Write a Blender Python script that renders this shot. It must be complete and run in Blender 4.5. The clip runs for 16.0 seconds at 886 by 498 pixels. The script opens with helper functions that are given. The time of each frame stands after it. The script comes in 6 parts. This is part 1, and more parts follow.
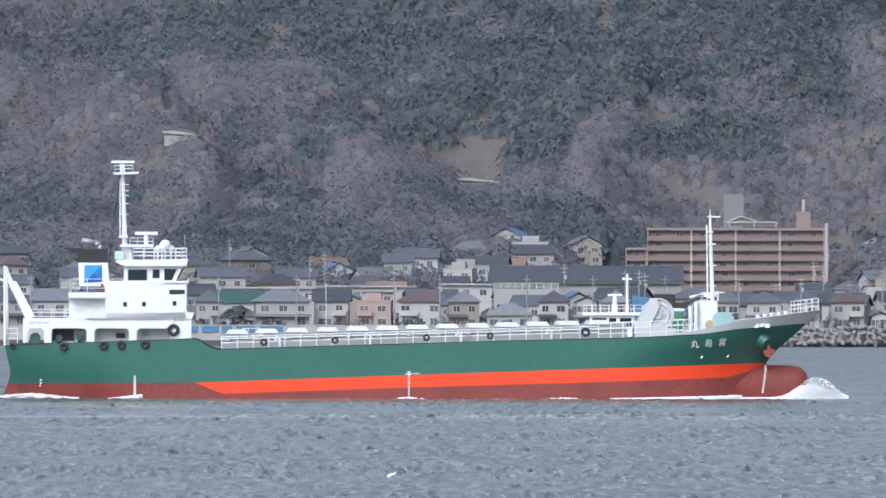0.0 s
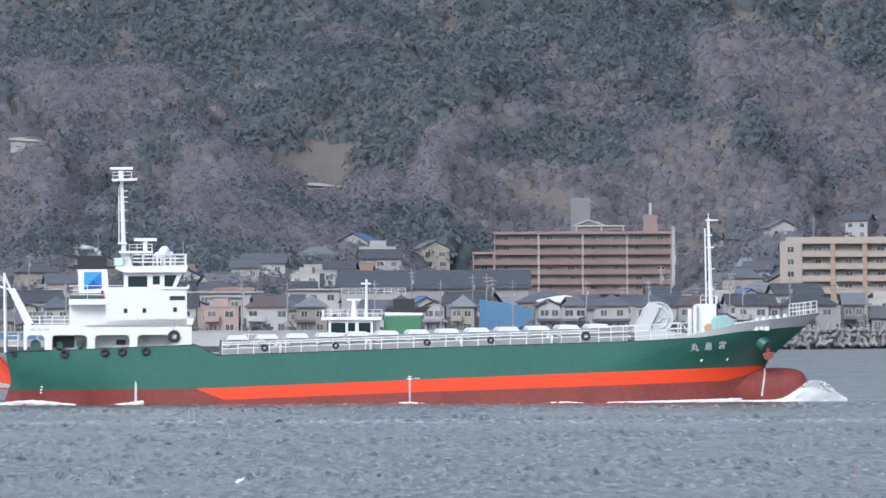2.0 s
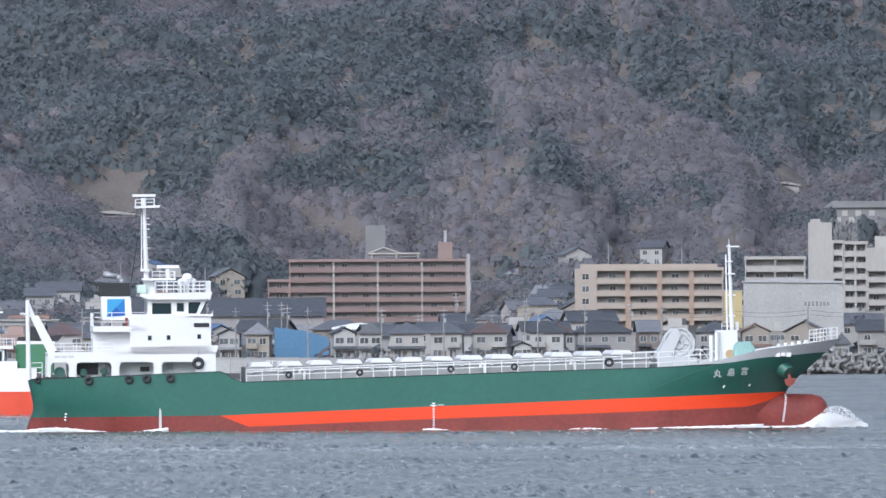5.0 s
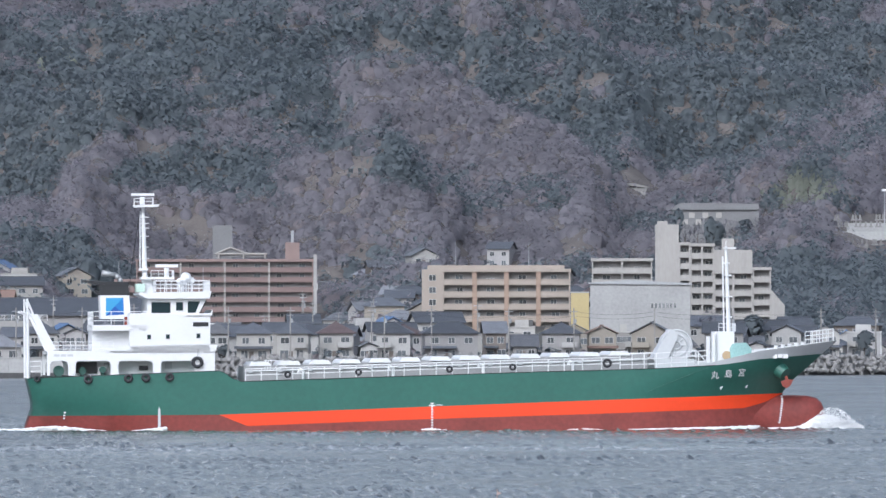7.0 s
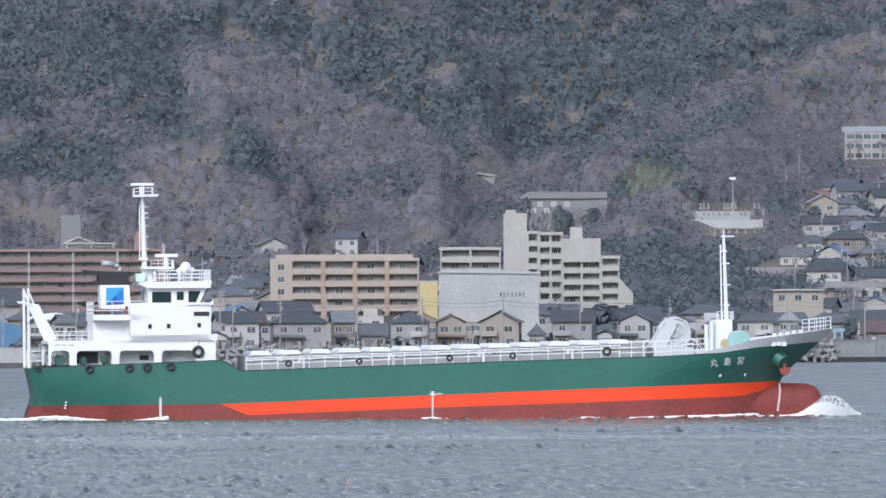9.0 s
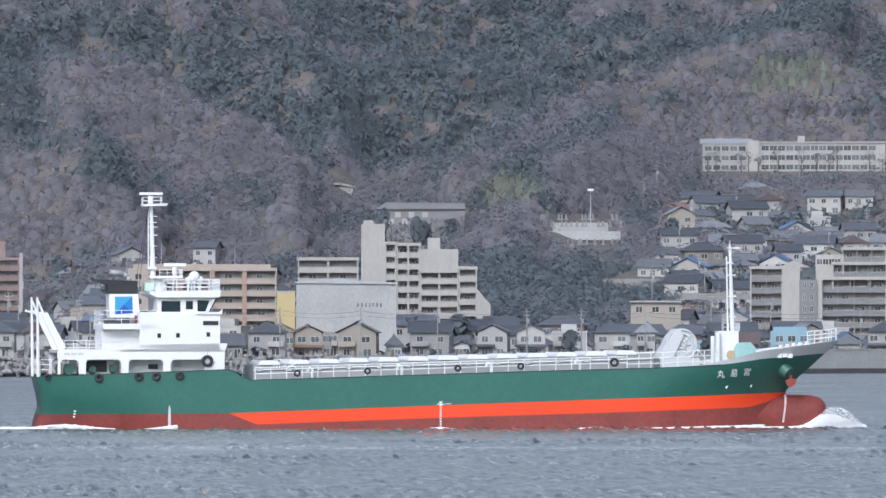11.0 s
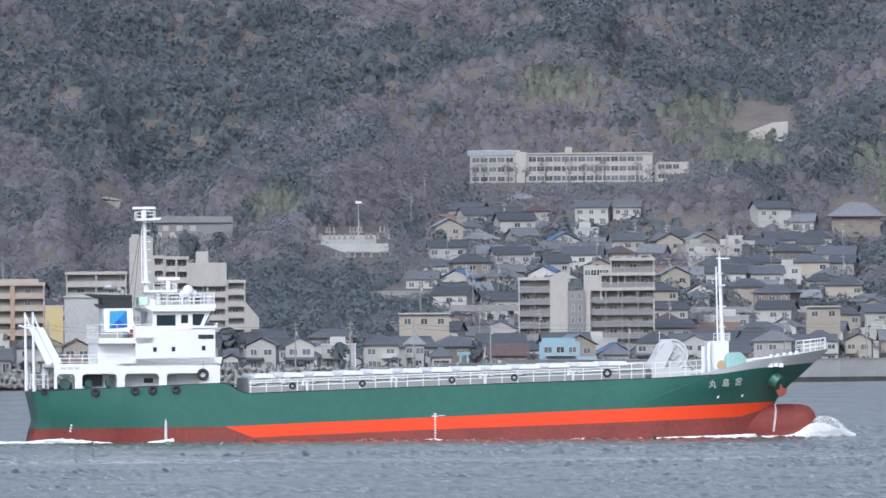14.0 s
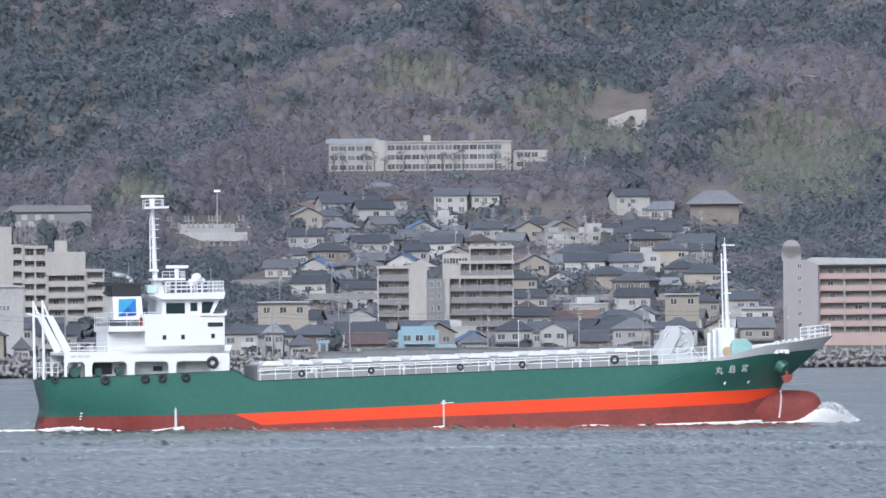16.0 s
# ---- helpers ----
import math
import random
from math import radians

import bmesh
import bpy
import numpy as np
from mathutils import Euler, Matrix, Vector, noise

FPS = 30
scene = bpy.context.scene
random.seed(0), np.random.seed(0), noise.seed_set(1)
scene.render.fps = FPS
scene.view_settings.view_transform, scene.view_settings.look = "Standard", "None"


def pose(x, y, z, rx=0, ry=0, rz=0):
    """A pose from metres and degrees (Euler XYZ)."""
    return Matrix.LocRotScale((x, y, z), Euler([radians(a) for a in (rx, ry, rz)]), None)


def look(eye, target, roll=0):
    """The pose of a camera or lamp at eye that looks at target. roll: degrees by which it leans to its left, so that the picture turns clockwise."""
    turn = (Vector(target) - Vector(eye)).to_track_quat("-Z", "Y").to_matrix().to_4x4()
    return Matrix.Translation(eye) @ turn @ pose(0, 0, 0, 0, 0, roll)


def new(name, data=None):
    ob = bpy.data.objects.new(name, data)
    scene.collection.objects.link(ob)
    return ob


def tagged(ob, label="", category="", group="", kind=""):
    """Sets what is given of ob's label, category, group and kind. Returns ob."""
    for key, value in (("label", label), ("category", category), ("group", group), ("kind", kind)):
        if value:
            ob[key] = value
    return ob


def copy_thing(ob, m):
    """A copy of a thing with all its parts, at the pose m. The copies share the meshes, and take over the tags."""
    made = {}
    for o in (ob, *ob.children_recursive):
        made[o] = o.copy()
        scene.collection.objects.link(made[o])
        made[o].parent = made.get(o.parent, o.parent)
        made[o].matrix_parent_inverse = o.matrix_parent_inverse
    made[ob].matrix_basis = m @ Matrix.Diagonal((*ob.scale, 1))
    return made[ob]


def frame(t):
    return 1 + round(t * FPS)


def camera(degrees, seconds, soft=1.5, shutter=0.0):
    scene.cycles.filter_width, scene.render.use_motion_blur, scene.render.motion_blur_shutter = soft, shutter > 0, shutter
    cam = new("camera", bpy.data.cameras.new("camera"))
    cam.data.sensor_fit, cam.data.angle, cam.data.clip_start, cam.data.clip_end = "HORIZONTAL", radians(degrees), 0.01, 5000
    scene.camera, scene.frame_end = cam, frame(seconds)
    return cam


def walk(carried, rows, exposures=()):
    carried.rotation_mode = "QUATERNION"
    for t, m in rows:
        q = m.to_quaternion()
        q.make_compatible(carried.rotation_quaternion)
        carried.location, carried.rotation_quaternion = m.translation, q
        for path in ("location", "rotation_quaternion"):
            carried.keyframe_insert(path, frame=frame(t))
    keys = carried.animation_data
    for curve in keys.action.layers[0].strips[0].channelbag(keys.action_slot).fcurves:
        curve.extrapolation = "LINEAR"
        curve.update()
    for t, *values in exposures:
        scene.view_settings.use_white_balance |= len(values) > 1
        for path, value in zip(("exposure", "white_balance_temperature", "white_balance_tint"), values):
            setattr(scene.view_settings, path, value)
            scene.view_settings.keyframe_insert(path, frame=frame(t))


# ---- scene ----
EYE = 8.6
cam = camera(6.0, 16.0)
# seconds, turn, tilt, lean of a camera that pans on the shore
ROWS = [
    (0.0, -0.0000, 0.3753, -0.113),
    (0.5, -0.2537, 0.3758, 0.084),
    (1.0, -0.5281, 0.3933, 0.183),
    (1.5, -0.7769, 0.4039, 0.229),
    (2.0, -1.0328, 0.4073, 0.208),
    (2.5, -1.2672, 0.4360, 0.137),
    (3.0, -1.5382, 0.4577, 0.108),
    (3.5, -1.7559, 0.4335, 0.178),
    (4.0, -1.9841, 0.4812, 0.300),
    (4.2, -2.0745, 0.5137, 0.389),
    (6.3, -3.0793, 0.6201, -0.095),
    (6.5, -3.1868, 0.6137, -0.034),
    (7.0, -3.4606, 0.5898, 0.055),
    (7.5, -3.7236, 0.5450, 0.141),
    (8.0, -3.9419, 0.5473, 0.168),
    (8.5, -4.2047, 0.5336, 0.150),
    (9.0, -4.4864, 0.5138, 0.206),
    (9.2, -4.5993, 0.5146, 0.350),
    (11.3, -5.5981, 0.5979, 0.046),
    (11.5, -5.7017, 0.6044, 0.247),
    (12.0, -6.0463, 0.6234, 0.333),
    (12.5, -6.3779, 0.6124, 0.348),
    (13.0, -6.6418, 0.6160, 0.359),
    (13.5, -6.8378, 0.6210, 0.372),
    (14.0, -7.0206, 0.6645, 0.372),
    (14.5, -7.2562, 0.6680, 0.371),
    (15.0, -7.4608, 0.6723, 0.393),
    (15.5, -7.7267, 0.6424, 0.445),
    (16.0, -7.9757, 0.5784, 0.517),
]
walk(cam, [(t, pose(0, 0, EYE, 90 + tilt, lean, turn)) for t, turn, tilt, lean in ROWS], [(0, 0.05, 5550, 10), (16, 0.05, 5550, 10)])

# ---- light ----
SUN_EL, SUN_AZ = 38.0, 205.0  # degrees; azimuth clockwise from +y
world = bpy.data.worlds.new("sky")
scene.world = world
world.use_nodes = True
wn = world.node_tree
sky = wn.nodes.new("ShaderNodeTexSky")
sky.sky_type, sky.sun_disc = "NISHITA", False
sky.sun_elevation, sky.sun_rotation = radians(SUN_EL), radians(SUN_AZ)
sky.air_density, sky.dust_density, sky.ozone_density = 1.0, 5.0, 1.0
# cloud cover takes most of the blue out of the sky
cloud = wn.nodes.new("ShaderNodeHueSaturation")
cloud.inputs["Saturation"].default_value = 0.5
wn.links.new(sky.outputs[0], cloud.inputs["Color"])
wn.links.new(cloud.outputs[0], wn.nodes["Background"].inputs[0])
wn.nodes["Background"].inputs[1].default_value = 0.17
sun = new("sun", bpy.data.lights.new("sun", "SUN"))
sun.data.energy, sun.data.angle, sun.data.color = 1.3, radians(36), (1.0, 0.95, 0.88)
sa, se = radians(SUN_AZ), radians(SUN_EL)
sun.matrix_basis = look((math.sin(sa) * math.cos(se) * 100, math.cos(sa) * math.cos(se) * 100, math.sin(se) * 100), (0, 0, 0))
scene.view_settings.exposure = 0.0

# ---- materials ----


def mat(name, color, rough=0.6, metal=0.0, vary=0.15, scale=2.0, bump=0.0, bump_scale=None, toss=0.0, tint=None, space="Object", streak=1.0):
    """Principled surface; vary: strength of stains; toss: spread of brightness from piece to piece; tint: second colour of the pieces."""
    m = bpy.data.materials.new(name)
    m.use_nodes = True
    n, l = m.node_tree.nodes, m.node_tree.links
    b = n["Principled BSDF"]
    b.inputs["Roughness"].default_value, b.inputs["Metallic"].default_value = rough, metal
    co = n.new("ShaderNodeTexCoord")
    mp = n.new("ShaderNodeMapping")
    mp.inputs["Scale"].default_value = (1, 1, streak)
    l.new(co.outputs[space], mp.inputs[0])
    big, fine = n.new("ShaderNodeTexNoise"), n.new("ShaderNodeTexNoise")
    big.inputs["Scale"].default_value, big.inputs["Detail"].default_value = scale * 0.3, 4
    fine.inputs["Scale"].default_value, fine.inputs["Detail"].default_value = scale * 3, 5
    for q in (big, fine):
        l.new(mp.outputs[0], q.inputs["Vector"])
    add = n.new("ShaderNodeMath")
    l.new(big.outputs[0], add.inputs[0])
    l.new(fine.outputs[0], add.inputs[1])
    rng = n.new("ShaderNodeMapRange")
    rng.inputs["From Min"].default_value, rng.inputs["From Max"].default_value = 0.6, 1.4
    rng.inputs["To Min"].default_value, rng.inputs["To Max"].default_value = 1 - vary, 1 + vary
    l.new(add.outputs[0], rng.inputs[0])
    val = rng.outputs[0]
    hsv = n.new("ShaderNodeHueSaturation")
    hsv.inputs["Color"].default_value = (*color, 1)
    if toss or tint:
        info = n.new("ShaderNodeObjectInfo")
        if tint:
            mix = n.new("ShaderNodeMix")
            mix.data_type = "RGBA"
            mix.inputs["A"].default_value, mix.inputs["B"].default_value = (*color, 1), (*tint, 1)
            l.new(info.outputs["Random"], mix.inputs["Factor"])
            l.new(mix.outputs["Result"], hsv.inputs["Color"])
        if toss:
            r2 = n.new("ShaderNodeMapRange")
            r2.inputs["To Min"].default_value, r2.inputs["To Max"].default_value = 1 - toss, 1 + toss
            w = n.new("ShaderNodeMath")
            w.operation = "MULTIPLY"
            w.inputs[1].default_value = 7.31
            fr = n.new("ShaderNodeMath")
            fr.operation = "FRACT"
            l.new(info.outputs["Random"], w.inputs[0])
            l.new(w.outputs[0], fr.inputs[0])
            l.new(fr.outputs[0], r2.inputs[0])
            mu = n.new("ShaderNodeMath")
            mu.operation = "MULTIPLY"
            l.new(val, mu.inputs[0])
            l.new(r2.outputs[0], mu.inputs[1])
            val = mu.outputs[0]
    l.new(val, hsv.inputs["Value"])
    l.new(hsv.outputs[0], b.inputs["Base Color"])
    if bump:
        bn = n.new("ShaderNodeTexNoise")
        bn.inputs["Scale"].default_value, bn.inputs["Detail"].default_value = bump_scale or scale * 4, 4
        l.new(mp.outputs[0], bn.inputs["Vector"])
        bp = n.new("ShaderNodeBump")
        bp.inputs["Strength"].default_value, bp.inputs["Distance"].default_value = bump, 0.1
        l.new(bn.outputs[0], bp.inputs["Height"])
        l.new(bp.outputs[0], b.inputs["Normal"])
    return m


M_GREEN = mat("hull_green", (0.032, 0.122, 0.094), 0.42, vary=0.12, scale=0.8, bump=0.15, bump_scale=0.6)
M_ORANGE = mat("boot_top_orange", (0.74, 0.056, 0.007), 0.5, vary=0.06, scale=0.8)
M_RED = mat("antifouling_red", (0.20, 0.040, 0.032), 0.6, vary=0.28, scale=0.9, bump=0.1)
M_WHITE = mat("ship_white", (0.70, 0.705, 0.71), 0.4, vary=0.03, scale=1.0)
M_GREY = mat("bulwark_grey", (0.52, 0.53, 0.54), 0.45, vary=0.06, scale=1.0)
M_HATCH = mat("hatch_grey", (0.30, 0.30, 0.30), 0.5, vary=0.12, scale=1.5)
M_DECK = mat("deck_green", (0.05, 0.12, 0.10), 0.7, vary=0.2, scale=1.5)
M_BLACK = mat("black_paint", (0.018, 0.019, 0.022), 0.45, vary=0.2)
M_RUBBER = mat("rubber", (0.035, 0.036, 0.04), 0.85, vary=0.3, scale=5)
M_STEEL = mat("grey_steel", (0.35, 0.36, 0.37), 0.45, metal=0.3, vary=0.15)
M_BLUE1 = mat("funnel_blue_light", (0.05, 0.27, 0.50), 0.4, vary=0.04)
M_BLUE2 = mat("funnel_blue_mid", (0.02, 0.15, 0.42), 0.4, vary=0.04)
M_BLUE3 = mat("funnel_blue_dark", (0.01, 0.075, 0.31), 0.4, vary=0.04)
M_TARP = mat("teal_tarpaulin", (0.30, 0.48, 0.46), 0.7, vary=0.2, scale=2, bump=0.5)
M_RUST = mat("rusty_red", (0.22, 0.05, 0.035), 0.7, vary=0.4, scale=4)
M_GLASS = mat("dark_glass", (0.015, 0.03, 0.035), 0.06, vary=0.1)
M_FOAM = mat("foam", (0.74, 0.75, 0.76), 0.8, vary=0.08, scale=3)
M_RED2 = mat("vermilion_hull", (0.62, 0.07, 0.03), 0.5, vary=0.08)
M_FUNNEL = mat("funnel_green", (0.05, 0.17, 0.085), 0.5, vary=0.06)

M_WALL_W = mat("plaster_white", (0.39, 0.385, 0.38), 0.85, vary=0.12, scale=0.8, toss=0.16, tint=(0.33, 0.32, 0.30))
M_WALL_C = mat("plaster_cream", (0.33, 0.30, 0.255), 0.85, vary=0.10, scale=0.8, toss=0.12, tint=(0.27, 0.245, 0.215))
M_WALL_G = mat("siding_grey", (0.25, 0.245, 0.24), 0.8, vary=0.12, scale=0.8, toss=0.2, tint=(0.34, 0.33, 0.33))
M_WALL_P = mat("plaster_pink", (0.34, 0.255, 0.23), 0.85, vary=0.10, scale=0.8, toss=0.1)
M_WALL_B = mat("weathered_boards", (0.165, 0.145, 0.13), 0.85, vary=0.25, scale=1.5, toss=0.2)
M_ROOF_G = mat("roof_tile_grey", (0.115, 0.122, 0.138), 0.55, vary=0.25, scale=2.5, toss=0.35, tint=(0.17, 0.175, 0.19), bump=0.6, bump_scale=5)
M_ROOF_D = mat("roof_tile_dark", (0.080, 0.087, 0.102), 0.55, vary=0.25, scale=2.5, toss=0.3, bump=0.6, bump_scale=5)
M_ROOF_B = mat("roof_tile_brown", (0.105, 0.078, 0.078), 0.6, vary=0.25, scale=2.5, toss=0.25, bump=0.6, bump_scale=5)
M_ROOF_O = mat("roof_tile_terracotta", (0.20, 0.135, 0.11), 0.7, vary=0.2, scale=2.5, toss=0.2, bump=0.5, bump_scale=5)
M_ROOF_T = mat("roof_metal_teal", (0.06, 0.12, 0.115), 0.5, vary=0.15, scale=1, toss=0.2)
M_ROOF_BL = mat("roof_sheet_blue", (0.09, 0.15, 0.27), 0.55, vary=0.15, scale=1, toss=0.2)
M_BLUESHEET = mat("blue_sheeting", (0.08, 0.18, 0.30), 0.6, vary=0.14, scale=0.5, bump=0.4, bump_scale=0.6)
M_PANE = mat("window_glass", (0.10, 0.11, 0.12), 0.12, vary=0.3, scale=1, toss=0.5)
M_FRAME = mat("window_frame", (0.45, 0.45, 0.44), 0.5, vary=0.1)
M_CONC = mat("concrete", (0.23, 0.225, 0.22), 0.9, vary=0.25, scale=0.6, bump=0.3, toss=0.12)
M_CONC_L = mat("light_concrete", (0.34, 0.34, 0.335), 0.9, vary=0.18, scale=0.5, bump=0.3, toss=0.06)
M_ROCK = mat("wet_concrete", (0.07, 0.07, 0.072), 0.8, vary=0.4, scale=1.2, bump=0.8)
M_BRICK = mat("brown_tile_cladding", (0.245, 0.180, 0.165), 0.75, vary=0.10, scale=1.0)
M_BRICK2 = mat("dark_tile_cladding", (0.20, 0.145, 0.135), 0.75, vary=0.12, scale=1.0)
M_BEIGE = mat("beige_tile_cladding", (0.33, 0.285, 0.245), 0.75, vary=0.10, scale=1.0)
M_BEIGE2 = mat("tan_pillar_tile", (0.30, 0.22, 0.17), 0.75, vary=0.10, scale=1.0)
M_PINKW = mat("salmon_parapet", (0.37, 0.28, 0.26), 0.8, vary=0.08, scale=1.0)
M_LILAC = mat("grey_mauve_plaster", (0.28, 0.265, 0.27), 0.8, vary=0.08, scale=1.0)
M_OFFW = mat("offwhite_render", (0.35, 0.335, 0.315), 0.85, vary=0.12, scale=0.6, streak=0.3)
M_GREYB = mat("grey_render", (0.34, 0.33, 0.32), 0.85, vary=0.10, scale=0.6)
M_DARKB = mat("dark_grey_render", (0.19, 0.19, 0.195), 0.85, vary=0.12, scale=0.6)
M_YELL = mat("yellow_render", (0.46, 0.38, 0.20), 0.85, vary=0.08, scale=0.6)
M_SKYB = mat("pale_blue_render", (0.22, 0.33, 0.39), 0.8, vary=0.08, scale=0.6)
# this grey takes in the shade of balcony recesses; thin pillars share it
M_RECESS = mat("recess_shade_grey", (0.24, 0.23, 0.225), 0.85, vary=0.25, scale=1.5)
M_WOODP = mat("pole_concrete", (0.26, 0.25, 0.24), 0.85, vary=0.2, scale=1.0)
# crown colours hold distant haze: paled and shifted towards blue-grey
M_BARE = mat("hazed_bare_crowns", (0.262, 0.251, 0.278), 0.95, vary=0.15, scale=0.08, bump=1.0, bump_scale=1.4)
M_EVER = mat("hazed_evergreen_crowns", (0.176, 0.201, 0.217), 0.9, vary=0.16, scale=0.08, bump=1.0, bump_scale=1.4)
M_BAMB = mat("hazed_bamboo_crowns", (0.262, 0.278, 0.235), 0.9, vary=0.25, scale=0.08)
M_RUSTY = mat("hazed_russet_crowns", (0.300, 0.268, 0.280), 0.9, vary=0.25, scale=0.08)
M_TRUNK = mat("bark", (0.10, 0.08, 0.065), 0.95, vary=0.3, scale=2)
for _m in (M_BARE, M_EVER, M_BAMB, M_RUSTY):
    # thin leaves and twigs let part of the light through
    _n, _l = _m.node_tree.nodes, _m.node_tree.links
    _t, _x = _n.new("ShaderNodeBsdfTranslucent"), _n.new("ShaderNodeMixShader")
    _l.new(_n["Principled BSDF"].inputs["Base Color"].links[0].from_socket, _t.inputs[0])
    _x.inputs[0].default_value = 0.5
    _l.new(_n["Principled BSDF"].outputs[0], _x.inputs[1])
    _l.new(_t.outputs[0], _x.inputs[2])
    _l.new(_x.outputs[0], _n["Material Output"].inputs[0])
    _n["Principled BSDF"].inputs["Specular IOR Level"].default_value = 0.1
M_EARTH = mat("hill_earth", (0.128, 0.114, 0.106), 0.95, vary=0.3, scale=0.4, bump=0.9, bump_scale=0.5)
M_FLAG = mat("red_flag_cloth", (0.55, 0.03, 0.05), 0.8, vary=0.15)


def water_material():
    m = bpy.data.materials.new("sea_water")
    m.use_nodes = True
    n, l = m.node_tree.nodes, m.node_tree.links
    b = n["Principled BSDF"]
    b.inputs["IOR"].default_value = 1.33
    co = n.new("ShaderNodeTexCoord")
    heights = []
    for sx, sy, detail in ((1.6, 0.21, 2.2), (0.05, 0.02, 3.0)):
        mp = n.new("ShaderNodeMapping")
        mp.inputs["Scale"].default_value = (sx, sy, 1)
        l.new(co.outputs["Object"], mp.inputs[0])
        nz = n.new("ShaderNodeTexNoise")
        nz.inputs["Scale"].default_value, nz.inputs["Detail"].default_value = 1.0, detail
        l.new(mp.outputs[0], nz.inputs["Vector"])
        heights.append(nz)
    bp = n.new("ShaderNodeBump")
    bp.inputs["Strength"].default_value, bp.inputs["Distance"].default_value = 1.0, 1.0
    l.new(heights[0].outputs[0], bp.inputs["Height"])
    l.new(bp.outputs[0], b.inputs["Normal"])
    # smoother and rougher patches
    rg = n.new("ShaderNodeMapRange")
    rg.inputs["From Min"].default_value, rg.inputs["From Max"].default_value = 0.35, 0.65
    rg.inputs["To Min"].default_value, rg.inputs["To Max"].default_value = 0.15, 0.25
    # light and shade of ripples in the base colour: pale crests, dark troughs
    ripple_shade = n.new("ShaderNodeMapRange")
    ripple_shade.inputs["From Min"].default_value, ripple_shade.inputs["From Max"].default_value = 0.36, 0.64
    ripple_shade.inputs["To Min"].default_value, ripple_shade.inputs["To Max"].default_value = 0.25, 1.9
    l.new(heights[0].outputs[0], ripple_shade.inputs[0])
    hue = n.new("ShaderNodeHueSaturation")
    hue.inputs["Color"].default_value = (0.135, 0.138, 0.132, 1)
    l.new(ripple_shade.outputs[0], hue.inputs["Value"])
    # a long broken line of foam where two currents meet
    far = n.new("ShaderNodeVectorMath")
    far.operation = "LENGTH"
    l.new(co.outputs["Object"], far.inputs[0])
    spots = []
    for sx, sy in ((0.02, 0.02), (0.16, 0.30)):
        mp = n.new("ShaderNodeMapping")
        mp.inputs["Scale"].default_value = (sx, sy, 1)
        l.new(co.outputs["Object"], mp.inputs[0])
        nz = n.new("ShaderNodeTexNoise")
        nz.inputs["Scale"].default_value, nz.inputs["Detail"].default_value = 1.0, 4.0
        l.new(mp.outputs[0], nz.inputs["Vector"])
        spots.append(nz)
    shift = n.new("ShaderNodeMath")
    shift.operation, shift.inputs[1].default_value = "MULTIPLY_ADD", 34.0
    l.new(spots[0].outputs[0], shift.inputs[0])
    l.new(far.outputs["Value"], shift.inputs[2])
    off = n.new("ShaderNodeMath")
    off.operation, off.inputs[1].default_value = "SUBTRACT", 660.0
    l.new(shift.outputs[0], off.inputs[0])
    wide = n.new("ShaderNodeMath")
    wide.operation = "ABSOLUTE"
    l.new(off.outputs[0], wide.inputs[0])
    band = n.new("ShaderNodeMapRange")
    band.inputs["From Min"].default_value, band.inputs["From Max"].default_value = 3.0, 16.0
    band.inputs["To Min"].default_value, band.inputs["To Max"].default_value = 1.0, 0.0
    l.new(wide.outputs[0], band.inputs[0])
    torn = n.new("ShaderNodeMapRange")
    torn.inputs["From Min"].default_value, torn.inputs["From Max"].default_value = 0.42, 0.62
    torn.inputs["To Min"].default_value, torn.inputs["To Max"].default_value = 0.0, 0.75
    l.new(spots[1].outputs[0], torn.inputs[0])
    both = n.new("ShaderNodeMath")
    both.operation = "MULTIPLY"
    l.new(band.outputs[0], both.inputs[0])
    l.new(torn.outputs[0], both.inputs[1])
    foam = n.new("ShaderNodeMix")
    foam.data_type = "RGBA"
    foam.inputs["B"].default_value = (0.46, 0.48, 0.49, 1)
    l.new(both.outputs[0], foam.inputs["Factor"])
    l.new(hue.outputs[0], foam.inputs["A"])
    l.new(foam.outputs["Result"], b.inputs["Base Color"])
    l.new(heights[1].outputs[0], rg.inputs[0])
    l.new(rg.outputs[0], b.inputs["Roughness"])
    return m


M_WATER = water_material()

# ---- building helpers ----
F = 14959.6  # bearings are counted in steps of 1/F radian


def bearing(u):
    return (u - 784) / F


def at(u, v, d):
    """The place at bearing u, v/F of its distance above the eye's level, d metres off."""
    a = bearing(u)
    return Vector((d * math.sin(a), d * math.cos(a), EYE + d * v / F))


def bm_box(bm, x0, x1, y0, y1, z0, z1, m=None):
    vs = [bm.verts.new(c) for c in ((x0, y0, z0), (x1, y0, z0), (x1, y1, z0), (x0, y1, z0), (x0, y0, z1), (x1, y0, z1), (x1, y1, z1), (x0, y1, z1))]
    if m is not None:
        for v in vs:
            v.co = m @ v.co
    for q in ((3, 2, 1, 0), (4, 5, 6, 7), (0, 1, 5, 4), (1, 2, 6, 5), (2, 3, 7, 6), (3, 0, 4, 7)):
        bm.faces.new([vs[i] for i in q])
    return vs


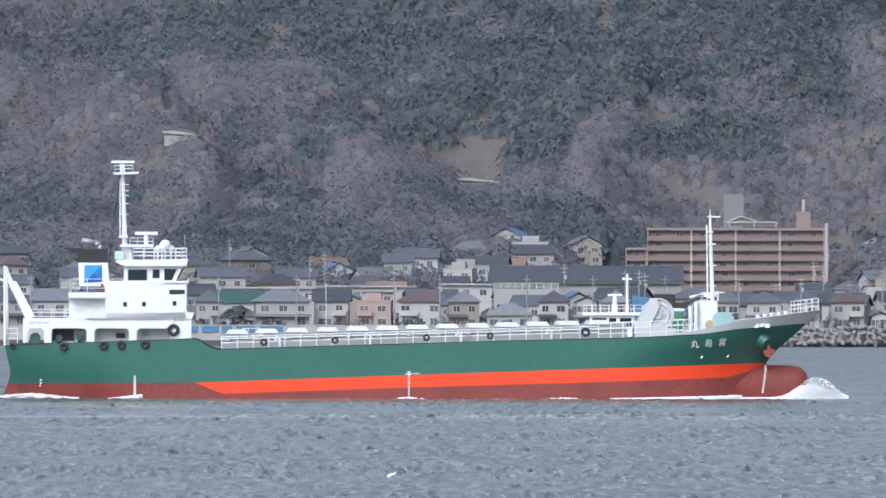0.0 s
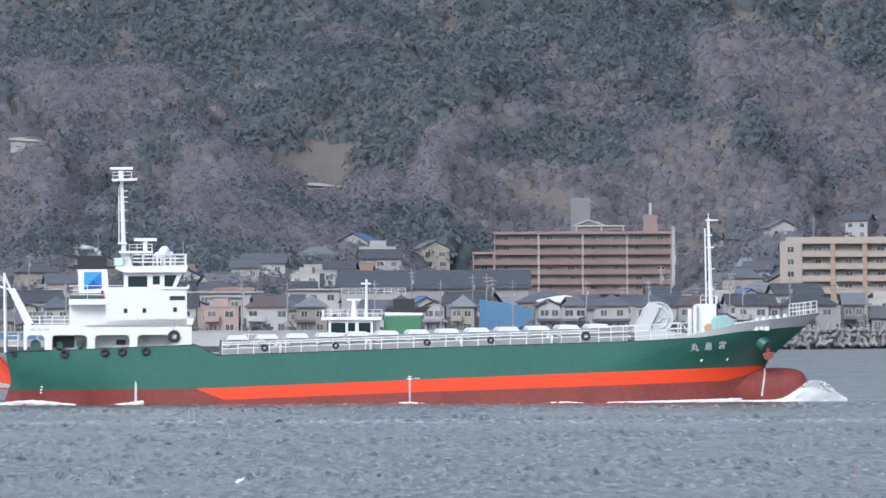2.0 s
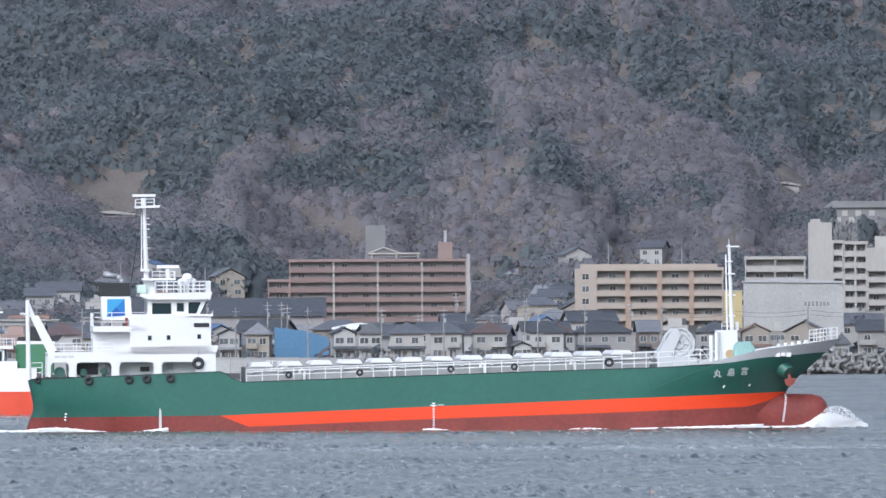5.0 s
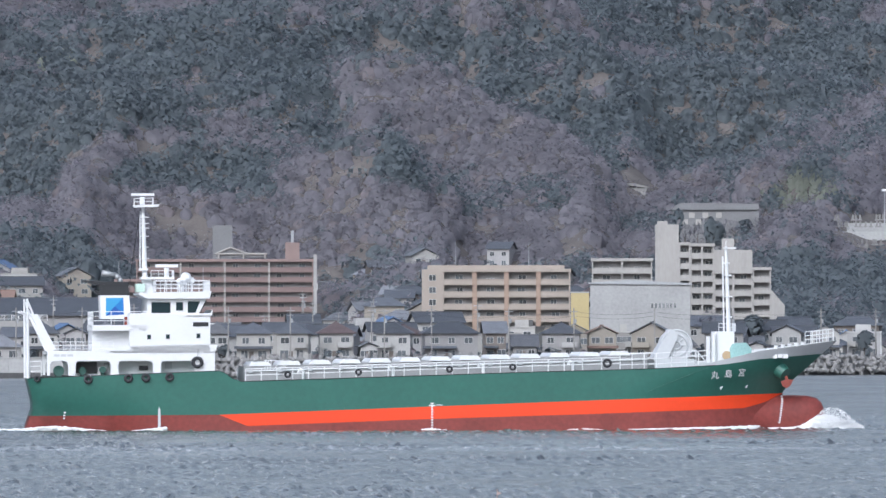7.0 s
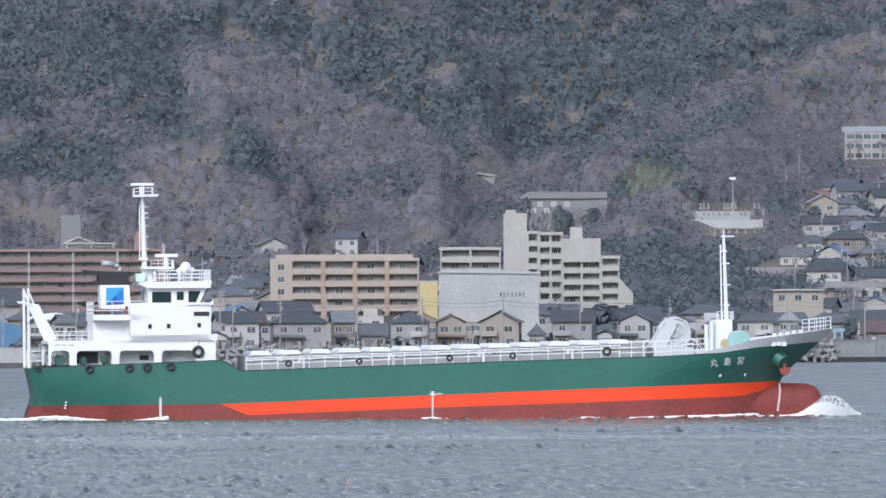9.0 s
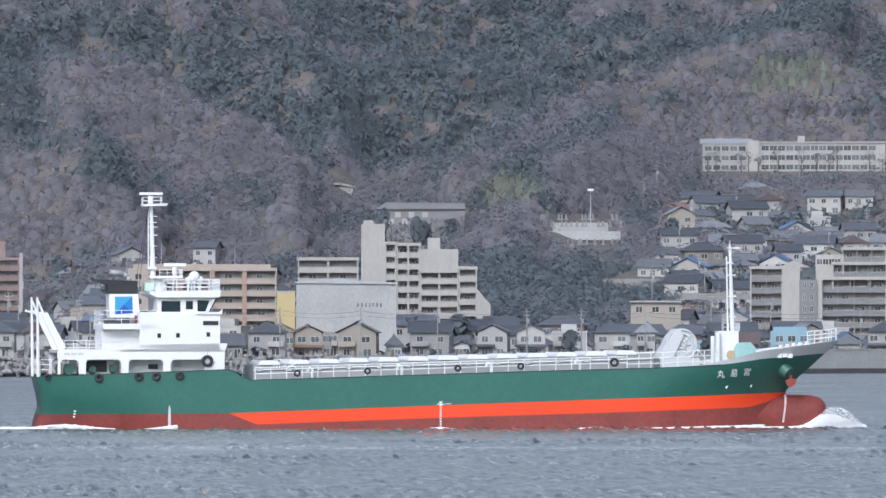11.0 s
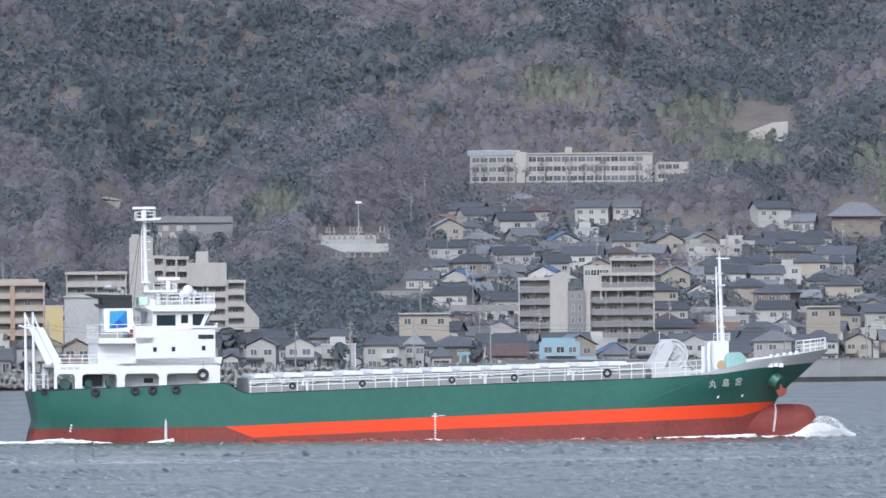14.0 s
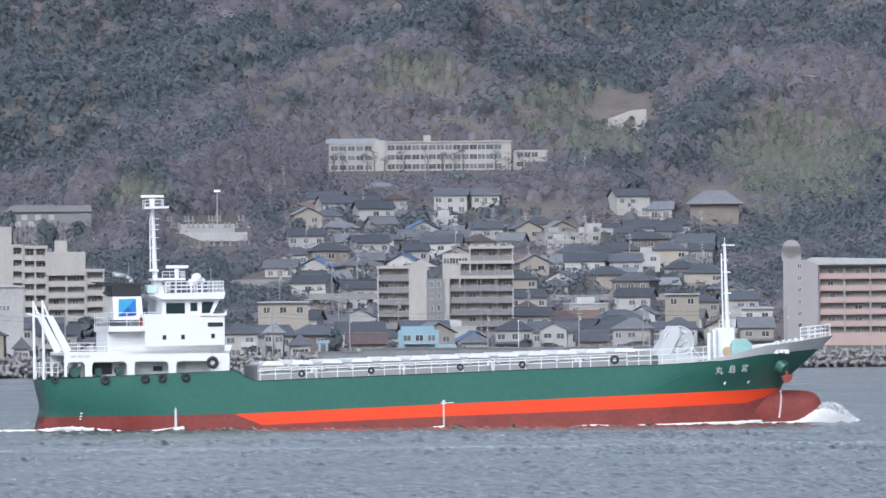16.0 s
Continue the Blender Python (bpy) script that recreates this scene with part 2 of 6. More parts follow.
def bm_tube(bm, p, q, r, n=8, r2=None):
    p, q = Vector(p), Vector(q)
    t = (q - p).to_track_quat("Z", "Y").to_matrix()
    r2 = r if r2 is None else r2
    a = [bm.verts.new(p + t @ Vector((r * math.cos(2 * math.pi * i / n), r * math.sin(2 * math.pi * i / n), 0))) for i in range(n)]
    b = [bm.verts.new(q + t @ Vector((r2 * math.cos(2 * math.pi * i / n), r2 * math.sin(2 * math.pi * i / n), 0))) for i in range(n)]
    for i in range(n):
        bm.faces.new((a[i], a[(i + 1) % n], b[(i + 1) % n], b[i]))
    bm.faces.new(a[::-1])
    bm.faces.new(b)


def bm_path(bm, pts, r, n=6):
    """One unbroken tube along pts."""
    pts = [Vector(p) for p in pts]
    rings = []
    for i, p in enumerate(pts):
        way = (pts[min(i + 1, len(pts) - 1)] - pts[max(i - 1, 0)])
        t = way.to_track_quat("Z", "Y").to_matrix() if way.length > 1e-6 else Matrix.Identity(3)
        rings.append([bm.verts.new(p + t @ Vector((r * math.cos(2 * math.pi * k / n), r * math.sin(2 * math.pi * k / n), 0))) for k in range(n)])
    for a, b in zip(rings[:-1], rings[1:]):
        for k in range(n):
            bm.faces.new((a[k], a[(k + 1) % n], b[(k + 1) % n], b[k]))
    bm.faces.new(rings[0][::-1])
    bm.faces.new(rings[-1])


def bm_prism(bm, outline, y0, y1):
    """A plate: an outline in x, z, from y0 to y1."""
    a = [bm.verts.new((x, y0, z)) for x, z in outline]
    b = [bm.verts.new((x, y1, z)) for x, z in outline]
    n = len(outline)
    bm.faces.new(a)
    bm.faces.new(b[::-1])
    for i in range(n):
        bm.faces.new((a[i], b[i], b[(i + 1) % n], a[(i + 1) % n]))


def bm_torus(bm, c, r, r2, axis="Y", n=18, k=8):
    rot = Matrix.Rotation(radians(90), 3, "X") if axis == "Y" else Matrix.Identity(3)
    rings = []
    for i in range(n):
        a = 2 * math.pi * i / n
        rings.append([bm.verts.new(Vector(c) + rot @ Vector(((r + r2 * math.cos(2 * math.pi * j / k)) * math.cos(a), (r + r2 * math.cos(2 * math.pi * j / k)) * math.sin(a), r2 * math.sin(2 * math.pi * j / k)))) for j in range(k)])
    for i in range(n):
        for j in range(k):
            bm.faces.new((rings[i][j], rings[(i + 1) % n][j], rings[(i + 1) % n][(j + 1) % k], rings[i][(j + 1) % k]))


def mesh_of(name, bm, material, smooth=False, bevel=0.0):
    if bevel:
        bmesh.ops.bevel(bm, geom=bm.edges[:], offset=bevel, segments=2, affect="EDGES", profile=0.7)
    bmesh.ops.recalc_face_normals(bm, faces=bm.faces[:])
    me = bpy.data.meshes.new(name)
    bm.to_mesh(me)
    bm.free()
    me.materials.append(material)
    if smooth:
        me.shade_smooth()
    return me


def part(name, bm, material, parent, label="", smooth=False, bevel=0.0):
    ob = new(name, bm if isinstance(bm, bpy.types.Mesh) else mesh_of(name, bm, material, smooth, bevel))
    ob.parent = parent
    return tagged(ob, label)


def box_part(name, dims, material, parent, label="", bevel=0.0):
    bm = bmesh.new()
    bm_box(bm, *dims)
    return part(name, bm, material, parent, label, bevel=bevel)


def thing(name, label, category, m=None, group="", kind=""):
    ob = new(name)
    if m is not None:
        ob.matrix_basis = m
    return tagged(ob, label, category, group, kind)


def raw_mesh(name, verts, faces, material, smooth=False):
    """A large mesh from arrays."""
    me = bpy.data.meshes.new(name)
    verts, faces = np.asarray(verts, np.float32), np.asarray(faces, np.int32)
    k = faces.shape[1]
    me.vertices.add(len(verts))
    me.vertices.foreach_set("co", verts.ravel())
    me.loops.add(faces.size)
    me.loops.foreach_set("vertex_index", faces.ravel())
    me.polygons.add(len(faces))
    me.polygons.foreach_set("loop_start", np.arange(0, faces.size, k, dtype=np.int32))
    me.update(calc_edges=True)
    me.materials.append(material)
    if smooth:
        me.shade_smooth()
    return me


def soft_normals(me, normals):
    """Shade a crown or a cloud of spray as one rounded mass."""
    at_ = me.attributes.new("custom_normal", "FLOAT_VECTOR", "POINT")
    at_.data.foreach_set("vector", normals.astype(np.float32).ravel())


# ---- the land ----
LAND_U = np.array([-900, 0, 700, 1200, 1700, 2050, 2450, 2800, 3300, 3700, 4600], float)
LAND_D = np.array([0, 100, 250, 450, 700, 960, 1180, 1520], float)
LAND_V = np.array([
    [-48, -38, -5, 60, 180, 330, 520, 760],
    [-48, -38, -5, 60, 180, 330, 520, 760],
    [-48, -38, -5, 55, 160, 310, 520, 760],
    [-48, -38, -12, 5, 50, 250, 510, 760],
    [-48, -36, -10, 25, 100, 250, 500, 760],
    [-47, -36, 0, 45, 130, 240, 440, 740],
    [-46, -34, 5, 80, 200, 285, 440, 720],
    [-44, -30, 20, 100, 200, 290, 450, 700],
    [-42, -28, 20, 110, 210, 290, 450, 700],
    [-42, -20, 60, 170, 270, 360, 520, 740],
    [-42, -10, 90, 220, 330, 420, 560, 760]], float)


# bearings, distances and height of terraces in the slope
PADS = [(2655, 3060, 2950, 2985, 290), (3290, 3410, 2630, 2660, 212), (3130, 3235, 3070, 3076, 348), (2085, 2250, 2490, 2518, 172), (2370, 2530, 2405, 2465, 186), (805, 890, 2640, 2662, 206), (1100, 1470, 2322, 2350, 12)]


def shore(u):
    """Distance of the water's edge."""
    return np.interp(u, [-900, 1450, 2400, 3600, 4600], [1760, 1740, 1850, 2010, 2150])


def waves2(x, y, seed, n, lo, hi):
    """Smooth uneven relief, about -1 to 1."""
    r = np.random.RandomState(seed)
    s = np.zeros_like(x)
    tot = 0
    for _ in range(n):
        w = math.exp(r.uniform(math.log(lo), math.log(hi)))
        a, ph = r.uniform(0, 2 * math.pi), r.uniform(0, 2 * math.pi)
        s += w * np.sin((x * math.cos(a) + y * math.sin(a)) * 2 * math.pi / w + ph)
        tot += w * w
    return s / math.sqrt(tot / 2)


# spurs of the hill: height over the slope behind, run-up and fall, and the line of the crest (bearing, height in steps)
SPURS = [
    (101, 209, 69, ((980, 270), (1080, 345), (1160, 418), (1240, 428), (1320, 418), (1415, 377), (1505, 338), (1605, 284), (1690, 230), (1735, 168))),
    (94, 187, 69, ((1480, 505), (1600, 490), (1705, 470), (1775, 417), (1895, 366), (1965, 300), (2005, 205))),
    (81, 165, 69, ((1700, 640), (1830, 560), (1930, 500), (2020, 420), (2075, 330))),
    (74, 110, 63, ((2235, 215), (2295, 226), (2435, 312), (2535, 364), (2690, 432), (2860, 470))),
    (87, 121, 69, ((2175, 250), (2235, 270), (2305, 330), (2425, 408), (2555, 466), (2735, 515), (2950, 560))),
    (81, 176, 63, ((-250, 470), (0, 434), (120, 410), (190, 384), (290, 330), (420, 240))),
    (81, 165, 63, ((300, 380), (340, 445), (560, 440), (640, 372), (705, 285))),
    (54, 121, 51, ((560, 225), (640, 258), (760, 284), (850, 262), (900, 190))),
    (47, 99, 51, ((1060, 190), (1130, 225), (1200, 243), (1300, 222), (1400, 190))),
    (74, 132, 63, ((3050, 350), (3150, 410), (3300, 470), (3500, 520), (3800, 600))),
]


def spur_rise(u, w):
    """How far the spurs lift the slope of height w."""
    lift = np.zeros_like(w)
    for bump, run, fall, crest in SPURS:
        cu, cv = np.array(crest, float).T
        e = np.clip(np.minimum(u - cu[0], cu[-1] - u) / 70, 0, 1)
        b = bump * e * e * (3 - 2 * e)
        q = w - (np.interp(u, cu, cv) - b)
        f = np.where(q < 0, np.clip(1 + q / run, 0, 1), np.clip(1 - q / fall, 0, 1))
        lift = np.maximum(lift, b * f * f * (3 - 2 * f))
    return lift


def land_z(u, d):
    """Height of the ground at bearing u and distance d."""
    u, d = np.atleast_1d(np.asarray(u, float)), np.atleast_1d(np.asarray(d, float))
    back = np.clip(d - shore(u), 0, 1519)
    i = np.clip(np.searchsorted(LAND_U, u) - 1, 0, len(LAND_U) - 2)
    f = np.clip((u - LAND_U[i]) / (LAND_U[i + 1] - LAND_U[i]), 0, 1)
    f = f * f * (3 - 2 * f)
    j = np.clip(np.searchsorted(LAND_D, back, side="right") - 1, 0, len(LAND_D) - 2)
    g = (back - LAND_D[j]) / (LAND_D[j + 1] - LAND_D[j])
    v = (LAND_V[i, j] * (1 - f) + LAND_V[i + 1, j] * f) * (1 - g) + (LAND_V[i, j + 1] * (1 - f) + LAND_V[i + 1, j + 1] * f) * g
    v = v + spur_rise(u, v)
    z = EYE + d * v / F
    x, y = d * np.sin(bearing(u)), d * np.cos(bearing(u))
    wild = np.clip((back - 420) / 450, 0, 1)
    z = z + wild * (7 * waves2(x, y, 5, 14, 120, 320) + 2.5 * waves2(x, y, 6, 14, 40, 110))
    # level pads cut for buildings on the slope
    for a, b, c, e, pv in PADS:
        pz = EYE + (c + 2) * pv / F
        off = np.maximum(np.maximum(a - u, u - b) * d / F, 0) + np.maximum(d - e, 0)
        z = np.where(d > c - 260, np.minimum(z, pz + np.where(off > 0, off * 0.6, 0) - np.maximum(c - d, 0) * 0.05), z)
    return np.maximum(z, 2.9)


def build_land():
    us = np.linspace(-900, 4600, 331)
    bs = np.concatenate([np.linspace(0, 500, 41), np.linspace(510, 1519, 120), np.linspace(1560, 2299, 12)])
    U, B = np.meshgrid(us, bs)
    D = shore(U) + 6 + B
    Z = land_z(U, D)
    X, Y = D * np.sin(bearing(U)), D * np.cos(bearing(U))
    v = np.stack([X.ravel(), Y.ravel(), Z.ravel()], 1)
    n, k = len(us), len(bs)
    idx = np.arange(n * k).reshape(k, n)
    f = np.stack([idx[:-1, :-1].ravel(), idx[:-1, 1:].ravel(), idx[1:, 1:].ravel(), idx[1:, :-1].ravel()], 1)
    ob = new("ground", raw_mesh("ground", v, f, M_EARTH, True))
    tagged(ob, "bare brown earth of coastal plain and wooded hillside", "ground", kind="structure")


build_land()


def build_water():
    """One sheet of sea with waves, finest where the ship passes."""
    ang = np.concatenate([np.linspace(-math.pi, -0.09, 40), np.linspace(-0.065, 0.2, 500), np.linspace(0.22, math.pi, 40)])
    r = [0.02, 30, 80, 150, 220, 290, 340]
    while r[-1] < 900:
        r.append(r[-1] + 1.3)
    while r[-1] < 2300:
        r.append(r[-1] * 1.009)
    r += [2600, 3200, 4000, 4900]
    R, A = np.meshgrid(np.array(r), ang, indexing="ij")
    X, Y = R * np.sin(A), R * np.cos(A)
    rs = np.random.RandomState(3)
    Z = np.zeros_like(X)
    fade = np.clip((R - 320) / 40, 0, 1) * np.clip(1.35 - R / 2000, 0.0, 1)
    for _ in range(70):
        kx = 2 * math.pi / math.exp(rs.uniform(math.log(0.75), math.log(2.6))) * rs.choice((-1, 1))
        ky = 2 * math.pi / rs.uniform(3.2, 10.0)
        Z += 0.036 / math.hypot(kx, ky) ** 0.8 * np.sin(X * kx + Y * ky + rs.uniform(0, 6.28))
    gust = np.clip(0.85 + 0.45 * waves2(X / 3.0, Y, 41, 12, 12, 70), 0.3, 1.7)
    Z = Z * fade * gust
    Z = Z + 0.25 * np.abs(Z)
    k, n = R.shape
    idx = np.arange(n * k).reshape(k, n)
    f = np.stack([idx[:-1, :-1].ravel(), idx[:-1, 1:].ravel(), idx[1:, 1:].ravel(), idx[1:, :-1].ravel()], 1)
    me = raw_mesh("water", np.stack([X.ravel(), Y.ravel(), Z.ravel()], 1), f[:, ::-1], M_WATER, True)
    tagged(new("water", me), "grey-blue choppy sea water of a strait", "water", kind="structure")


build_water()

# ---- the coaster ----
K = 19.45  # drawing units to the metre on the ship's side view


def sx(a):
    return (a - 5) / K


def sz(b):
    return (706 - b) / K


def zx(a):
    return sx(a / 2.01)


def zz(b):
    return sz(270 + b / 2.01)


def lines(*pts):
    xs, zs = [sx(p[0]) for p in pts], [sz(p[1]) for p in pts]
    return lambda x: float(np.interp(x, xs, zs))


line_keel = lambda x: -2.5
line_red = lines((0, 680), (345, 678), (395, 698), (725, 686), (1000, 678), (1290, 668), (1330, 658), (1363, 643), (1500, 640))
line_orange = lines((0, 680), (345, 678), (725, 664), (1000, 654), (1363, 642), (1500, 638))
line_green = lines((0, 613), (345, 600), (356, 604), (368, 613), (385, 619), (900, 603), (1125, 597), (1240, 591), (1311, 581), (1425, 572), (1470, 571))
line_top = lines((0, 613), (345, 600), (356, 604), (368, 613), (385, 619), (900, 603), (1125, 597), (1190, 593), (1240, 583), (1311, 566), (1400, 555), (1465, 547))


def stem(z):
    return float(np.interp(z, [-2.5, 0, 3.2, 3.9, 4.6, 5.6, 8.2], [68.6, 69.4, 69.9, 70.3, 71.0, 72.2, 75.1]))


def half(x, z):
    x0 = float(np.interp(z, [0, 3, 5, 8], [50, 52, 57, 60]))
    p = float(np.interp(z, [0, 3, 8], [3.4, 2.7, 2.5]))
    s = min(max((x - x0) / (stem(z) - x0), 0), 1)
    h = 6.0 * (1 - s ** p)
    a = float(np.interp(z, [-2.5, 0, 2.5, 4.5], [0.1, 0.45, 0.80, 0.90]))
    r = min(max(x / float(np.interp(z, [0, 4.5], [17, 9])), 0), 1)
    return h * (a + (1 - a) * math.sin(r * math.pi / 2))


def hull_point(x, z, side):
    aft = float(np.interp(z, [-2.5, 0, 0.6, 2.2, 5], [0.6, -0.1, 0.15, 0.75, 0.15]))
    xx = x + aft * max(0.0, 1 - x / 5.0)
    xx = min(xx, stem(z))
    return Vector((xx, side * half(xx, z), z))


STATIONS = sorted(set([round(i * 1.4, 2) for i in range(55)] + [sx(q) for q in (345, 350, 356, 362, 368, 376, 385, 395, 1363)] + [66.2, 67.4, 68.2, 68.9, 69.3, 69.7, 70.1, 70.6, 71.2, 71.8, 72.4, 73.0, 73.6, 74.2, 74.8, 75.3, 76.0]))


def hull_strip(name, low, high, material, parent, label, rows=4, x0=-1, x1=99):
    bm = bmesh.new()
    st = [x for x in STATIONS if x0 <= x <= x1]
    for side in (-1, 1):
        grid = []
        for x in st:
            a, b = low(x), max(high(x), low(x))
            grid.append([bm.verts.new(hull_point(x, a + (b - a) * i / rows, side)) for i in range(rows + 1)])
        for i in range(len(st) - 1):
            for j in range(rows):
                bm.faces.new((grid[i][j], grid[i + 1][j], grid[i + 1][j + 1], grid[i][j + 1]))
        if side == -1:
            first = grid[0]
        elif x0 < 0:
            for j in range(rows):
                bm.faces.new((first[j], first[j + 1], grid[0][j + 1], grid[0][j]))
    bmesh.ops.remove_doubles(bm, verts=bm.verts[:], dist=0.001)
    bmesh.ops.dissolve_degenerate(bm, edges=bm.edges[:], dist=0.001)
    ob = part(name, bm, material, parent, label, smooth=True)
    return ob


def railing(parent, pts, height, bars, step, r=0.035, label="white tubular railing"):
    """Rails along pts with uprights about step metres apart."""
    post = bmesh.new()
    bm_tube(post, (0, 0, 0), (0, 0, height), r, 6)
    pm = mesh_of("post", post, M_WHITE)
    spots, ob = [], None
    for a, b in zip(pts[:-1], pts[1:]):
        a, b = Vector(a), Vector(b)
        n = max(1, round((b - a).length / step))
        spots += [a.lerp(b, i / n) for i in range(n)]
    spots.append(Vector(pts[-1]))
    for i in range(bars, 0, -1):
        bm = bmesh.new()
        bm_path(bm, [Vector(p) + Vector((0, 0, height * i / bars)) for p in pts], r)
        if ob is None:
            ob = part("railing", bm, M_WHITE, parent, label)
        else:
            part("rail", bm, M_WHITE, ob)
    for p in spots:
        q = part("post", pm, None, ob)
        q.location = p
    return ob


def tyre_mesh(r, r2):
    bm = bmesh.new()
    bm_torus(bm, (0, 0, 0), r, r2)
    return mesh_of("tyre_fender", bm, M_RUBBER, True)


def build_coaster():
    ship = thing("cargo_ship", "small green-hulled coaster with white aft superstructure under way", "ship")
    # hull
    hull_strip("hull_bottom", line_keel, line_red, M_RED, ship, "dull red antifouling below the waterline", 5)
    hull_strip("boot_top", line_red, line_orange, M_ORANGE, ship, "bright orange boot-topping band", 2, sx(345), 70.6)
    hull_strip("topside", line_orange, line_green, M_GREEN, ship, "glossy dark green welded topside", 5)
    hull_strip("bow_bulwark", line_green, line_top, M_GREY, ship, "pale grey bow bulwark", 2, sx(1125))
    # deck
    bm = bmesh.new()
    prev = None
    for x in STATIONS:
        z = line_green(x) - (0.6 if x < 17 else 0.05)
        pr = [bm.verts.new(hull_point(x, z, s) * 1.0) for s in (-1, 1)]
        for v in pr:
            v.co.y *= 0.985
        if prev:
            bm.faces.new((prev[0], pr[0], pr[1], prev[1]))
        prev = pr
    part("deck", bm, M_DECK, ship, "green painted steel deck")
    # rubbing strake along the deck edge
    for side in (-1, 1):
        bm = bmesh.new()
        pts = [hull_point(x, line_green(x), side) + Vector((0, side * 0.02, 0)) for x in STATIONS if x < sx(1240)]
        for a, b in zip(pts[:-1], pts[1:]):
            bm_tube(bm, a, b, 0.035, 6)
        part("deck_edge_rail", bm, M_BLACK, ship)
    # bulb
    bm = bmesh.new()
    rings = []
    for x, hw, zc, hh in ((62, 3.9, 0.95, 1.7), (64, 3.55, 0.96, 1.5), (66, 2.75, 0.98, 1.8), (67, 2.22, 1.0, 1.95), (68, 1.80, 1.0, 2.05), (69.5, 1.48, 1.02, 2.08), (71, 1.38, 1.05, 2.05), (72.3, 1.3, 1.07, 1.98), (73.1, 1.12, 1.1, 1.75), (73.55, 0.8, 1.12, 1.35), (73.78, 0.4, 1.12, 0.8), (73.85, 0.02, 1.12, 0.05)):
        rings.append([bm.verts.new((x, hw * math.cos(k * math.pi / 12), zc + hh * math.sin(k * math.pi / 12))) for k in range(24)])
    for a, b in zip(rings[:-1], rings[1:]):
        for k in range(24):
            bm.faces.new((a[k], a[(k + 1) % 24], b[(k + 1) % 24], b[k]))
    part("bulbous_bow", bm, M_RED, ship, "red bulbous bow breaking the surface", smooth=True)
    # anchor pocket and anchor
    for side in (-1, 1):
        c = hull_point(69.4, 5.0, side)
        bm = bmesh.new()
        bm_tube(bm, c + Vector((-0.5, -side * 0.3, 0.9)), c + Vector((0.5, side * 0.75, 0.05)), 0.95, 16, 0.6)
        part("anchor_bell", bm, M_GREEN, ship, smooth=False)
        bm = bmesh.new()
        d = c + Vector((0.55, side * 0.85, -0.1))
        bm_tube(bm, d, d + Vector((0.1, 0, -0.7)), 0.14, 8)
        bm_prism(bm, [(d.x - 0.5, d.z - 0.5), (d.x - 0.32, d.z - 0.95), (d.x + 0.0, d.z - 1.15), (d.x + 0.42, d.z - 0.85), (d.x + 0.6, d.z - 0.35), (d.x + 0.05, d.z - 0.3)], d.y - 0.2, d.y + 0.2)
        part("anchor", bm, M_RUST, ship, "rust-red stockless anchor")
        bm = bmesh.new()
        c = hull_point(69.1, line_top(69.1) - 0.75, side)
        for k in range(4):
            bm_box(bm, c.x - 1.0 + 0.5 * k, c.x - 0.6 + 0.5 * k, c.y - 0.28, c.y + 0.28, c.z - 0.12 - 0.05 * (k % 2), c.z + 0.2)
        part("fairlead", bm, M_WHITE, ship)
    # side marks
    def glyph(text, px, py, size):
        cu = bpy.data.curves.new("name_character", "FONT")
        cu.body, cu.size, cu.extrude, cu.align_x = text, size, 0.01, "CENTER"
        x, z = sx(px), sz(py)
        p = hull_point(x, z, -1)
        q = hull_point(x + 0.5, z, -1)
        w = hull_point(x, z + 0.5, -1)
        ex = (q - p).normalized()
        nrm = ex.cross(w - p).normalized()
        ez = nrm.cross(ex)
        ob = new("name_character", cu)
        ob.parent = ship
        ob.matrix_basis = Matrix.Translation(p + nrm * 0.06 - ez * size * 0.38) @ Matrix((ex, ez, nrm)).transposed().to_4x4()
        cu.materials.append(M_WHITE)
        tagged(ob, "white painted character of the ship's name")
    for ch, px, py in (("\u4e38", 1231, 608), ("\u5cf6", 1256, 606), ("\u5bae", 1281, 604)):
        glyph(ch, px, py, 0.82)
    def draught(px, y0, y1, n):
        for i in range(n):
            bm = bmesh.new()
            py = y0 + (y1 - y0) * i / (n - 1)
            p = hull_point(sx(px), sz(py), -1)
            if px > 1300:
                p.y = -1.47 * math.sqrt(max(0.05, 1 - ((p.z - 1.02) / 2.1) ** 2))
            bm_box(bm, p.x - 0.09, p.x + 0.09, p.y - 0.03, p.y + 0.05, p.z - 0.07, p.z + 0.07)
            part("draught_mark", bm, M_WHITE, ship, "small white draught mark")
    draught(724, 664, 702, 9)
    draught(1363, 648, 694, 12)
    draught(69, 674, 684, 3)
    bm = bmesh.new()
    p = hull_point(sx(724), sz(662), -1)
    bm_box(bm, p.x - 0.3, p.x + 0.3, p.y - 0.03, p.y + 0.05, p.z - 0.05, p.z + 0.05)
    bm_box(bm, p.x + 0.4, p.x + 0.95, p.y - 0.03, p.y + 0.05, p.z + 0.0, p.z + 0.07)
    bm_prism(bm, [(p.x - 0.2, p.z + 0.24), (p.x, p.z + 0.05), (p.x + 0.2, p.z + 0.24)], p.y - 0.03, p.y + 0.05)
    part("load_line", bm, M_WHITE, ship)
    for px, py in ((1244, 632), (1292, 630)):
        bm = bmesh.new()
        p = hull_point(sx(px), sz(py), -1)
        bm_prism(bm, [(p.x - 0.17, p.z + 0.14), (p.x, p.z - 0.16), (p.x + 0.17, p.z + 0.14)], p.y - 0.06, p.y + 0.06)
        part("thruster_mark", bm, M_WHITE, ship)
    # knuckle plate towards the bow: a raised seam
    bm = bmesh.new()
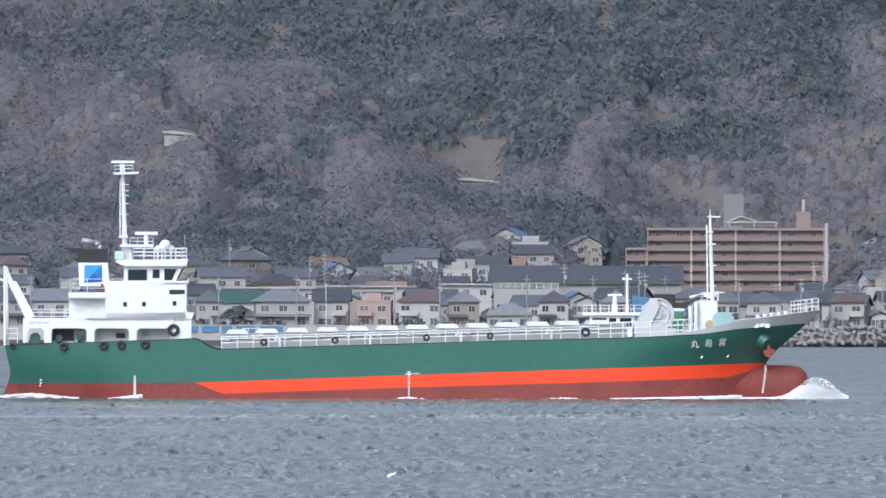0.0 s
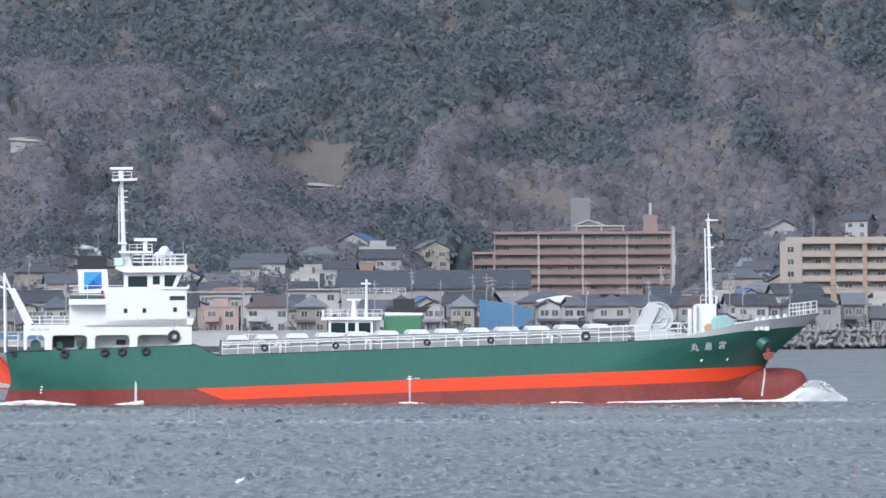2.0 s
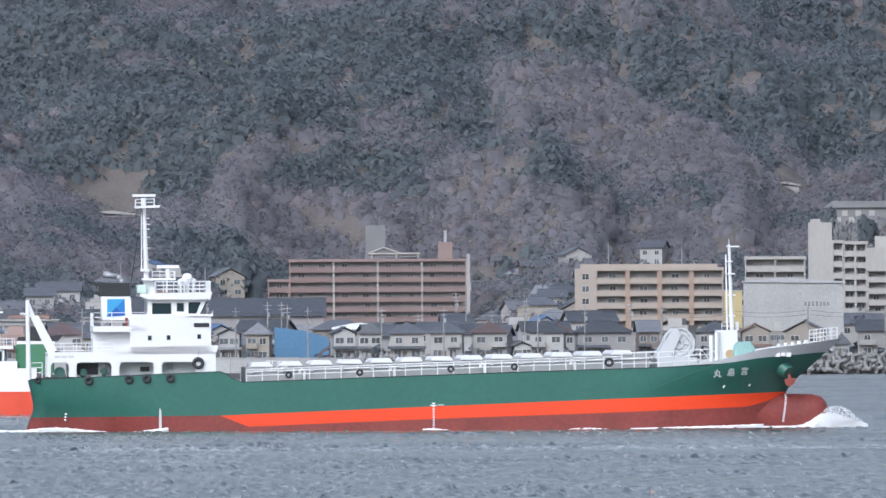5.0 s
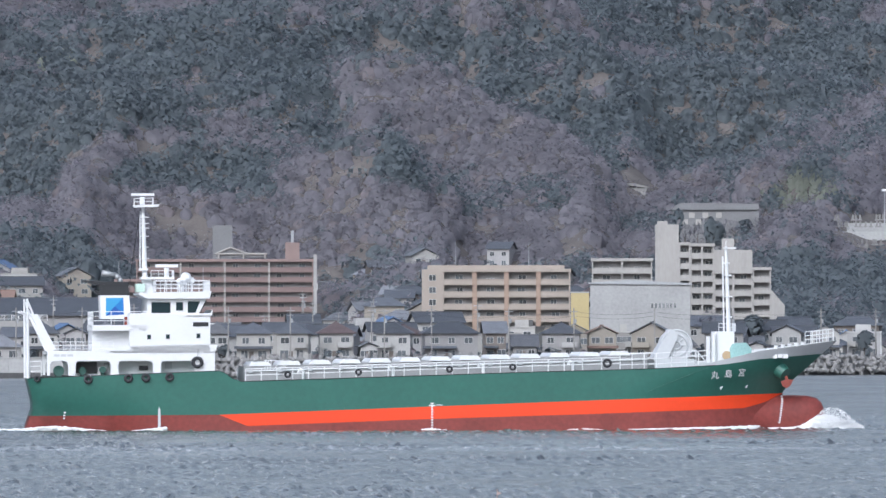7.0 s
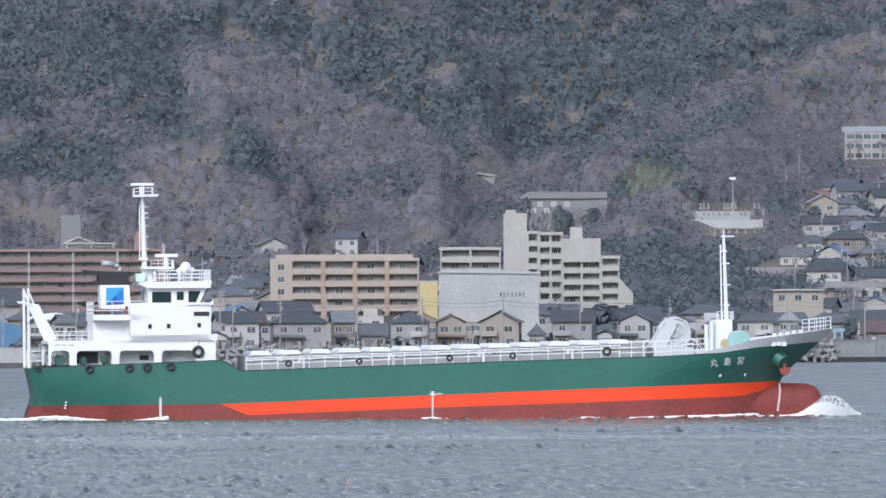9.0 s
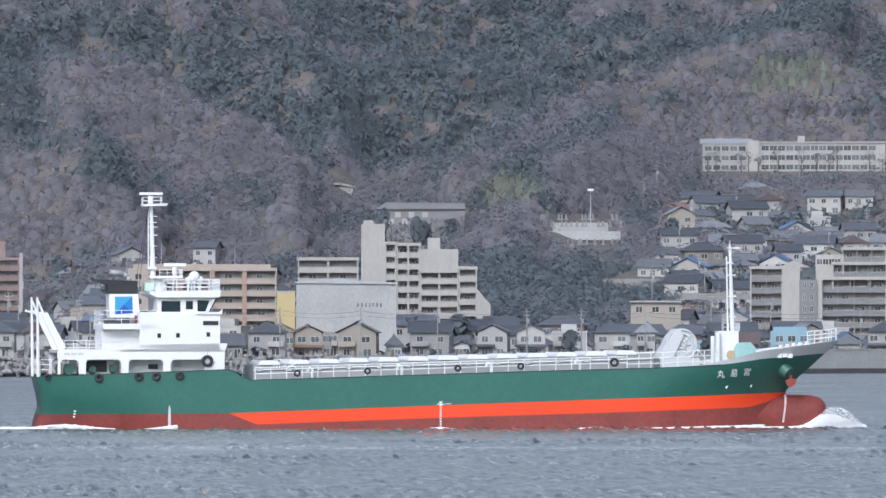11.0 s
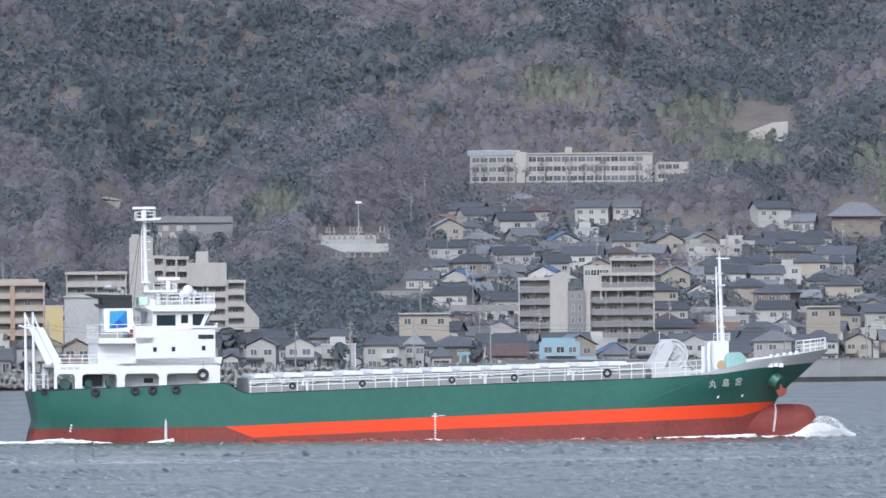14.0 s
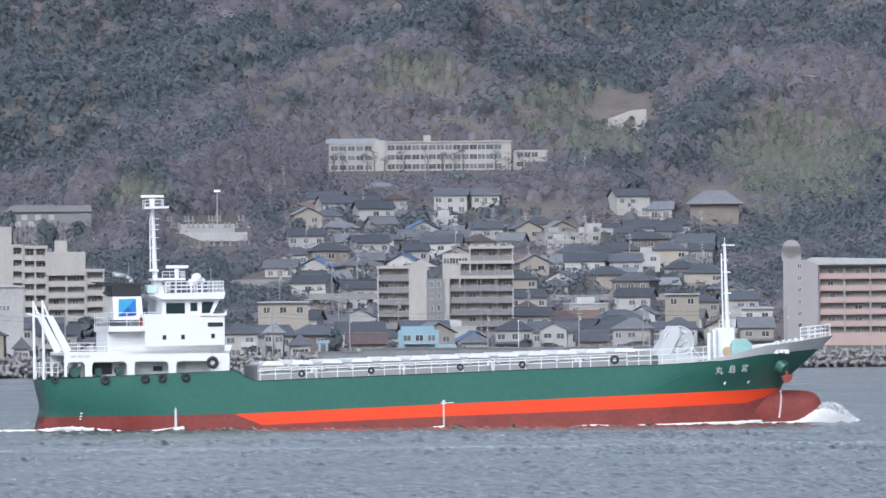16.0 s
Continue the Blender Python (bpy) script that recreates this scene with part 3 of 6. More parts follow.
    pts = [hull_point(sx(a), sz(b), -1) + Vector((0, -0.015, 0)) for a, b in ((1110, 638), (1150, 622), (1190, 606), (1225, 594))]
    for a, b in zip(pts[:-1], pts[1:]):
        bm_tube(bm, a, b, 0.03, 6)
    part("knuckle_seam", bm, M_GREEN, ship)
    # sheave pipe at the quarter
    bm = bmesh.new()
    p = hull_point(sx(239), 1.2, -1)
    bm_prism(bm, [(p.x - 0.14, -0.6), (p.x + 0.14, -0.6), (p.x + 0.1, 1.9), (p.x - 0.02, 2.2), (p.x - 0.1, 1.9)], p.y - 0.12, p.y + 0.05)
    part("fender_bar", bm, M_GREY, ship)
    # tyre fenders over the side
    big, small = tyre_mesh(0.28, 0.14), tyre_mesh(0.40, 0.16)
    for px, py in ((19, 614), (113, 615), (184, 613), (215, 612), (257, 611)):
        p = hull_point(sx(px), sz(py), -1)
        ob = part("tyre_fender", big if px > 30 else tyre_mesh(0.2, 0.1), None, ship, "black tyre fender hung over the side")
        ob.location = p + Vector((0, -0.15, 0))
    ob = part("tyre_fender", small, None, ship, "large black tyre fender on the house side")
    ob.location = (zx(617), -5.62, zz(633))
    # --- superstructure, lowest tier with a covered side deck
    W = 5.45
    for side in (-1, 1):
        y0, y1 = (-W, -W + 0.14) if side < 0 else (W - 0.14, W)
        bm = bmesh.new()
        bm_box(bm, zx(82), zx(680), y0, y1, zz(628), zz(592))
        for a, b in ((82, 92), (157, 183), (308, 336), (459, 487), (608, 680)):
            bm_box(bm, zx(a), zx(b), y0, y1, zz(680), zz(628))
        for a, b in ((92, 157), (183, 308), (336, 459), (487, 608)):
            for q, s in ((a, 1), (b, -1)):
                bm_prism(bm, [(zx(q), zz(628)), (zx(q + 12 * s), zz(628)), (zx(q + 4 * s), zz(632)), (zx(q), zz(642))][::s], y0, y1)
        part("side_screen", bm, M_WHITE, ship, "white side screen with rounded openings")
    box_part("deckhouse", (zx(185), zx(676), -3.7, 3.7, zz(690), zz(600)), M_WHITE, ship, "white painted lower deckhouse")
    for a, b, c, d, mt in ((287, 305, 635, 672, M_STEEL), (187, 262, 632, 672, M_BLACK), (412, 445, 645, 662, M_BLACK), (505, 530, 633, 655, M_GREY), (640, 655, 645, 660, M_BLACK)):
        box_part("side_door", (zx(a), zx(b), -3.82, -3.66, zz(d), zz(c)), mt, ship)
    bm = bmesh.new()
    bm_box(bm, zx(82), zx(680), -W + 0.02, W - 0.02, zz(604), zz(594))
    part("boat_deck", bm, M_WHITE, ship)
    for a in (106, 130, 154):
        box_part("freeing_slot", (zx(a), zx(a + 20), -W - 0.02, -W + 0.05, zz(612), zz(604)), M_GREY, ship)
    bm = bmesh.new()
    bm_prism(bm, [(zx(300), zz(600)), (zx(326), zz(576)), (zx(680), zz(570)), (zx(690), zz(571)), (zx(680), zz(600))], -W, -W + 0.14)
    part("bulwark_wing", bm, M_WHITE, ship)
    bm = bmesh.new()
    bm_prism(bm, [(zx(300), zz(600)), (zx(326), zz(576)), (zx(680), zz(570)), (zx(690), zz(571)), (zx(680), zz(600))], W - 0.14, W)
    part("bulwark_wing", bm, M_WHITE, ship)
    # second and third tier
    box_part("accommodation", (zx(375), zx(664), -W, W, zz(602), zz(458)), M_WHITE, ship, "white painted accommodation block", bevel=0.06)
    box_part("aft_house", (zx(245), zx(376), -4.1, 4.1, zz(602), zz(505)), M_WHITE, ship, "white set-back deckhouse aft")
    box_part("funnel_deck", (zx(243), zx(440), -W, W, zz(520), zz(500)), M_WHITE, ship)
    for a, b in ((445, 542), (512, 541), (621, 538)):
        ob = box_part("window", (zx(a - 8), zx(a + 8), -W - 0.02, -W + 0.05, zz(b + 10), zz(b - 9)), M_FRAME, ship)
        box_part("pane", (zx(a - 6), zx(a + 6), -W - 0.035, -W + 0.0, zz(b + 8), zz(b - 7)), M_GLASS, ob)
    box_part("name_board", (zx(602), zx(657), -W - 0.05, -W + 0.05, zz(505), zz(490)), M_BLACK, ship, "black name board on the house side")
    bm = bmesh.new()
    bm_tube(bm, (zx(620), -W - 0.06, zz(585)), (zx(617), -W - 0.06, zz(610)), 0.02, 6)
    part("fender_rope", bm, M_STEEL, ship)
    # wheelhouse
    bm = bmesh.new()
    bm_prism(bm, [(zx(440), zz(462)), (zx(622), zz(462)), (zx(652), zz(404)), (zx(440), zz(404))], -4.9, 4.9)
    part("wheelhouse", bm, M_WHITE, ship, "white wheelhouse with raked front")
    for a, b, c, d in ((455, 522, 419, 457), (543, 567, 419, 448)):
        ob = box_part("window", (zx(a - 2), zx(b + 2), -4.93, -4.85, zz(d + 2), zz(c - 2)), M_FRAME, ship)
        box_part("pane", (zx(a), zx(b), -4.95, -4.86, zz(d), zz(c)), M_GLASS, ob)
    bm = bmesh.new()
    bm_prism(bm, [(zx(584), zz(456)), (zx(612), zz(456)), (zx(628), zz(416)), (zx(584), zz(416))], -4.95, -4.86)
    part("window", bm, M_GLASS, ship, "dark wheelhouse side window")
    for y in np.linspace(-4.2, 4.2, 7):
        bm = bmesh.new()
        bm_prism(bm, [(zx(629), zz(452)), (zx(650), zz(412)), (zx(653), zz(412)), (zx(632), zz(452))], y - 0.55, y + 0.55)
        part("window", bm, M_GLASS, ship, "dark wheelhouse front window")
    bm = bmesh.new()
    bm_prism(bm, [(zx(575), zz(466)), (zx(670), zz(466)), (zx(672), zz(446)), (zx(664), zz(458)), (zx(575), zz(460))], -5.6, 5.6)
    part("bridge_wing", bm, M_WHITE, ship)
    bm = bmesh.new()
    bm_prism(bm, [(zx(410), zz(392)), (zx(440), zz(406)), (zx(662), zz(406)), (zx(668), zz(380)), (zx(412), zz(384))], -5.4, 5.4)
    part("wheelhouse_roof", bm, M_WHITE, ship)
    railing(ship, [(zx(470), -5.3, zz(381)), (zx(662), -5.3, zz(381)), (zx(662), 5.3, zz(381)), (zx(470), 5.3, zz(381)), (zx(470), -5.3, zz(381))], 1.02, 3, 0.95)
    railing(ship, [(zx(246), -W + 0.1, zz(501)), (zx(438), -W + 0.1, zz(501))], 1.25, 3, 1.6)
    railing(ship, [(zx(246), -W + 0.1, zz(501)), (zx(246), W - 0.1, zz(501))], 1.25, 3, 1.6)
    railing(ship, [(zx(94), -W + 0.08, zz(599)), (zx(318), -W + 0.08, zz(599))], 1.0, 3, 1.1)
    railing(ship, [(zx(94), W - 0.08, zz(599)), (zx(318), W - 0.08, zz(599))], 1.0, 3, 1.1)
    railing(ship, [(zx(22), -4.6, zz(682)), (zx(62), -4.9, zz(681))], 1.35, 3, 1.1)
    railing(ship, [(zx(22), -4.6, zz(682)), (zx(22), 4.6, zz(682))], 1.35, 3, 1.3)
    # main mast
    bm = bmesh.new()
    bm_prism(bm, [(zx(440), zz(384)), (zx(470), zz(384)), (zx(462), zz(330)), (zx(428), zz(330))], -0.8, 0.8)
    bm_box(bm, zx(424), zx(544), -1.5, 1.5, zz(336), zz(328))
    mast = part("radar_mast", bm, M_WHITE, ship, "white radar mast with platforms and steps")
    bm = bmesh.new()
    bm_tube(bm, (zx(441), 0, zz(330)), (zx(434), 0, zz(70)), 0.26, 10, 0.16)
    bm_tube(bm, (zx(424), 0, zz(300)), (zx(424), 0, zz(90)), 0.06, 6)
    bm_box(bm, zx(420), zx(452), -0.5, 0.5, zz(304), zz(296))
    part("mast_pole", bm, M_WHITE, mast)
    for b in (113, 135, 152, 181, 220, 262):
        box_part("mast_step", (zx(424), zx(455), -0.25, 0.25, zz(b + 1.5), zz(b - 1.5)), M_WHITE, mast)
    bm = bmesh.new()
    bm_prism(bm, [(zx(398), zz(70)), (zx(492), zz(67)), (zx(488), zz(75)), (zx(402), zz(78))], -0.9, 0.9)
    part("top_platform", bm, M_WHITE, mast)
    railing(mast, [(zx(403), -0.85, zz(70)), (zx(470), -0.85, zz(68)), (zx(470), 0.85, zz(68)), (zx(403), 0.85, zz(70)), (zx(403), -0.85, zz(70))], 0.62, 2, 0.7, 0.03)
    bm = bmesh.new()
    bm_tube(bm, (zx(432), 0, zz(68)), (zx(432), 0, zz(40)), 0.24, 10)
    bm_box(bm, zx(392), zx(475), -0.12, 0.12, zz(36), zz(27))
    part("radar_scanner", bm, M_WHITE, mast, "white radar scanner bar on its motor")
    bm = bmesh.new()
    bm_tube(bm, (zx(518), -0.5, zz(330)), (zx(518), -0.5, zz(295)), 0.22, 10)
    bm_box(bm, zx(478), zx(559), -0.65, -0.35, zz(293), zz(282))
    part("radar_scanner", bm, M_WHITE, mast, "white radar scanner bar on its motor")
    railing(mast, [(zx(460), -1.45, zz(329)), (zx(542), -1.45, zz(329)), (zx(542), 1.45, zz(329))], 0.62, 2, 0.8, 0.03)
    for y in (-1.0, -0.5):
        bm = bmesh.new()
        bm_tube(bm, (zx(510), y, zz(384)), (zx(514), y, zz(330)), 0.04, 6)
        part("ladder_rail", bm, M_WHITE, mast)
    for y, a in ((-1.2, 376), (1.2, 384)):
        bm = bmesh.new()
        bm_tube(bm, (zx(424), 0, zz(85)), (zx(a), y * 3, zz(390)), 0.022, 5)
        part("stay", bm, M_BLACK, mast)
    # aerials and domes on the wheelhouse roof
    for a, b, y, r in ((575, 341, -1.6, 0.42), (586, 330, -1.2, 0.5), (607, 340, -1.0, 0.3), (560, 343, -2.2, 0.28)):
        bm = bmesh.new()
        bm_tube(bm, (zx(a), y, zz(384)), (zx(a), y, zz(b)), 0.1, 8)
        bmesh.ops.create_uvsphere(bm, u_segments=16, v_segments=10, radius=r, matrix=Matrix.Translation((zx(a), y, zz(b))))
        part("satellite_dome", bm, M_WHITE, ship, smooth=True)
    for a, b, y in ((645, 340, -2), (655, 292, 2), (350, 268, 1)):
        bm = bmesh.new()
        bm_tube(bm, (zx(a), y, zz(384)), (zx(a), y, zz(b)), 0.035, 6)
        part("aerial", bm, M_STEEL, ship)
    box_part("equipment_box", (zx(405), zx(438), -1.5, 0.5, zz(382), zz(352)), mat("pale_green_box", (0.45, 0.58, 0.50), 0.5), ship, "pale green equipment box", bevel=0.08)
    # funnel
    bm = bmesh.new()
    bm_prism(bm, [(zx(279), zz(478)), (zx(388), zz(478)), (zx(381), zz(392)), (zx(276), zz(392))], -1.9, 1.9)
    fun = part("funnel", bm, M_WHITE, ship, "white funnel casing with black top", bevel=0.1)
    bm = bmesh.new()
    bm_prism(bm, [(zx(275), zz(393)), (zx(381), zz(393)), (zx(378), zz(350)), (zx(272), zz(350))], -1.93, 1.93)
    bm_prism(bm, [(zx(216), zz(340)), (zx(262), zz(356)), (zx(380), zz(358)), (zx(380), zz(346)), (zx(300), zz(344))], -2.0, 2.0)
    bm_prism(bm, [(zx(258), zz(382)), (zx(275), zz(393)), (zx(275), zz(378)), (zx(258), zz(376))], -1.6, 1.6)
    part("funnel_top", bm, M_BLACK, fun, "black funnel top with flared visor")
    c = (zx(330), zz(432))
    q = [(zx(297), zz(466)), (zx(362), zz(462)), (zx(360), zz(402)), (zx(298), zz(403))]
    for i, mt in ((0, M_BLUE3), (1, M_BLUE2), (2, M_BLUE1), (3, M_BLUE1)):
        bm = bmesh.new()
        bm_prism(bm, [q[i], q[(i + 1) % 4], c], -1.96, -1.85)
        part("funnel_mark", bm, mt, fun, "blue pyramid mark panel")
    bm = bmesh.new()
    bm_tube(bm, (zx(355), 0, zz(348)), (zx(350), 0, zz(330)), 0.24, 10)
    bm_tube(bm, (zx(351), 0, zz(332)), (zx(335), 0, zz(321)), 0.24, 10)
    bm_tube(bm, (zx(337), 0, zz(321)), (zx(286), 0, zz(314)), 0.24, 10, 0.3)
    part("exhaust_pipe", bm, M_STEEL, fun, "bent bare metal exhaust pipe", smooth=True)
    bm = bmesh.new()
    bm_box(bm, zx(358), zx(368), -5.2, -5.0, zz(500), zz(470))
    part("extinguisher_box", bm, M_RUST, ship)
    # stern davit
    for y in (-3.6, 3.6):
        bm = bmesh.new()
        bm_tube(bm, (zx(18), y, zz(690)), (zx(14), y, zz(405)), 0.17, 8, 0.1)
        bm_tube(bm, (zx(13), y, zz(410)), (zx(36), y, zz(465)), 0.1, 8)
        bm_prism(bm, [(zx(26), zz(462)), (zx(50), zz(460)), (zx(116), zz(585)), (zx(92), zz(600))], y - 0.25, y + 0.25)
        bm_tube(bm, (zx(-10), y, zz(452)), (zx(40), y, zz(466)), 0.1, 8)
        part("stern_gantry", bm, M_WHITE, ship, "white inclined gantry over the stern")
    for px, py, r in ((62, 596, 0.5), (104, 596, 0.35), (140, 594, 0.3)):
        bm = bmesh.new()
        bm_tube(bm, (sx(px), -4.2, sz(py + 18)), (sx(px), -4.2, sz(py)), r * 0.5, 10, r * 0.6)
        bm_tube(bm, (sx(px), -4.6, sz(py + 4)), (sx(px), -3.8, sz(py + 4)), r, 14)
        part("mooring_winch", bm, M_DECK, ship)
    # --- hatch
    z_at = lambda px: sz(float(np.interp(px, [385, 1130], [611, 590])))
    bm = bmesh.new()
    H = 4.3
    xa, xb = sx(392), sx(1112)
    for lo, hi in ((0.0, 1.25),):
        a = [(xa, z_at(392) - 0.5), (xb, z_at(1112) - 0.5), (xb, z_at(1112) + 1.0), (xa, z_at(392) + 0.95)]
        bm_prism(bm, a, -H, H)
    coam = part("hatch_coaming", bm, M_HATCH, ship, "grey-white hatch coaming along the hold")
    stay = bmesh.new()
    bm_prism(stay, [(-0.3, 0.0), (0.3, 0.0), (0.16, -0.25), (-0.16, -0.25)], -0.3, 0.05)
    stay_mesh = mesh_of("coaming_bracket", stay, M_GREY)
    rail_bm = bmesh.new()
    bm_tube(rail_bm, (xa, -H - 0.08, z_at(392) + 0.5), (xb, -H - 0.08, z_at(1112) + 0.5), 0.07, 6)
    part("coaming_stiffener", rail_bm, M_WHITE, coam)
    for i in range(13):
        px = 412 + i * 53.5
        x, z = sx(px), z_at(px) + 1.0
        w = 2.6
        cover = part("hatch_cover", mesh_hatch(w), None, ship, "white hatch cover panel")
        cover.location = (x + 0.4, 0, z)
        ob = part("coaming_bracket", stay_mesh, None, coam)
        ob.location = (x - 0.5, -H, z - 0.42)
        if i % 3 == 1:
            bm = bmesh.new()
            gx, gz = sx(px + 30), z_at(px) - 0.45
            bm_tube(bm, (gx, -5.2, gz), (gx, -5.2, gz + 0.95), 0.13, 10)
            bm_tube(bm, (gx, -5.2, gz + 0.9), (gx - 0.35, -5.2, gz + 1.05), 0.13, 10)
            bm_tube(bm, (gx - 0.32, -5.2, gz + 1.06), (gx - 0.42, -5.2, gz + 0.7), 0.15, 10)
            part("gooseneck_vent", bm, M_WHITE, ship, "white gooseneck tank vent")
    for side in (-1, 1):
        pts = [(sx(px), side * half(sx(px), 4.8) * 0.985, line_green(sx(px))) for px in (392, 560, 760, 960, 1060)]
        railing(ship, pts, 1.12, 2, 1.5, 0.045)
        pts = [(sx(px), side * half(sx(px), 5.5) * 0.97, line_green(sx(px)) - 0.05) for px in (1060, 1125, 1180, 1222)]
        railing(ship, pts, 1.45, 3, 1.25, 0.045)
        bm = bmesh.new()
        bm_tube(bm, Vector(pts[-1]) + Vector((0, 0, 1.45)), Vector(pts[-1]) + Vector((0.9, 0, 0.4)), 0.045, 6)
        part("rail_end", bm, M_WHITE, ship)
    for px in (467, 593, 755, 868):
        ob = part("tyre_fender", tyre_mesh(0.23, 0.1), None, ship, "small tyre hung on the deck rail")
        ob.location = (sx(px), -5.98, line_green(sx(px)) + 0.5)
    ob = part("tyre_fender", tyre_mesh(0.31, 0.12), None, ship, "tyre hung on the deck rail")
    ob.location = (sx(1037), -5.95, line_green(sx(1037)) + 0.62)
    # access ladder cage at the after end of the hatch
    bm = bmesh.new()
    for k in range(6):
        x0 = sx(428 + k * 5)
        bm_tube(bm, (x0, -4.4, sz(598)), (x0 + (0.9 if k > 2 else 0.1), -4.4, sz(581) - (0.4 if k > 3 else 0)), 0.035, 6)
    bm_tube(bm, (sx(428), -4.4, sz(582)), (sx(456), -4.4, sz(582)), 0.035, 6)
    bm_tube(bm, (sx(456), -4.4, sz(582)), (sx(470), -4.4, sz(600)), 0.035, 6)
    part("hatch_ladder", bm, M_WHITE, ship)
    # forward: hatch crane drum, foremast, windlass
    bm = bmesh.new()
    c = Vector((sx(1169), -2.2, sz(556)))
    bm_tube(bm, c + Vector((0, 0, 0)), c + Vector((0, 2.6, 0)), 1.42, 30)
    for rr, yy in ((1.42, -0.08), (1.0, -0.1), (0.35, -0.16)):
        bm_torus(bm, c + Vector((0, yy, 0)), rr, 0.09, "Y", 30, 6)
    drum = part("cover_stowage_drum", bm, M_GREY, ship, "grey-white spoked stowage drum for hatch covers")
    for k in range(8):
        a = k * math.pi / 4
        bm = bmesh.new()
        bm_tube(bm, c + Vector((0, -0.08, 0)), c + Vector((1.4 * math.cos(a), -0.08, 1.4 * math.sin(a))), 0.06, 6)
        part("spoke", bm, M_GREY, drum)
    bm = bmesh.new()
    bm_prism(bm, [(sx(1126), sz(578)), (sx(1158), sz(527)), (sx(1166), sz(530)), (sx(1172), sz(540)), (sx(1150), sz(585)), (sx(1130), sz(590))], -2.6, 0.8)
    bm_box(bm, sx(1128), sx(1200), -3.0, 3.0, sz(600), sz(580))
    part("stowage_frame", bm, M_GREY, ship)
    bm = bmesh.new()
    bm_box(bm, sx(1240), sx(1276), -1.3, 1.3, sz(592), sz(531))
    fore = part("foremast_house", bm, M_WHITE, ship, "white foremast house", bevel=0.05)
    for a, top in ((1228, 540), (1238, 534)):
        bm = bmesh.new()
        bm_tube(bm, (sx(a), -1.6, sz(590)), (sx(a), -1.6, sz(top)), 0.2, 10)
        part("vent_post", bm, M_WHITE, ship)
    bm = bmesh.new()
    bm_tube(bm, (sx(1269), 0, sz(540)), (sx(1264), 0, sz(378)), 0.22, 10, 0.13)
    bm_tube(bm, (sx(1260), 0, sz(532)), (sx(1258), 0, sz(396)), 0.08, 6)
    for px, py, l in ((1264, 381, 18), (1264, 408, 6), (1266, 430, 8), (1267, 468, 8), (1268, 505, 6)):
        bm_box(bm, sx(px - 5), sx(px + l), -0.25, 0.25, sz(py + 1.5), sz(py - 1))
    bm_tube(bm, (sx(1264), 0, sz(380)), (sx(1264), 0, sz(368)), 0.04, 6)
    part("foremast_pole", bm, M_WHITE, fore, "white foremast with lamps and steps")
    railing(fore, [(sx(1248), -1.25, sz(531)), (sx(1278), -1.25, sz(531)), (sx(1278), 1.25, sz(531))], 0.72, 2, 0.5, 0.03)
    bm = bmesh.new()
    bm_prism(bm, [(sx(1268), sz(590)), (sx(1304), sz(586)), (sx(1306), sz(562)), (sx(1296), sz(551)), (sx(1272), sz(553)), (sx(1267), sz(562))], -2.0, 1.8)
    part("windlass_cover", bm, M_TARP, ship, "windlass under a teal tarpaulin", bevel=0.2)
    bm = bmesh.new()
    bm_tube(bm, (sx(1262), -1.6, sz(574)), (sx(1262), -0.6, sz(574)), 0.42, 14)
    part("warping_drum", bm, mat("tan_rope", (0.45, 0.33, 0.20), 0.9, scale=6), ship)
    for px in (1345, 1358, 1371, 1384, 1397):
        bm = bmesh.new()
        p = hull_point(sx(px), line_top(sx(px)), -1)
        bm_tube(bm, p + Vector((0, 0.2, -0.05)), p + Vector((0, 0.2, 0.3)), 0.2, 10)
        part("bollard", bm, M_WHITE, ship)
    pts = [hull_point(sx(px), line_top(sx(px)), -1) + Vector((0, 0.1, 0)) for px in (1412, 1436, 1458)]
    pts += [Vector((p.x, -p.y, p.z)) for p in pts[::-1]]
    railing(ship, pts, 1.1, 3, 0.75, 0.04)
    # rudder head below the counter
    bm = bmesh.new()
    bm_prism(bm, [(0.2, -2.4), (1.6, -2.4), (1.5, 0.35), (0.5, 0.35)], -0.15, 0.15)
    part("rudder", bm, M_RED, ship)
    return ship


HATCH_MESHES = {}


def mesh_hatch(w):
    if w not in HATCH_MESHES:
        bm = bmesh.new()
        bm_prism(bm, [(-0.98, -0.06), (0.98, -0.06), (0.98, 0.06), (0.74, 0.34), (-0.74, 0.34), (-0.98, 0.06)], -4.45, 4.45)
        HATCH_MESHES[w] = mesh_of("hatch_cover", bm, M_WHITE)
    return HATCH_MESHES[w]


SHIP = build_coaster()


def foam_mesh(name, seed, n, fn, size):
    """Spray in many small lumps; fn gives a lump's place and size from three random numbers."""
    r = np.random.RandomState(seed)
    bm = bmesh.new()
    bmesh.ops.create_icosphere(bm, subdivisions=1, radius=1)
    bv = np.array([v.co[:] for v in bm.verts])
    bf = np.array([[v.index for v in f.verts] for f in bm.faces])
    bm.free()
    vs, fs = [], []
    for i in range(n):
        x, y, z, s = fn(*r.rand(3))
        s = s * r.uniform(0.5, 1.3)
        q = bv * (1 + 0.4 * (r.rand(len(bv), 1) - 0.5)) * np.array([s * 1.7, s, s * 0.8]) * size
        vs.append(q + np.array([x, y, z]))
        fs.append(bf + i * len(bv))
    me = raw_mesh(name, np.concatenate(vs), np.concatenate(fs), M_FOAM, True)
    nn = np.tile(bv, (n, 1)) * 0.35 + np.array([0, -0.45, 0.8])
    soft_normals(me, nn / np.linalg.norm(nn, axis=1, keepdims=True))
    return me


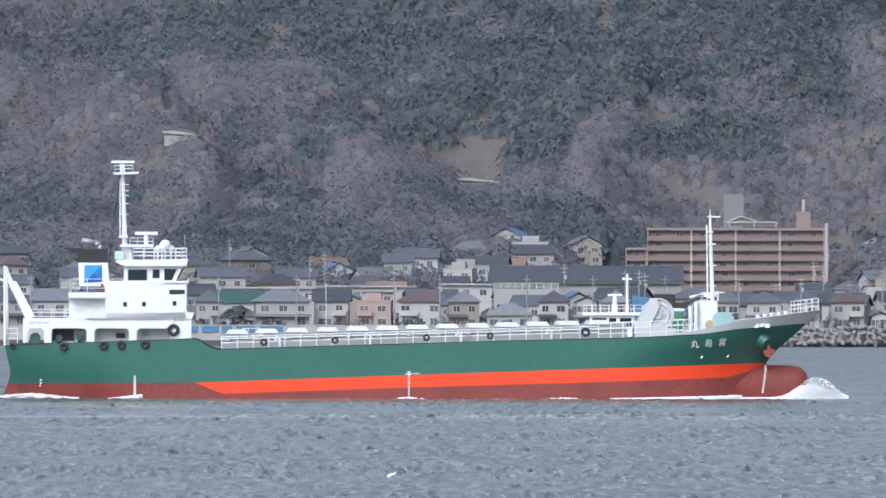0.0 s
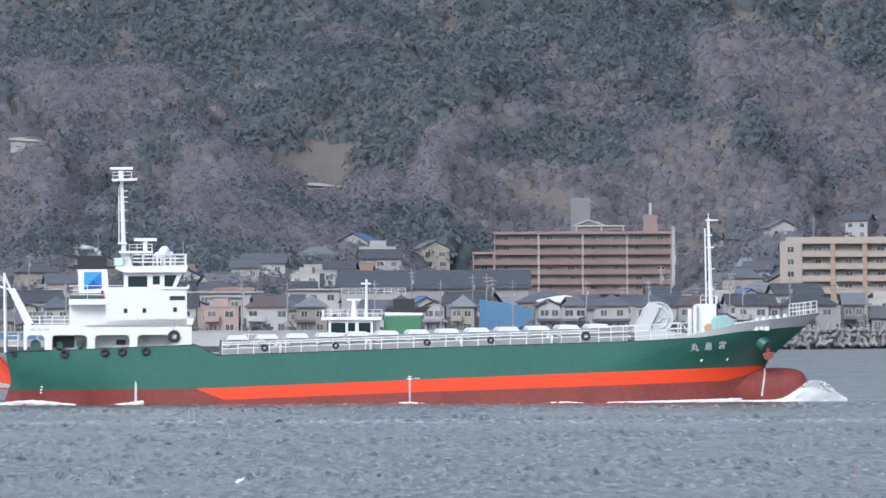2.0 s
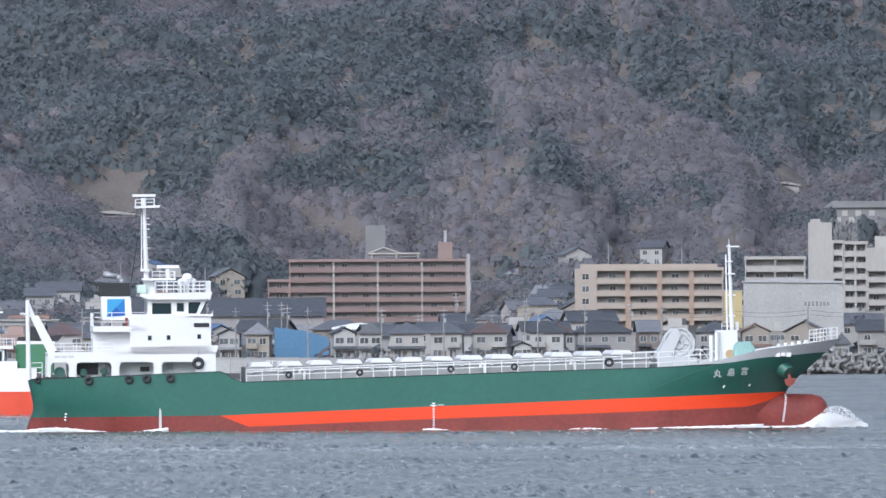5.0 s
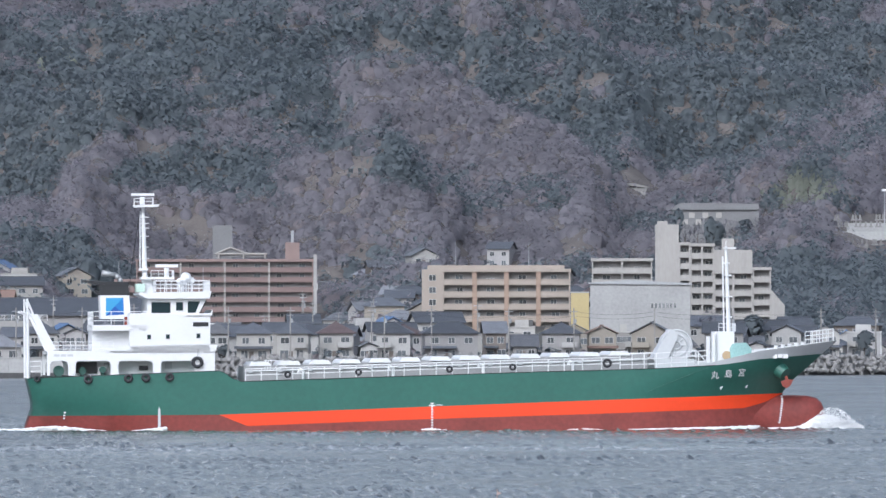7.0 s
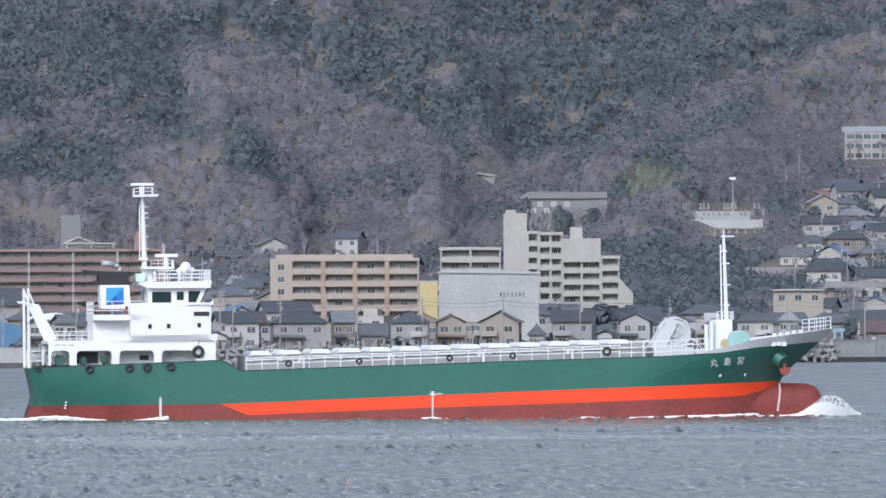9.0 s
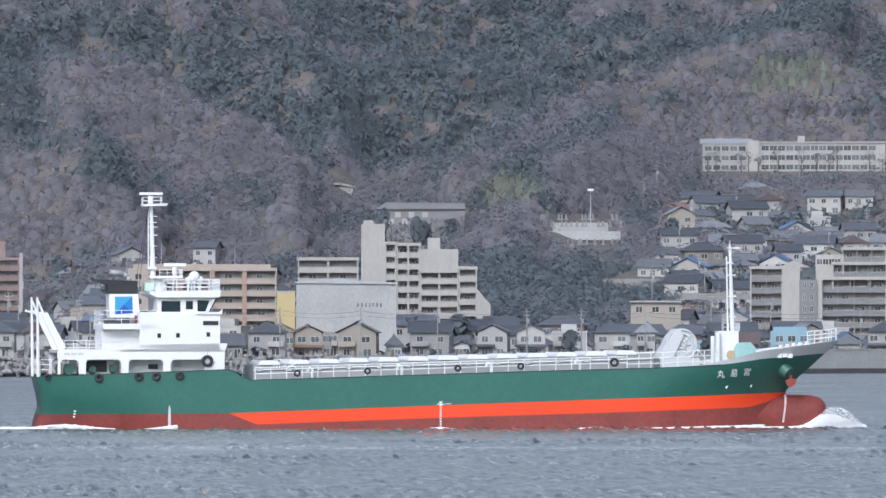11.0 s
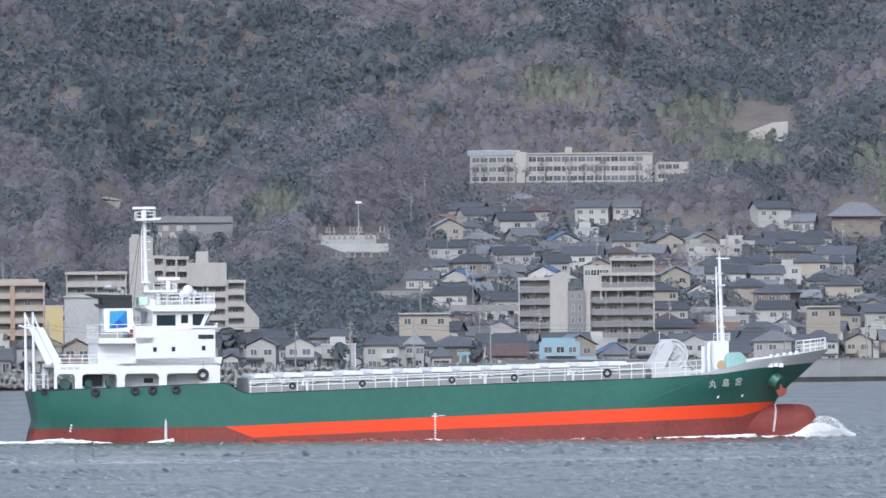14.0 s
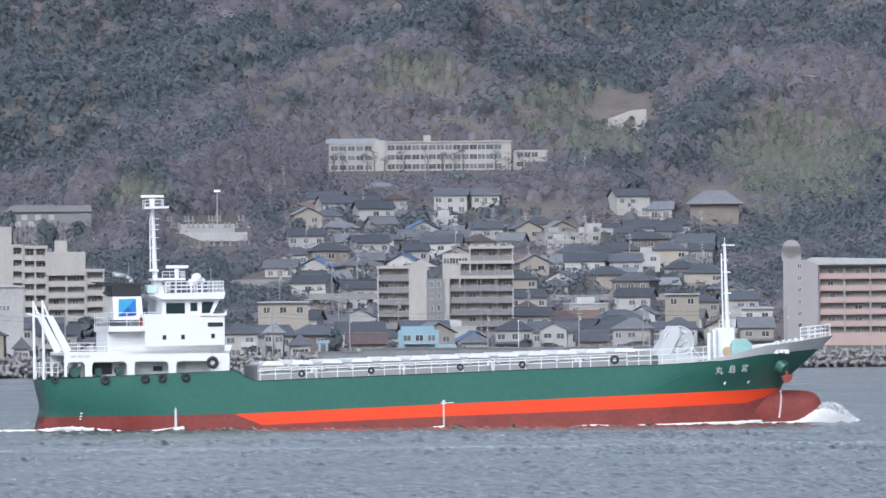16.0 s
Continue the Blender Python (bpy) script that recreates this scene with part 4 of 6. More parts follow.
def build_wake():
    wake = thing("bow_wave", "white foam of bow wave and wake along a moving hull", "foam", kind="stuff")

    def bow(a, b, c):
        x = 66.0 + 11.4 * a
        top = (1.6 * math.exp(-((x - 73.9) / 1.7) ** 2) + 0.9 * math.exp(-((x - 75.6) / 1.3) ** 2))  + 0.25
        return x, -1.9 * (1 - a) - 1.6 * b + 0.6, top * c ** 1.6 - 0.1, 0.06 if c < 0.7 else 0.035

    def mound(a, b, c):
        x = 68.5 + 7.6 * a
        return x, -1.9 * (1 - a) - 1.2 * b + 0.5, 1.3 * c * math.exp(-((x - 73.8) / 1.8) ** 2) - 0.12, 0.25

    def side(a, b, c):
        x = 55 + 12.5 * a
        return x, -half(x, 0) - 0.25 - 1.2 * b, 0.30 * c * (0.25 + a) - 0.06, 0.09

    def waist(a, b, c):
        x = 36 + 19 * a
        k = max(0, math.sin(x * 0.9) + math.sin(x * 0.37 + 1))
        return x, -6.1 - 0.7 * b, 0.12 * c * k - 0.10, 0.08

    def quarter(a, b, c):
        x = -3 + 10 * a
        return x, -half(max(x, 0), 0) - 0.3 - 1.6 * b, 0.45 * c * math.exp(-((x - 2.5) / 3) ** 2) - 0.06, 0.10

    def bar(a, b, c):
        x = 9.5 + 3.2 * a
        return x, -5.9 - 0.8 * b, 0.42 * c * a - 0.06, 0.08

    def astern(a, b, c):
        return -30 * a, (b - 0.5) * (9 + 6 * a), 0.10 * c - 0.04, 0.12

    for name, seed, n, fn in (("bow_spray", 1, 7000, bow), ("bow_water", 7, 1500, mound), ("side_foam", 2, 1500, side), ("waist_foam", 3, 700, waist), ("quarter_foam", 4, 1500, quarter), ("bar_foam", 5, 420, bar), ("stern_wake", 6, 1500, astern)):
        part(name, foam_mesh(name, seed, n, fn, 1.0), None, wake)
    return wake


WAKE = build_wake()


def build_second_ship():
    """A smaller vessel that passes the other way beyond the coaster; its bow points along +x of its own."""
    s = thing("small_tanker", "small vermilion-hulled vessel with white wheelhouse and green funnel", "ship")
    bm = bmesh.new()
    prev = {}
    for i in range(31):
        x = i / 30 * 50.0
        t = max(0, (x - 36) / 14)
        for side in (-1, 1):
            top = 1.0 + (1.6 * min(1, max(0, (x - 42) / 1.5)) if x > 42 else 0) + (1.8 if x > 48.2 else 0) + (1.6 if x < 12 else 0)
            q = []
            for k, z in enumerate((-1.5, 0, top * 0.6, top)):
                f = 4.2 * (1 - t ** (1.8 + 0.4 * k)) * (0.8 + 0.2 * min(1, x / 6))
                q.append(bm.verts.new((x + (k - 1) * 0.7 * t, side * f, z)))
            if side in prev:
                for a in range(3):
                    bm.faces.new((prev[side][a], q[a], q[a + 1], prev[side][a + 1]))
                if side == 1:
                    bm.faces.new((prev[-1 - 0][3] if False else prev[1][3], q[3], last[3], lastp[3]))
            if side == -1:
                lastp, last = prev.get(-1), q
            prev[side] = q
    part("hull", bm, M_RED2, s, "vermilion hull")
    box_part("deckhouse", (3.0, 13.0, -3.4, 3.4, 2.0, 5.2), M_WHITE, s)
    box_part("wheelhouse", (6.6, 11.6, -2.9, 2.9, 5.2, 7.4), M_WHITE, s, "white wheelhouse", bevel=0.06)
    box_part("wheelhouse_roof", (5.6, 12.4, -3.3, 3.3, 7.4, 7.75), M_WHITE, s)
    for a, b in ((6.9, 8.2), (8.6, 9.4), (9.7, 11.3)):
        box_part("window", (a, b, 2.88, 2.95, 6.0, 7.1), M_GLASS, s)
    railing(s, [(5.7, 3.2, 7.75), (12.3, 3.2, 7.75), (12.3, -3.2, 7.75), (5.7, -3.2, 7.75)], 0.8, 2, 0.9)
    railing(s, [(13, 4.1, 1.0), (41, 4.1, 1.0)], 1.0, 2, 1.5)
    railing(s, [(13, -4.1, 1.0), (41, -4.1, 1.0)], 1.0, 2, 1.5)
    bm = bmesh.new()
    bm_tube(bm, (7.4, 0, 7.7), (7.4, 0, 12.0), 0.2, 8, 0.12)
    bm_box(bm, 6.9, 8.0, -0.3, 0.3, 11.4, 11.6)
    part("mast", bm, M_WHITE, s)
    bm = bmesh.new()
    bm_tube(bm, (8.8, 0.5, 7.7), (8.8, 0.5, 9.6), 0.4, 8, 0.2)
    bm_box(bm, 8.0, 9.6, 0.35, 0.6, 9.6, 9.8)
    part("radar_scanner", bm, M_WHITE, s)
    box_part("funnel", (1.2, 5.4, -1.6, 1.6, 4.6, 7.9), M_FUNNEL, s, "green funnel with black top", bevel=0.15)
    bm = bmesh.new()
    bm_prism(bm, [(0.2, 8.9), (5.1, 8.7), (5.3, 8.3), (0.8, 8.2)], -1.65, 1.65)
    bm_box(bm, 2.0, 4.4, -0.5, 0.5, 8.7, 9.8)
    part("funnel_top", bm, M_BLACK, s)
    box_part("funnel_band", (1.0, 5.3, -1.62, 1.62, 7.9, 8.25), M_WHITE, s)
    box_part("deck_house_aft", (5.2, 6.8, -2.9, 2.9, 5.0, 6.0), M_WHITE, s)
    bm = bmesh.new()
    bm_box(bm, 14, 40, -2.6, 2.6, 0.6, 1.5)
    part("trunk_deck", bm, M_HATCH, s)
    part("wave_foam", foam_mesh("wave_foam", 9, 260, lambda a, b, c: (51.5 - 6 * a, 4.0 * a ** 0.7 + 1.2 * b, 0.9 * c * (1 - a) - 0.1, 0.25), 1.0), None, s, "white bow foam")
    return s


SHIP2 = build_second_ship()

# ---- shore ----


def ground_v(u, d):
    return float((land_z(u, d)[0] - EYE) * F / d)


def facing(u, z, d, turn=0.0, shift=0.0):
    """Pose of a thing whose -y side looks out to sea."""
    a = bearing(u)
    return Matrix.Translation((d * math.sin(a), d * math.cos(a), z)) @ Matrix.Rotation(-a + radians(turn), 4, "Z")


def build_seawall():
    wall = thing("sea_wall", "long weathered concrete sea wall along the shore", "sea wall", kind="structure")
    us = np.arange(-400, 4300, 120)
    for u0, u1 in zip(us[:-1], us[1:]):
        d0, d1 = float(shore(u0)), float(shore(u1))
        mid = (u0 + u1) / 2
        top = float(np.interp(mid, [0, 1200, 1300, 2600, 2700, 3400, 3500], [4.1, 4.1, 3.6, 3.8, 5.4, 5.2, 4.0]))
        a, b = at(u0, 0, d0), at(u1, 0, d1)
        ex = (b - a)
        ln = ex.length
        ob = box_part("wall_panel", (0.02, ln - 0.02, 0, 1.2, -1.0, top), M_CONC_L, wall)
        cap = box_part("wall_cap", (0.0, ln, -0.15, 1.35, top, top + 0.22), M_CONC_L, ob)
        foot = box_part("wall_foot", (0.0, ln, -2.5, 0.0, -1.0, 1.1), M_ROCK, ob, "dark wet footing")
        ob.matrix_basis = Matrix.Translation((a.x, a.y, 0)) @ Matrix.Rotation(math.atan2(ex.y, ex.x), 4, "Z")
    return wall


build_seawall()


def tetrapod():
    bm = bmesh.new()
    for k in range(4):
        v = (Vector((0, 0, 1)), Vector((0.943, 0, -0.333)), Vector((-0.471, 0.816, -0.333)), Vector((-0.471, -0.816, -0.333)))[k]
        bm_tube(bm, v * 0.05, v * 1.35, 0.55, 8, 0.36)
    return mesh_of("wave_breaker", bm, M_CONC)


def build_blocks():
    rr = random.Random(11)
    me = tetrapod()
    n = 0
    for u0, u1, step in ((1240, 2650, 16.5), (3440, 3720, 17)):
        u = u0
        while u < u1:
            for row in range(3):
                uu = u + rr.uniform(-3, 3) + 8 * (row % 2)
                d = float(shore(uu)) - 5.2 + row * 1.7
                ob = new("wave_breaker", me)
                ob.matrix_basis = facing(uu, (1.1, 2.4, 3.7)[row] + rr.uniform(-0.2, 0.2), d) @ Euler((rr.choice((0, 3.14)) + rr.uniform(-0.3, 0.3), rr.uniform(-0.3, 0.3), rr.uniform(0, 6.28))).to_matrix().to_4x4()
                tagged(ob, "grey concrete four-legged wave-breaking block at the shore", "concrete block", "breakwater blocks")
                n += 1
            u += step


build_blocks()

# ---- houses ----


def roof_bm(w, d, h, z, kind, over=0.6, thick=0.18):
    bm = bmesh.new()
    x0, x1, y0, y1 = -w / 2 - over, w / 2 + over, -d / 2 - over, d / 2 + over
    for lift in (0, thick):
        c = [bm.verts.new(p) for p in ((x0, y0, z + lift), (x1, y0, z + lift), (x1, y1, z + lift), (x0, y1, z + lift))]
        if kind == "gable_x":
            r = [bm.verts.new((x0, 0, z + h + lift)), bm.verts.new((x1, 0, z + h + lift))]
        elif kind == "gable_y":
            r = [bm.verts.new((0, y0, z + h + lift)), bm.verts.new((0, y1, z + h + lift))]
        elif w >= d:
            r = [bm.verts.new((x0 + d * 0.5, 0, z + h + lift)), bm.verts.new((x1 - d * 0.5, 0, z + h + lift))]
        else:
            r = [bm.verts.new((0, y0 + w * 0.5, z + h + lift)), bm.verts.new((0, y1 - w * 0.5, z + h + lift))]
        if kind == "gable_y" or (kind == "hip" and w < d):
            fs = [(c[1], c[2], r[1], r[0]), (c[3], c[0], r[0], r[1]), (c[0], c[1], r[0]), (c[2], c[3], r[1])]
        else:
            fs = [(c[0], c[1], r[1], r[0]), (c[2], c[3], r[0], r[1]), (c[1], c[2], r[1]), (c[3], c[0], r[0])]
        gable = kind != "hip"
        for i, f in enumerate(fs):
            if not (gable and i > 1):
                bm.faces.new(f if lift else f[::-1])
        if lift == 0:
            low, lowr = c, r
        else:
            for i in range(4):
                edge = (low[i], low[(i + 1) % 4], c[(i + 1) % 4], c[i])
                if gable and ((kind == "gable_x") == (i in (1, 3))):
                    k = {("gable_x", 1): 1, ("gable_x", 3): 0, ("gable_y", 0): 0, ("gable_y", 2): 1}[(kind, i)]
                    bm.faces.new((low[i], lowr[k], r[k], c[i]))
                    bm.faces.new((lowr[k], low[(i + 1) % 4], c[(i + 1) % 4], r[k]))
                else:
                    bm.faces.new(edge)
    # ridge
    a, b = r[0].co.copy(), r[1].co.copy()
    if (b - a).length > 0.5:
        bm_tube(bm, a, b, 0.18, 6)
    return bm


def wall_bm(w, d, z1, kind, h):
    bm = bmesh.new()
    bm_box(bm, -w / 2, w / 2, -d / 2, d / 2, -2.5, z1)
    if kind == "gable_x":
        for x in (-w / 2, w / 2 - 0.12):
            a = [bm.verts.new((x + t, y, z)) for t in (0, 0.12) for y, z in ((-d / 2, z1), (d / 2, z1), (0, z1 + h * d / (d + 1.2) - 0.02))]
            bm.faces.new(a[:3]), bm.faces.new(a[3:])
            for i in range(3):
                bm.faces.new((a[i], a[(i + 1) % 3], a[3 + (i + 1) % 3], a[3 + i]))
    elif kind == "gable_y":
        for y in (-d / 2, d / 2 - 0.12):
            a = [bm.verts.new((x, y + t, z)) for t in (0, 0.12) for x, z in ((-w / 2, z1), (w / 2, z1), (0, z1 + h * w / (w + 1.2) - 0.02))]
            bm.faces.new(a[:3]), bm.faces.new(a[3:])
            for i in range(3):
                bm.faces.new((a[i], a[(i + 1) % 3], a[3 + (i + 1) % 3], a[3 + i]))
    return bm


WIN = {}


def window(parent, x, y, z, w, h, turn=0.0):
    """A window with its pane in the wall plane at y, looking to -y."""
    key = (w, h)
    if key not in WIN:
        bm = bmesh.new()
        for b in ((-w / 2 - 0.08, w / 2 + 0.08, -0.1, 0.02, -0.08, 0), (-w / 2 - 0.08, w / 2 + 0.08, -0.1, 0.02, h, h + 0.08), (-w / 2 - 0.08, -w / 2, -0.1, 0.02, 0, h), (w / 2, w / 2 + 0.08, -0.1, 0.02, 0, h), (-0.04, 0.04, -0.07, 0.02, 0, h)):
            bm_box(bm, *b)
        fm = mesh_of("window", bm, M_FRAME)
        bm = bmesh.new()
        bm_box(bm, -w / 2, w / 2, -0.04, 0.0, 0, h)
        WIN[key] = fm, mesh_of("pane", bm, M_PANE)
    fr = part("window", WIN[key][0], None, parent)
    fr.matrix_basis = Matrix.Translation((x, y, z)) @ Matrix.Rotation(radians(turn), 4, "Z")
    part("pane", WIN[key][1], None, fr)
    return fr


TONES = {"wall": {}, "roof": {}}
NAME = {M_WALL_W: "white-walled", M_WALL_C: "cream-walled", M_WALL_G: "grey-walled", M_WALL_P: "pink-walled", M_WALL_B: "brown board-clad", M_ROOF_G: "grey tiled", M_ROOF_D: "dark tiled", M_ROOF_B: "brown tiled", M_ROOF_O: "terracotta tiled", M_ROOF_T: "teal metal", M_ROOF_BL: "blue sheet"}


def house(w, d, floors, kind, wall, roof, seed=0, detail=2, where="in a seaside town"):
    rr = random.Random(seed)
    fl = "two-storey" if floors == 2 else "single-storey"
    ob = thing("house", "%s %s house with %s roof %s" % (fl, NAME[wall], "flat" if kind == "flat" else NAME[roof], where), "house", group="town houses")
    z1 = 2.75 * floors + 0.25
    h = 0.0 if kind == "flat" else (d if kind != "gable_y" else w) * 0.29
    part("wall", wall_bm(w, d, z1, kind, h), wall, ob)
    if kind == "flat":
        bm = bmesh.new()
        bm_box(bm, -w / 2 - 0.15, w / 2 + 0.15, -d / 2 - 0.15, d / 2 + 0.15, z1, z1 + 0.35)
        bm_box(bm, -w / 4, w / 5, -d / 5, d / 4, z1 + 0.35, z1 + 1.9)
        part("roof", bm, wall, ob)
    else:
        part("roof", roof_bm(w, d, h, z1 - 0.05, kind), roof, ob)
    n = max(2, round(w / 3.4))
    for f in range(floors):
        for i in range(n):
            if rr.random() < 0.16 and n > 2:
                continue
            x = -w / 2 + w * (i + 0.5) / n + rr.uniform(-0.2, 0.2)
            tall = f == 0 and rr.random() < 0.4
            window(ob, x, -d / 2, 2.75 * f + (0.35 if tall else 0.95), rr.choice((1.3, 1.7)), 1.9 if tall else 1.2)
    if detail > 1:
        window(ob, w / 2, 0.5, 2.75 * (floors - 1) + 0.95, 1.3, 1.2, 90)
        if floors == 2 and rr.random() < 0.55 and kind != "flat":
            # skirt roof over the ground floor
            bm = bmesh.new()
            x0, x1 = -w / 2 - 0.5, (w / 2 + 0.5 if rr.random() < 0.5 else w * 0.1)
            a = [(-d / 2 - 1.3, 2.55), (-d / 2 - 1.3, 2.68), (-d / 2 + 0.02, 3.15), (-d / 2 + 0.02, 3.0)]
            p = [[bm.verts.new((x, y, z)) for y, z in a] for x in (x0, x1)]
            for i in range(4):
                bm.faces.new((p[0][i], p[0][(i + 1) % 4], p[1][(i + 1) % 4], p[1][i]))
            bm.faces.new(p[0]), bm.faces.new(p[1][::-1])
            part("skirt_roof", bm, roof, ob)
        elif floors == 2:
            bm = bmesh.new()
            x0 = -w / 2 + 0.3 if rr.random() < 0.5 else 0.2
            bm_box(bm, x0, x0 + w * 0.42, -d / 2 - 1.2, -d / 2 - 1.1, 2.9, 3.9)
            bm_box(bm, x0, x0 + w * 0.42, -d / 2 - 1.2, -d / 2, 2.75, 2.9)
            bm_box(bm, x0, x0 + 0.1, -d / 2 - 1.1, -d / 2, 2.9, 3.9)
            bm_box(bm, x0 + w * 0.42 - 0.1, x0 + w * 0.42, -d / 2 - 1.1, -d / 2, 2.9, 3.9)
            part("balcony", bm, wall, ob)
        box_part("door", (-w * 0.06 - 0.45, -w * 0.06 + 0.45, -d / 2 - 0.05, -d / 2 + 0.03, 0.05, 2.05), M_WALL_B, ob)
    return ob


# the row along the sea wall: bearings, storeys, roof form, wall, roof, set-back
ROW = [
    (-40, 50, 2, "hip", M_WALL_G, M_ROOF_D, 34), (55, 130, 2, "gable_x", M_WALL_W, M_ROOF_G, 40), (135, 225, 2, "hip", M_WALL_W, M_ROOF_D, 34), (235, 300, 1, "hip", M_WALL_B, M_ROOF_G, 28), (305, 340, 2, "gable_y", M_WALL_C, M_ROOF_G, 40),
    (343, 396, 2, "hip", M_WALL_G, M_ROOF_D, 30), (447, 550, 2, "hip", M_WALL_G, M_ROOF_G, 32), (553, 622, 2, "gable_x", M_WALL_W, M_ROOF_D, 38), (628, 698, 2, "flat", M_WALL_P, M_ROOF_G, 34), (702, 784, 2, "hip", M_WALL_W, M_ROOF_B, 36), (790, 852, 2, "hip", M_WALL_C, M_ROOF_G, 30),
    (858, 945, 1, "hip", M_WALL_W, M_ROOF_G, 28), (950, 1010, 2, "hip", M_WALL_W, M_ROOF_D, 36), (1018, 1062, 2, "gable_y", M_WALL_G, M_ROOF_G, 30), (1066, 1116, 2, "hip", M_WALL_C, M_ROOF_G, 28),
    (1216, 1262, 2, "gable_y", M_WALL_W, M_ROOF_D, 34), (1265, 1312, 2, "hip", M_WALL_W, M_ROOF_G, 30), (1318, 1386, 2, "hip", M_WALL_W, M_ROOF_D, 27), (1392, 1456, 2, "hip", M_WALL_W, M_ROOF_D, 29), (1464, 1532, 2, "hip", M_WALL_W, M_ROOF_B, 34), (1545, 1562, 1, "gable_y", M_WALL_W, M_ROOF_G, 26),
    (1568, 1636, 2, "hip", M_WALL_W, M_ROOF_D, 30), (1648, 1750, 2, "hip", M_WALL_G, M_ROOF_D, 30), (1756, 1800, 2, "gable_x", M_WALL_B, M_ROOF_G, 36), (1806, 1856, 1, "gable_x", M_WALL_G, M_ROOF_G, 28), (1860, 1934, 2, "hip", M_WALL_G, M_ROOF_D, 30), (1940, 1996, 2, "gable_y", M_WALL_C, M_ROOF_O, 30),
    (2000, 2014, 2, "flat", M_WALL_W, M_ROOF_G, 44), (2020, 2096, 2, "gable_y", M_WALL_C, M_ROOF_G, 30), (2104, 2138, 1, "hip", M_WALL_W, M_ROOF_D, 26), (2146, 2222, 2, "gable_x", M_WALL_G, M_ROOF_D, 36), (2228, 2262, 1, "gable_y", M_WALL_W, M_ROOF_D, 27), (2268, 2328, 2, "gable_y", M_WALL_W, M_ROOF_D, 34),
    (2334, 2392, 2, "gable_y", M_WALL_W, M_ROOF_D, 34), (2398, 2466, 2, "flat", M_WALL_W, M_ROOF_G, 36), (2472, 2542, 2, "hip", M_WALL_W, M_ROOF_D, 32), (2548, 2588, 2, "hip", M_WALL_W, M_ROOF_G, 36), (2592, 2634, 1, "hip", M_WALL_W, M_ROOF_D, 28), (2694, 2768, 1, "gable_x", M_WALL_B, M_ROOF_B, 30),
    (2896, 2950, 1, "hip", M_WALL_W, M_ROOF_G, 30), (2956, 3030, 2, "hip", M_WALL_G, M_ROOF_D, 34), (3036, 3090, 2, "gable_y", M_WALL_W, M_ROOF_G, 34), (3098, 3160, 1, "gable_x", M_WALL_B, M_ROOF_D, 30), (3166, 3240, 2, "hip", M_WALL_G, M_ROOF_G, 36), (3246, 3320, 2, "hip", M_WALL_W, M_ROOF_D, 34), (3326, 3380, 2, "gable_y", M_WALL_C, M_ROOF_G, 34), (3386, 3452, 2, "gable_x", M_WALL_C, M_ROOF_G, 34)]
taken = []
for i, (u0, u1, fl, kind, wm, rm, back) in enumerate(ROW):
    u = (u0 + u1) / 2
    d = float(shore(u)) + back
    w = (u1 - u0) * d / F - 1.0
    ob = house(max(w, 3.2), 8.2, fl, kind, wm, rm, 100 + i, 2, "facing the sea wall")
    ob.matrix_basis = facing(u, float(land_z(u, d)[0]) + 0.1, d, random.Random(i).uniform(-6, 6))

# ---- larger buildings ----


def block(name, label, u0, u1, v1, d, v0=None, turn=0.0):
    """An empty thing at the lower front left corner; returns it with its width and height."""
    w = (u1 - u0) * d / F
    z0 = float(land_z((u0 + u1) / 2, d)[0]) - 0.5 if v0 is None else EYE + d * v0 / F
    ob = thing(name, label, "building", facing(u0, z0, d, turn))
    taken.append((u0 - 12, u1 + 12, d - 16, d + 26))
    return ob, w, EYE + d * v1 / F - z0


def balcony_front(ob, x0, x1, z0, floors, fh, bays, body, parapet, pillar, depth=12.0, top=None, bands=(), pil_w=0.5):
    """Flats: a set-back front, a parapet for each floor and pillars between the bays."""
    zt = z0 + floors * fh
    # recess shade is in the wall's colour, whatever the body's cladding
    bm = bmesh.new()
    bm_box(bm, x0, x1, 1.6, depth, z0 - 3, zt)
    part("wall", bm, M_RECESS, ob, "wall behind the balconies with shade in its grey")
    bm = bmesh.new()
    bm_box(bm, x0 - 0.2, x1 + 0.2, -0.2, depth + 0.2, zt, zt + 0.75)
    part("roof", bm, body, ob)
    for x in (x0, x1 - 0.35):
        box_part("end_wall", (x, x + 0.35, -0.1, depth, z0 - 3, zt), body, ob)
    bm = bmesh.new()
    bm_box(bm, x0 + 0.35, x1 - 0.35, 0.0, 0.16, 0, 1.15)
    bm_box(bm, x0 + 0.35, x1 - 0.35, 0.0, 1.6, -0.2, 0.0)
    pm = mesh_of("balcony", bm, parapet)
    bm = bmesh.new()
    bm_box(bm, x0 + 0.35, x1 - 0.35, -0.04, 0.2, 1.15, 1.25)
    cap = mesh_of("balcony_cap", bm, body)
    for f in range(floors):
        b = part("balcony", pm, None, ob)
        b.location = (0, 0, z0 + f * fh)
        part("balcony_cap", cap, None, b)
    bw = (x1 - x0) / bays
    for i in range(1, bays):
        x = x0 + i * bw
        box_part("pillar", (x - pil_w / 2, x + pil_w / 2, -0.1, 1.6, z0 - 3, zt), pillar, ob)
    rr = random.Random(int(x0 * 7 + floors))
    for f in range(floors):
        for i in range(bays):
            k = max(1, int(bw / 4.5))
            for j in range(k):
                x = x0 + i * bw + bw * (j + 0.5) / k + rr.uniform(-0.3, 0.3)
                window(ob, x, 1.6, z0 + f * fh + 0.15, rr.choice((1.7, 1.3)), 2.0 if rr.random() < 0.7 else 1.2)


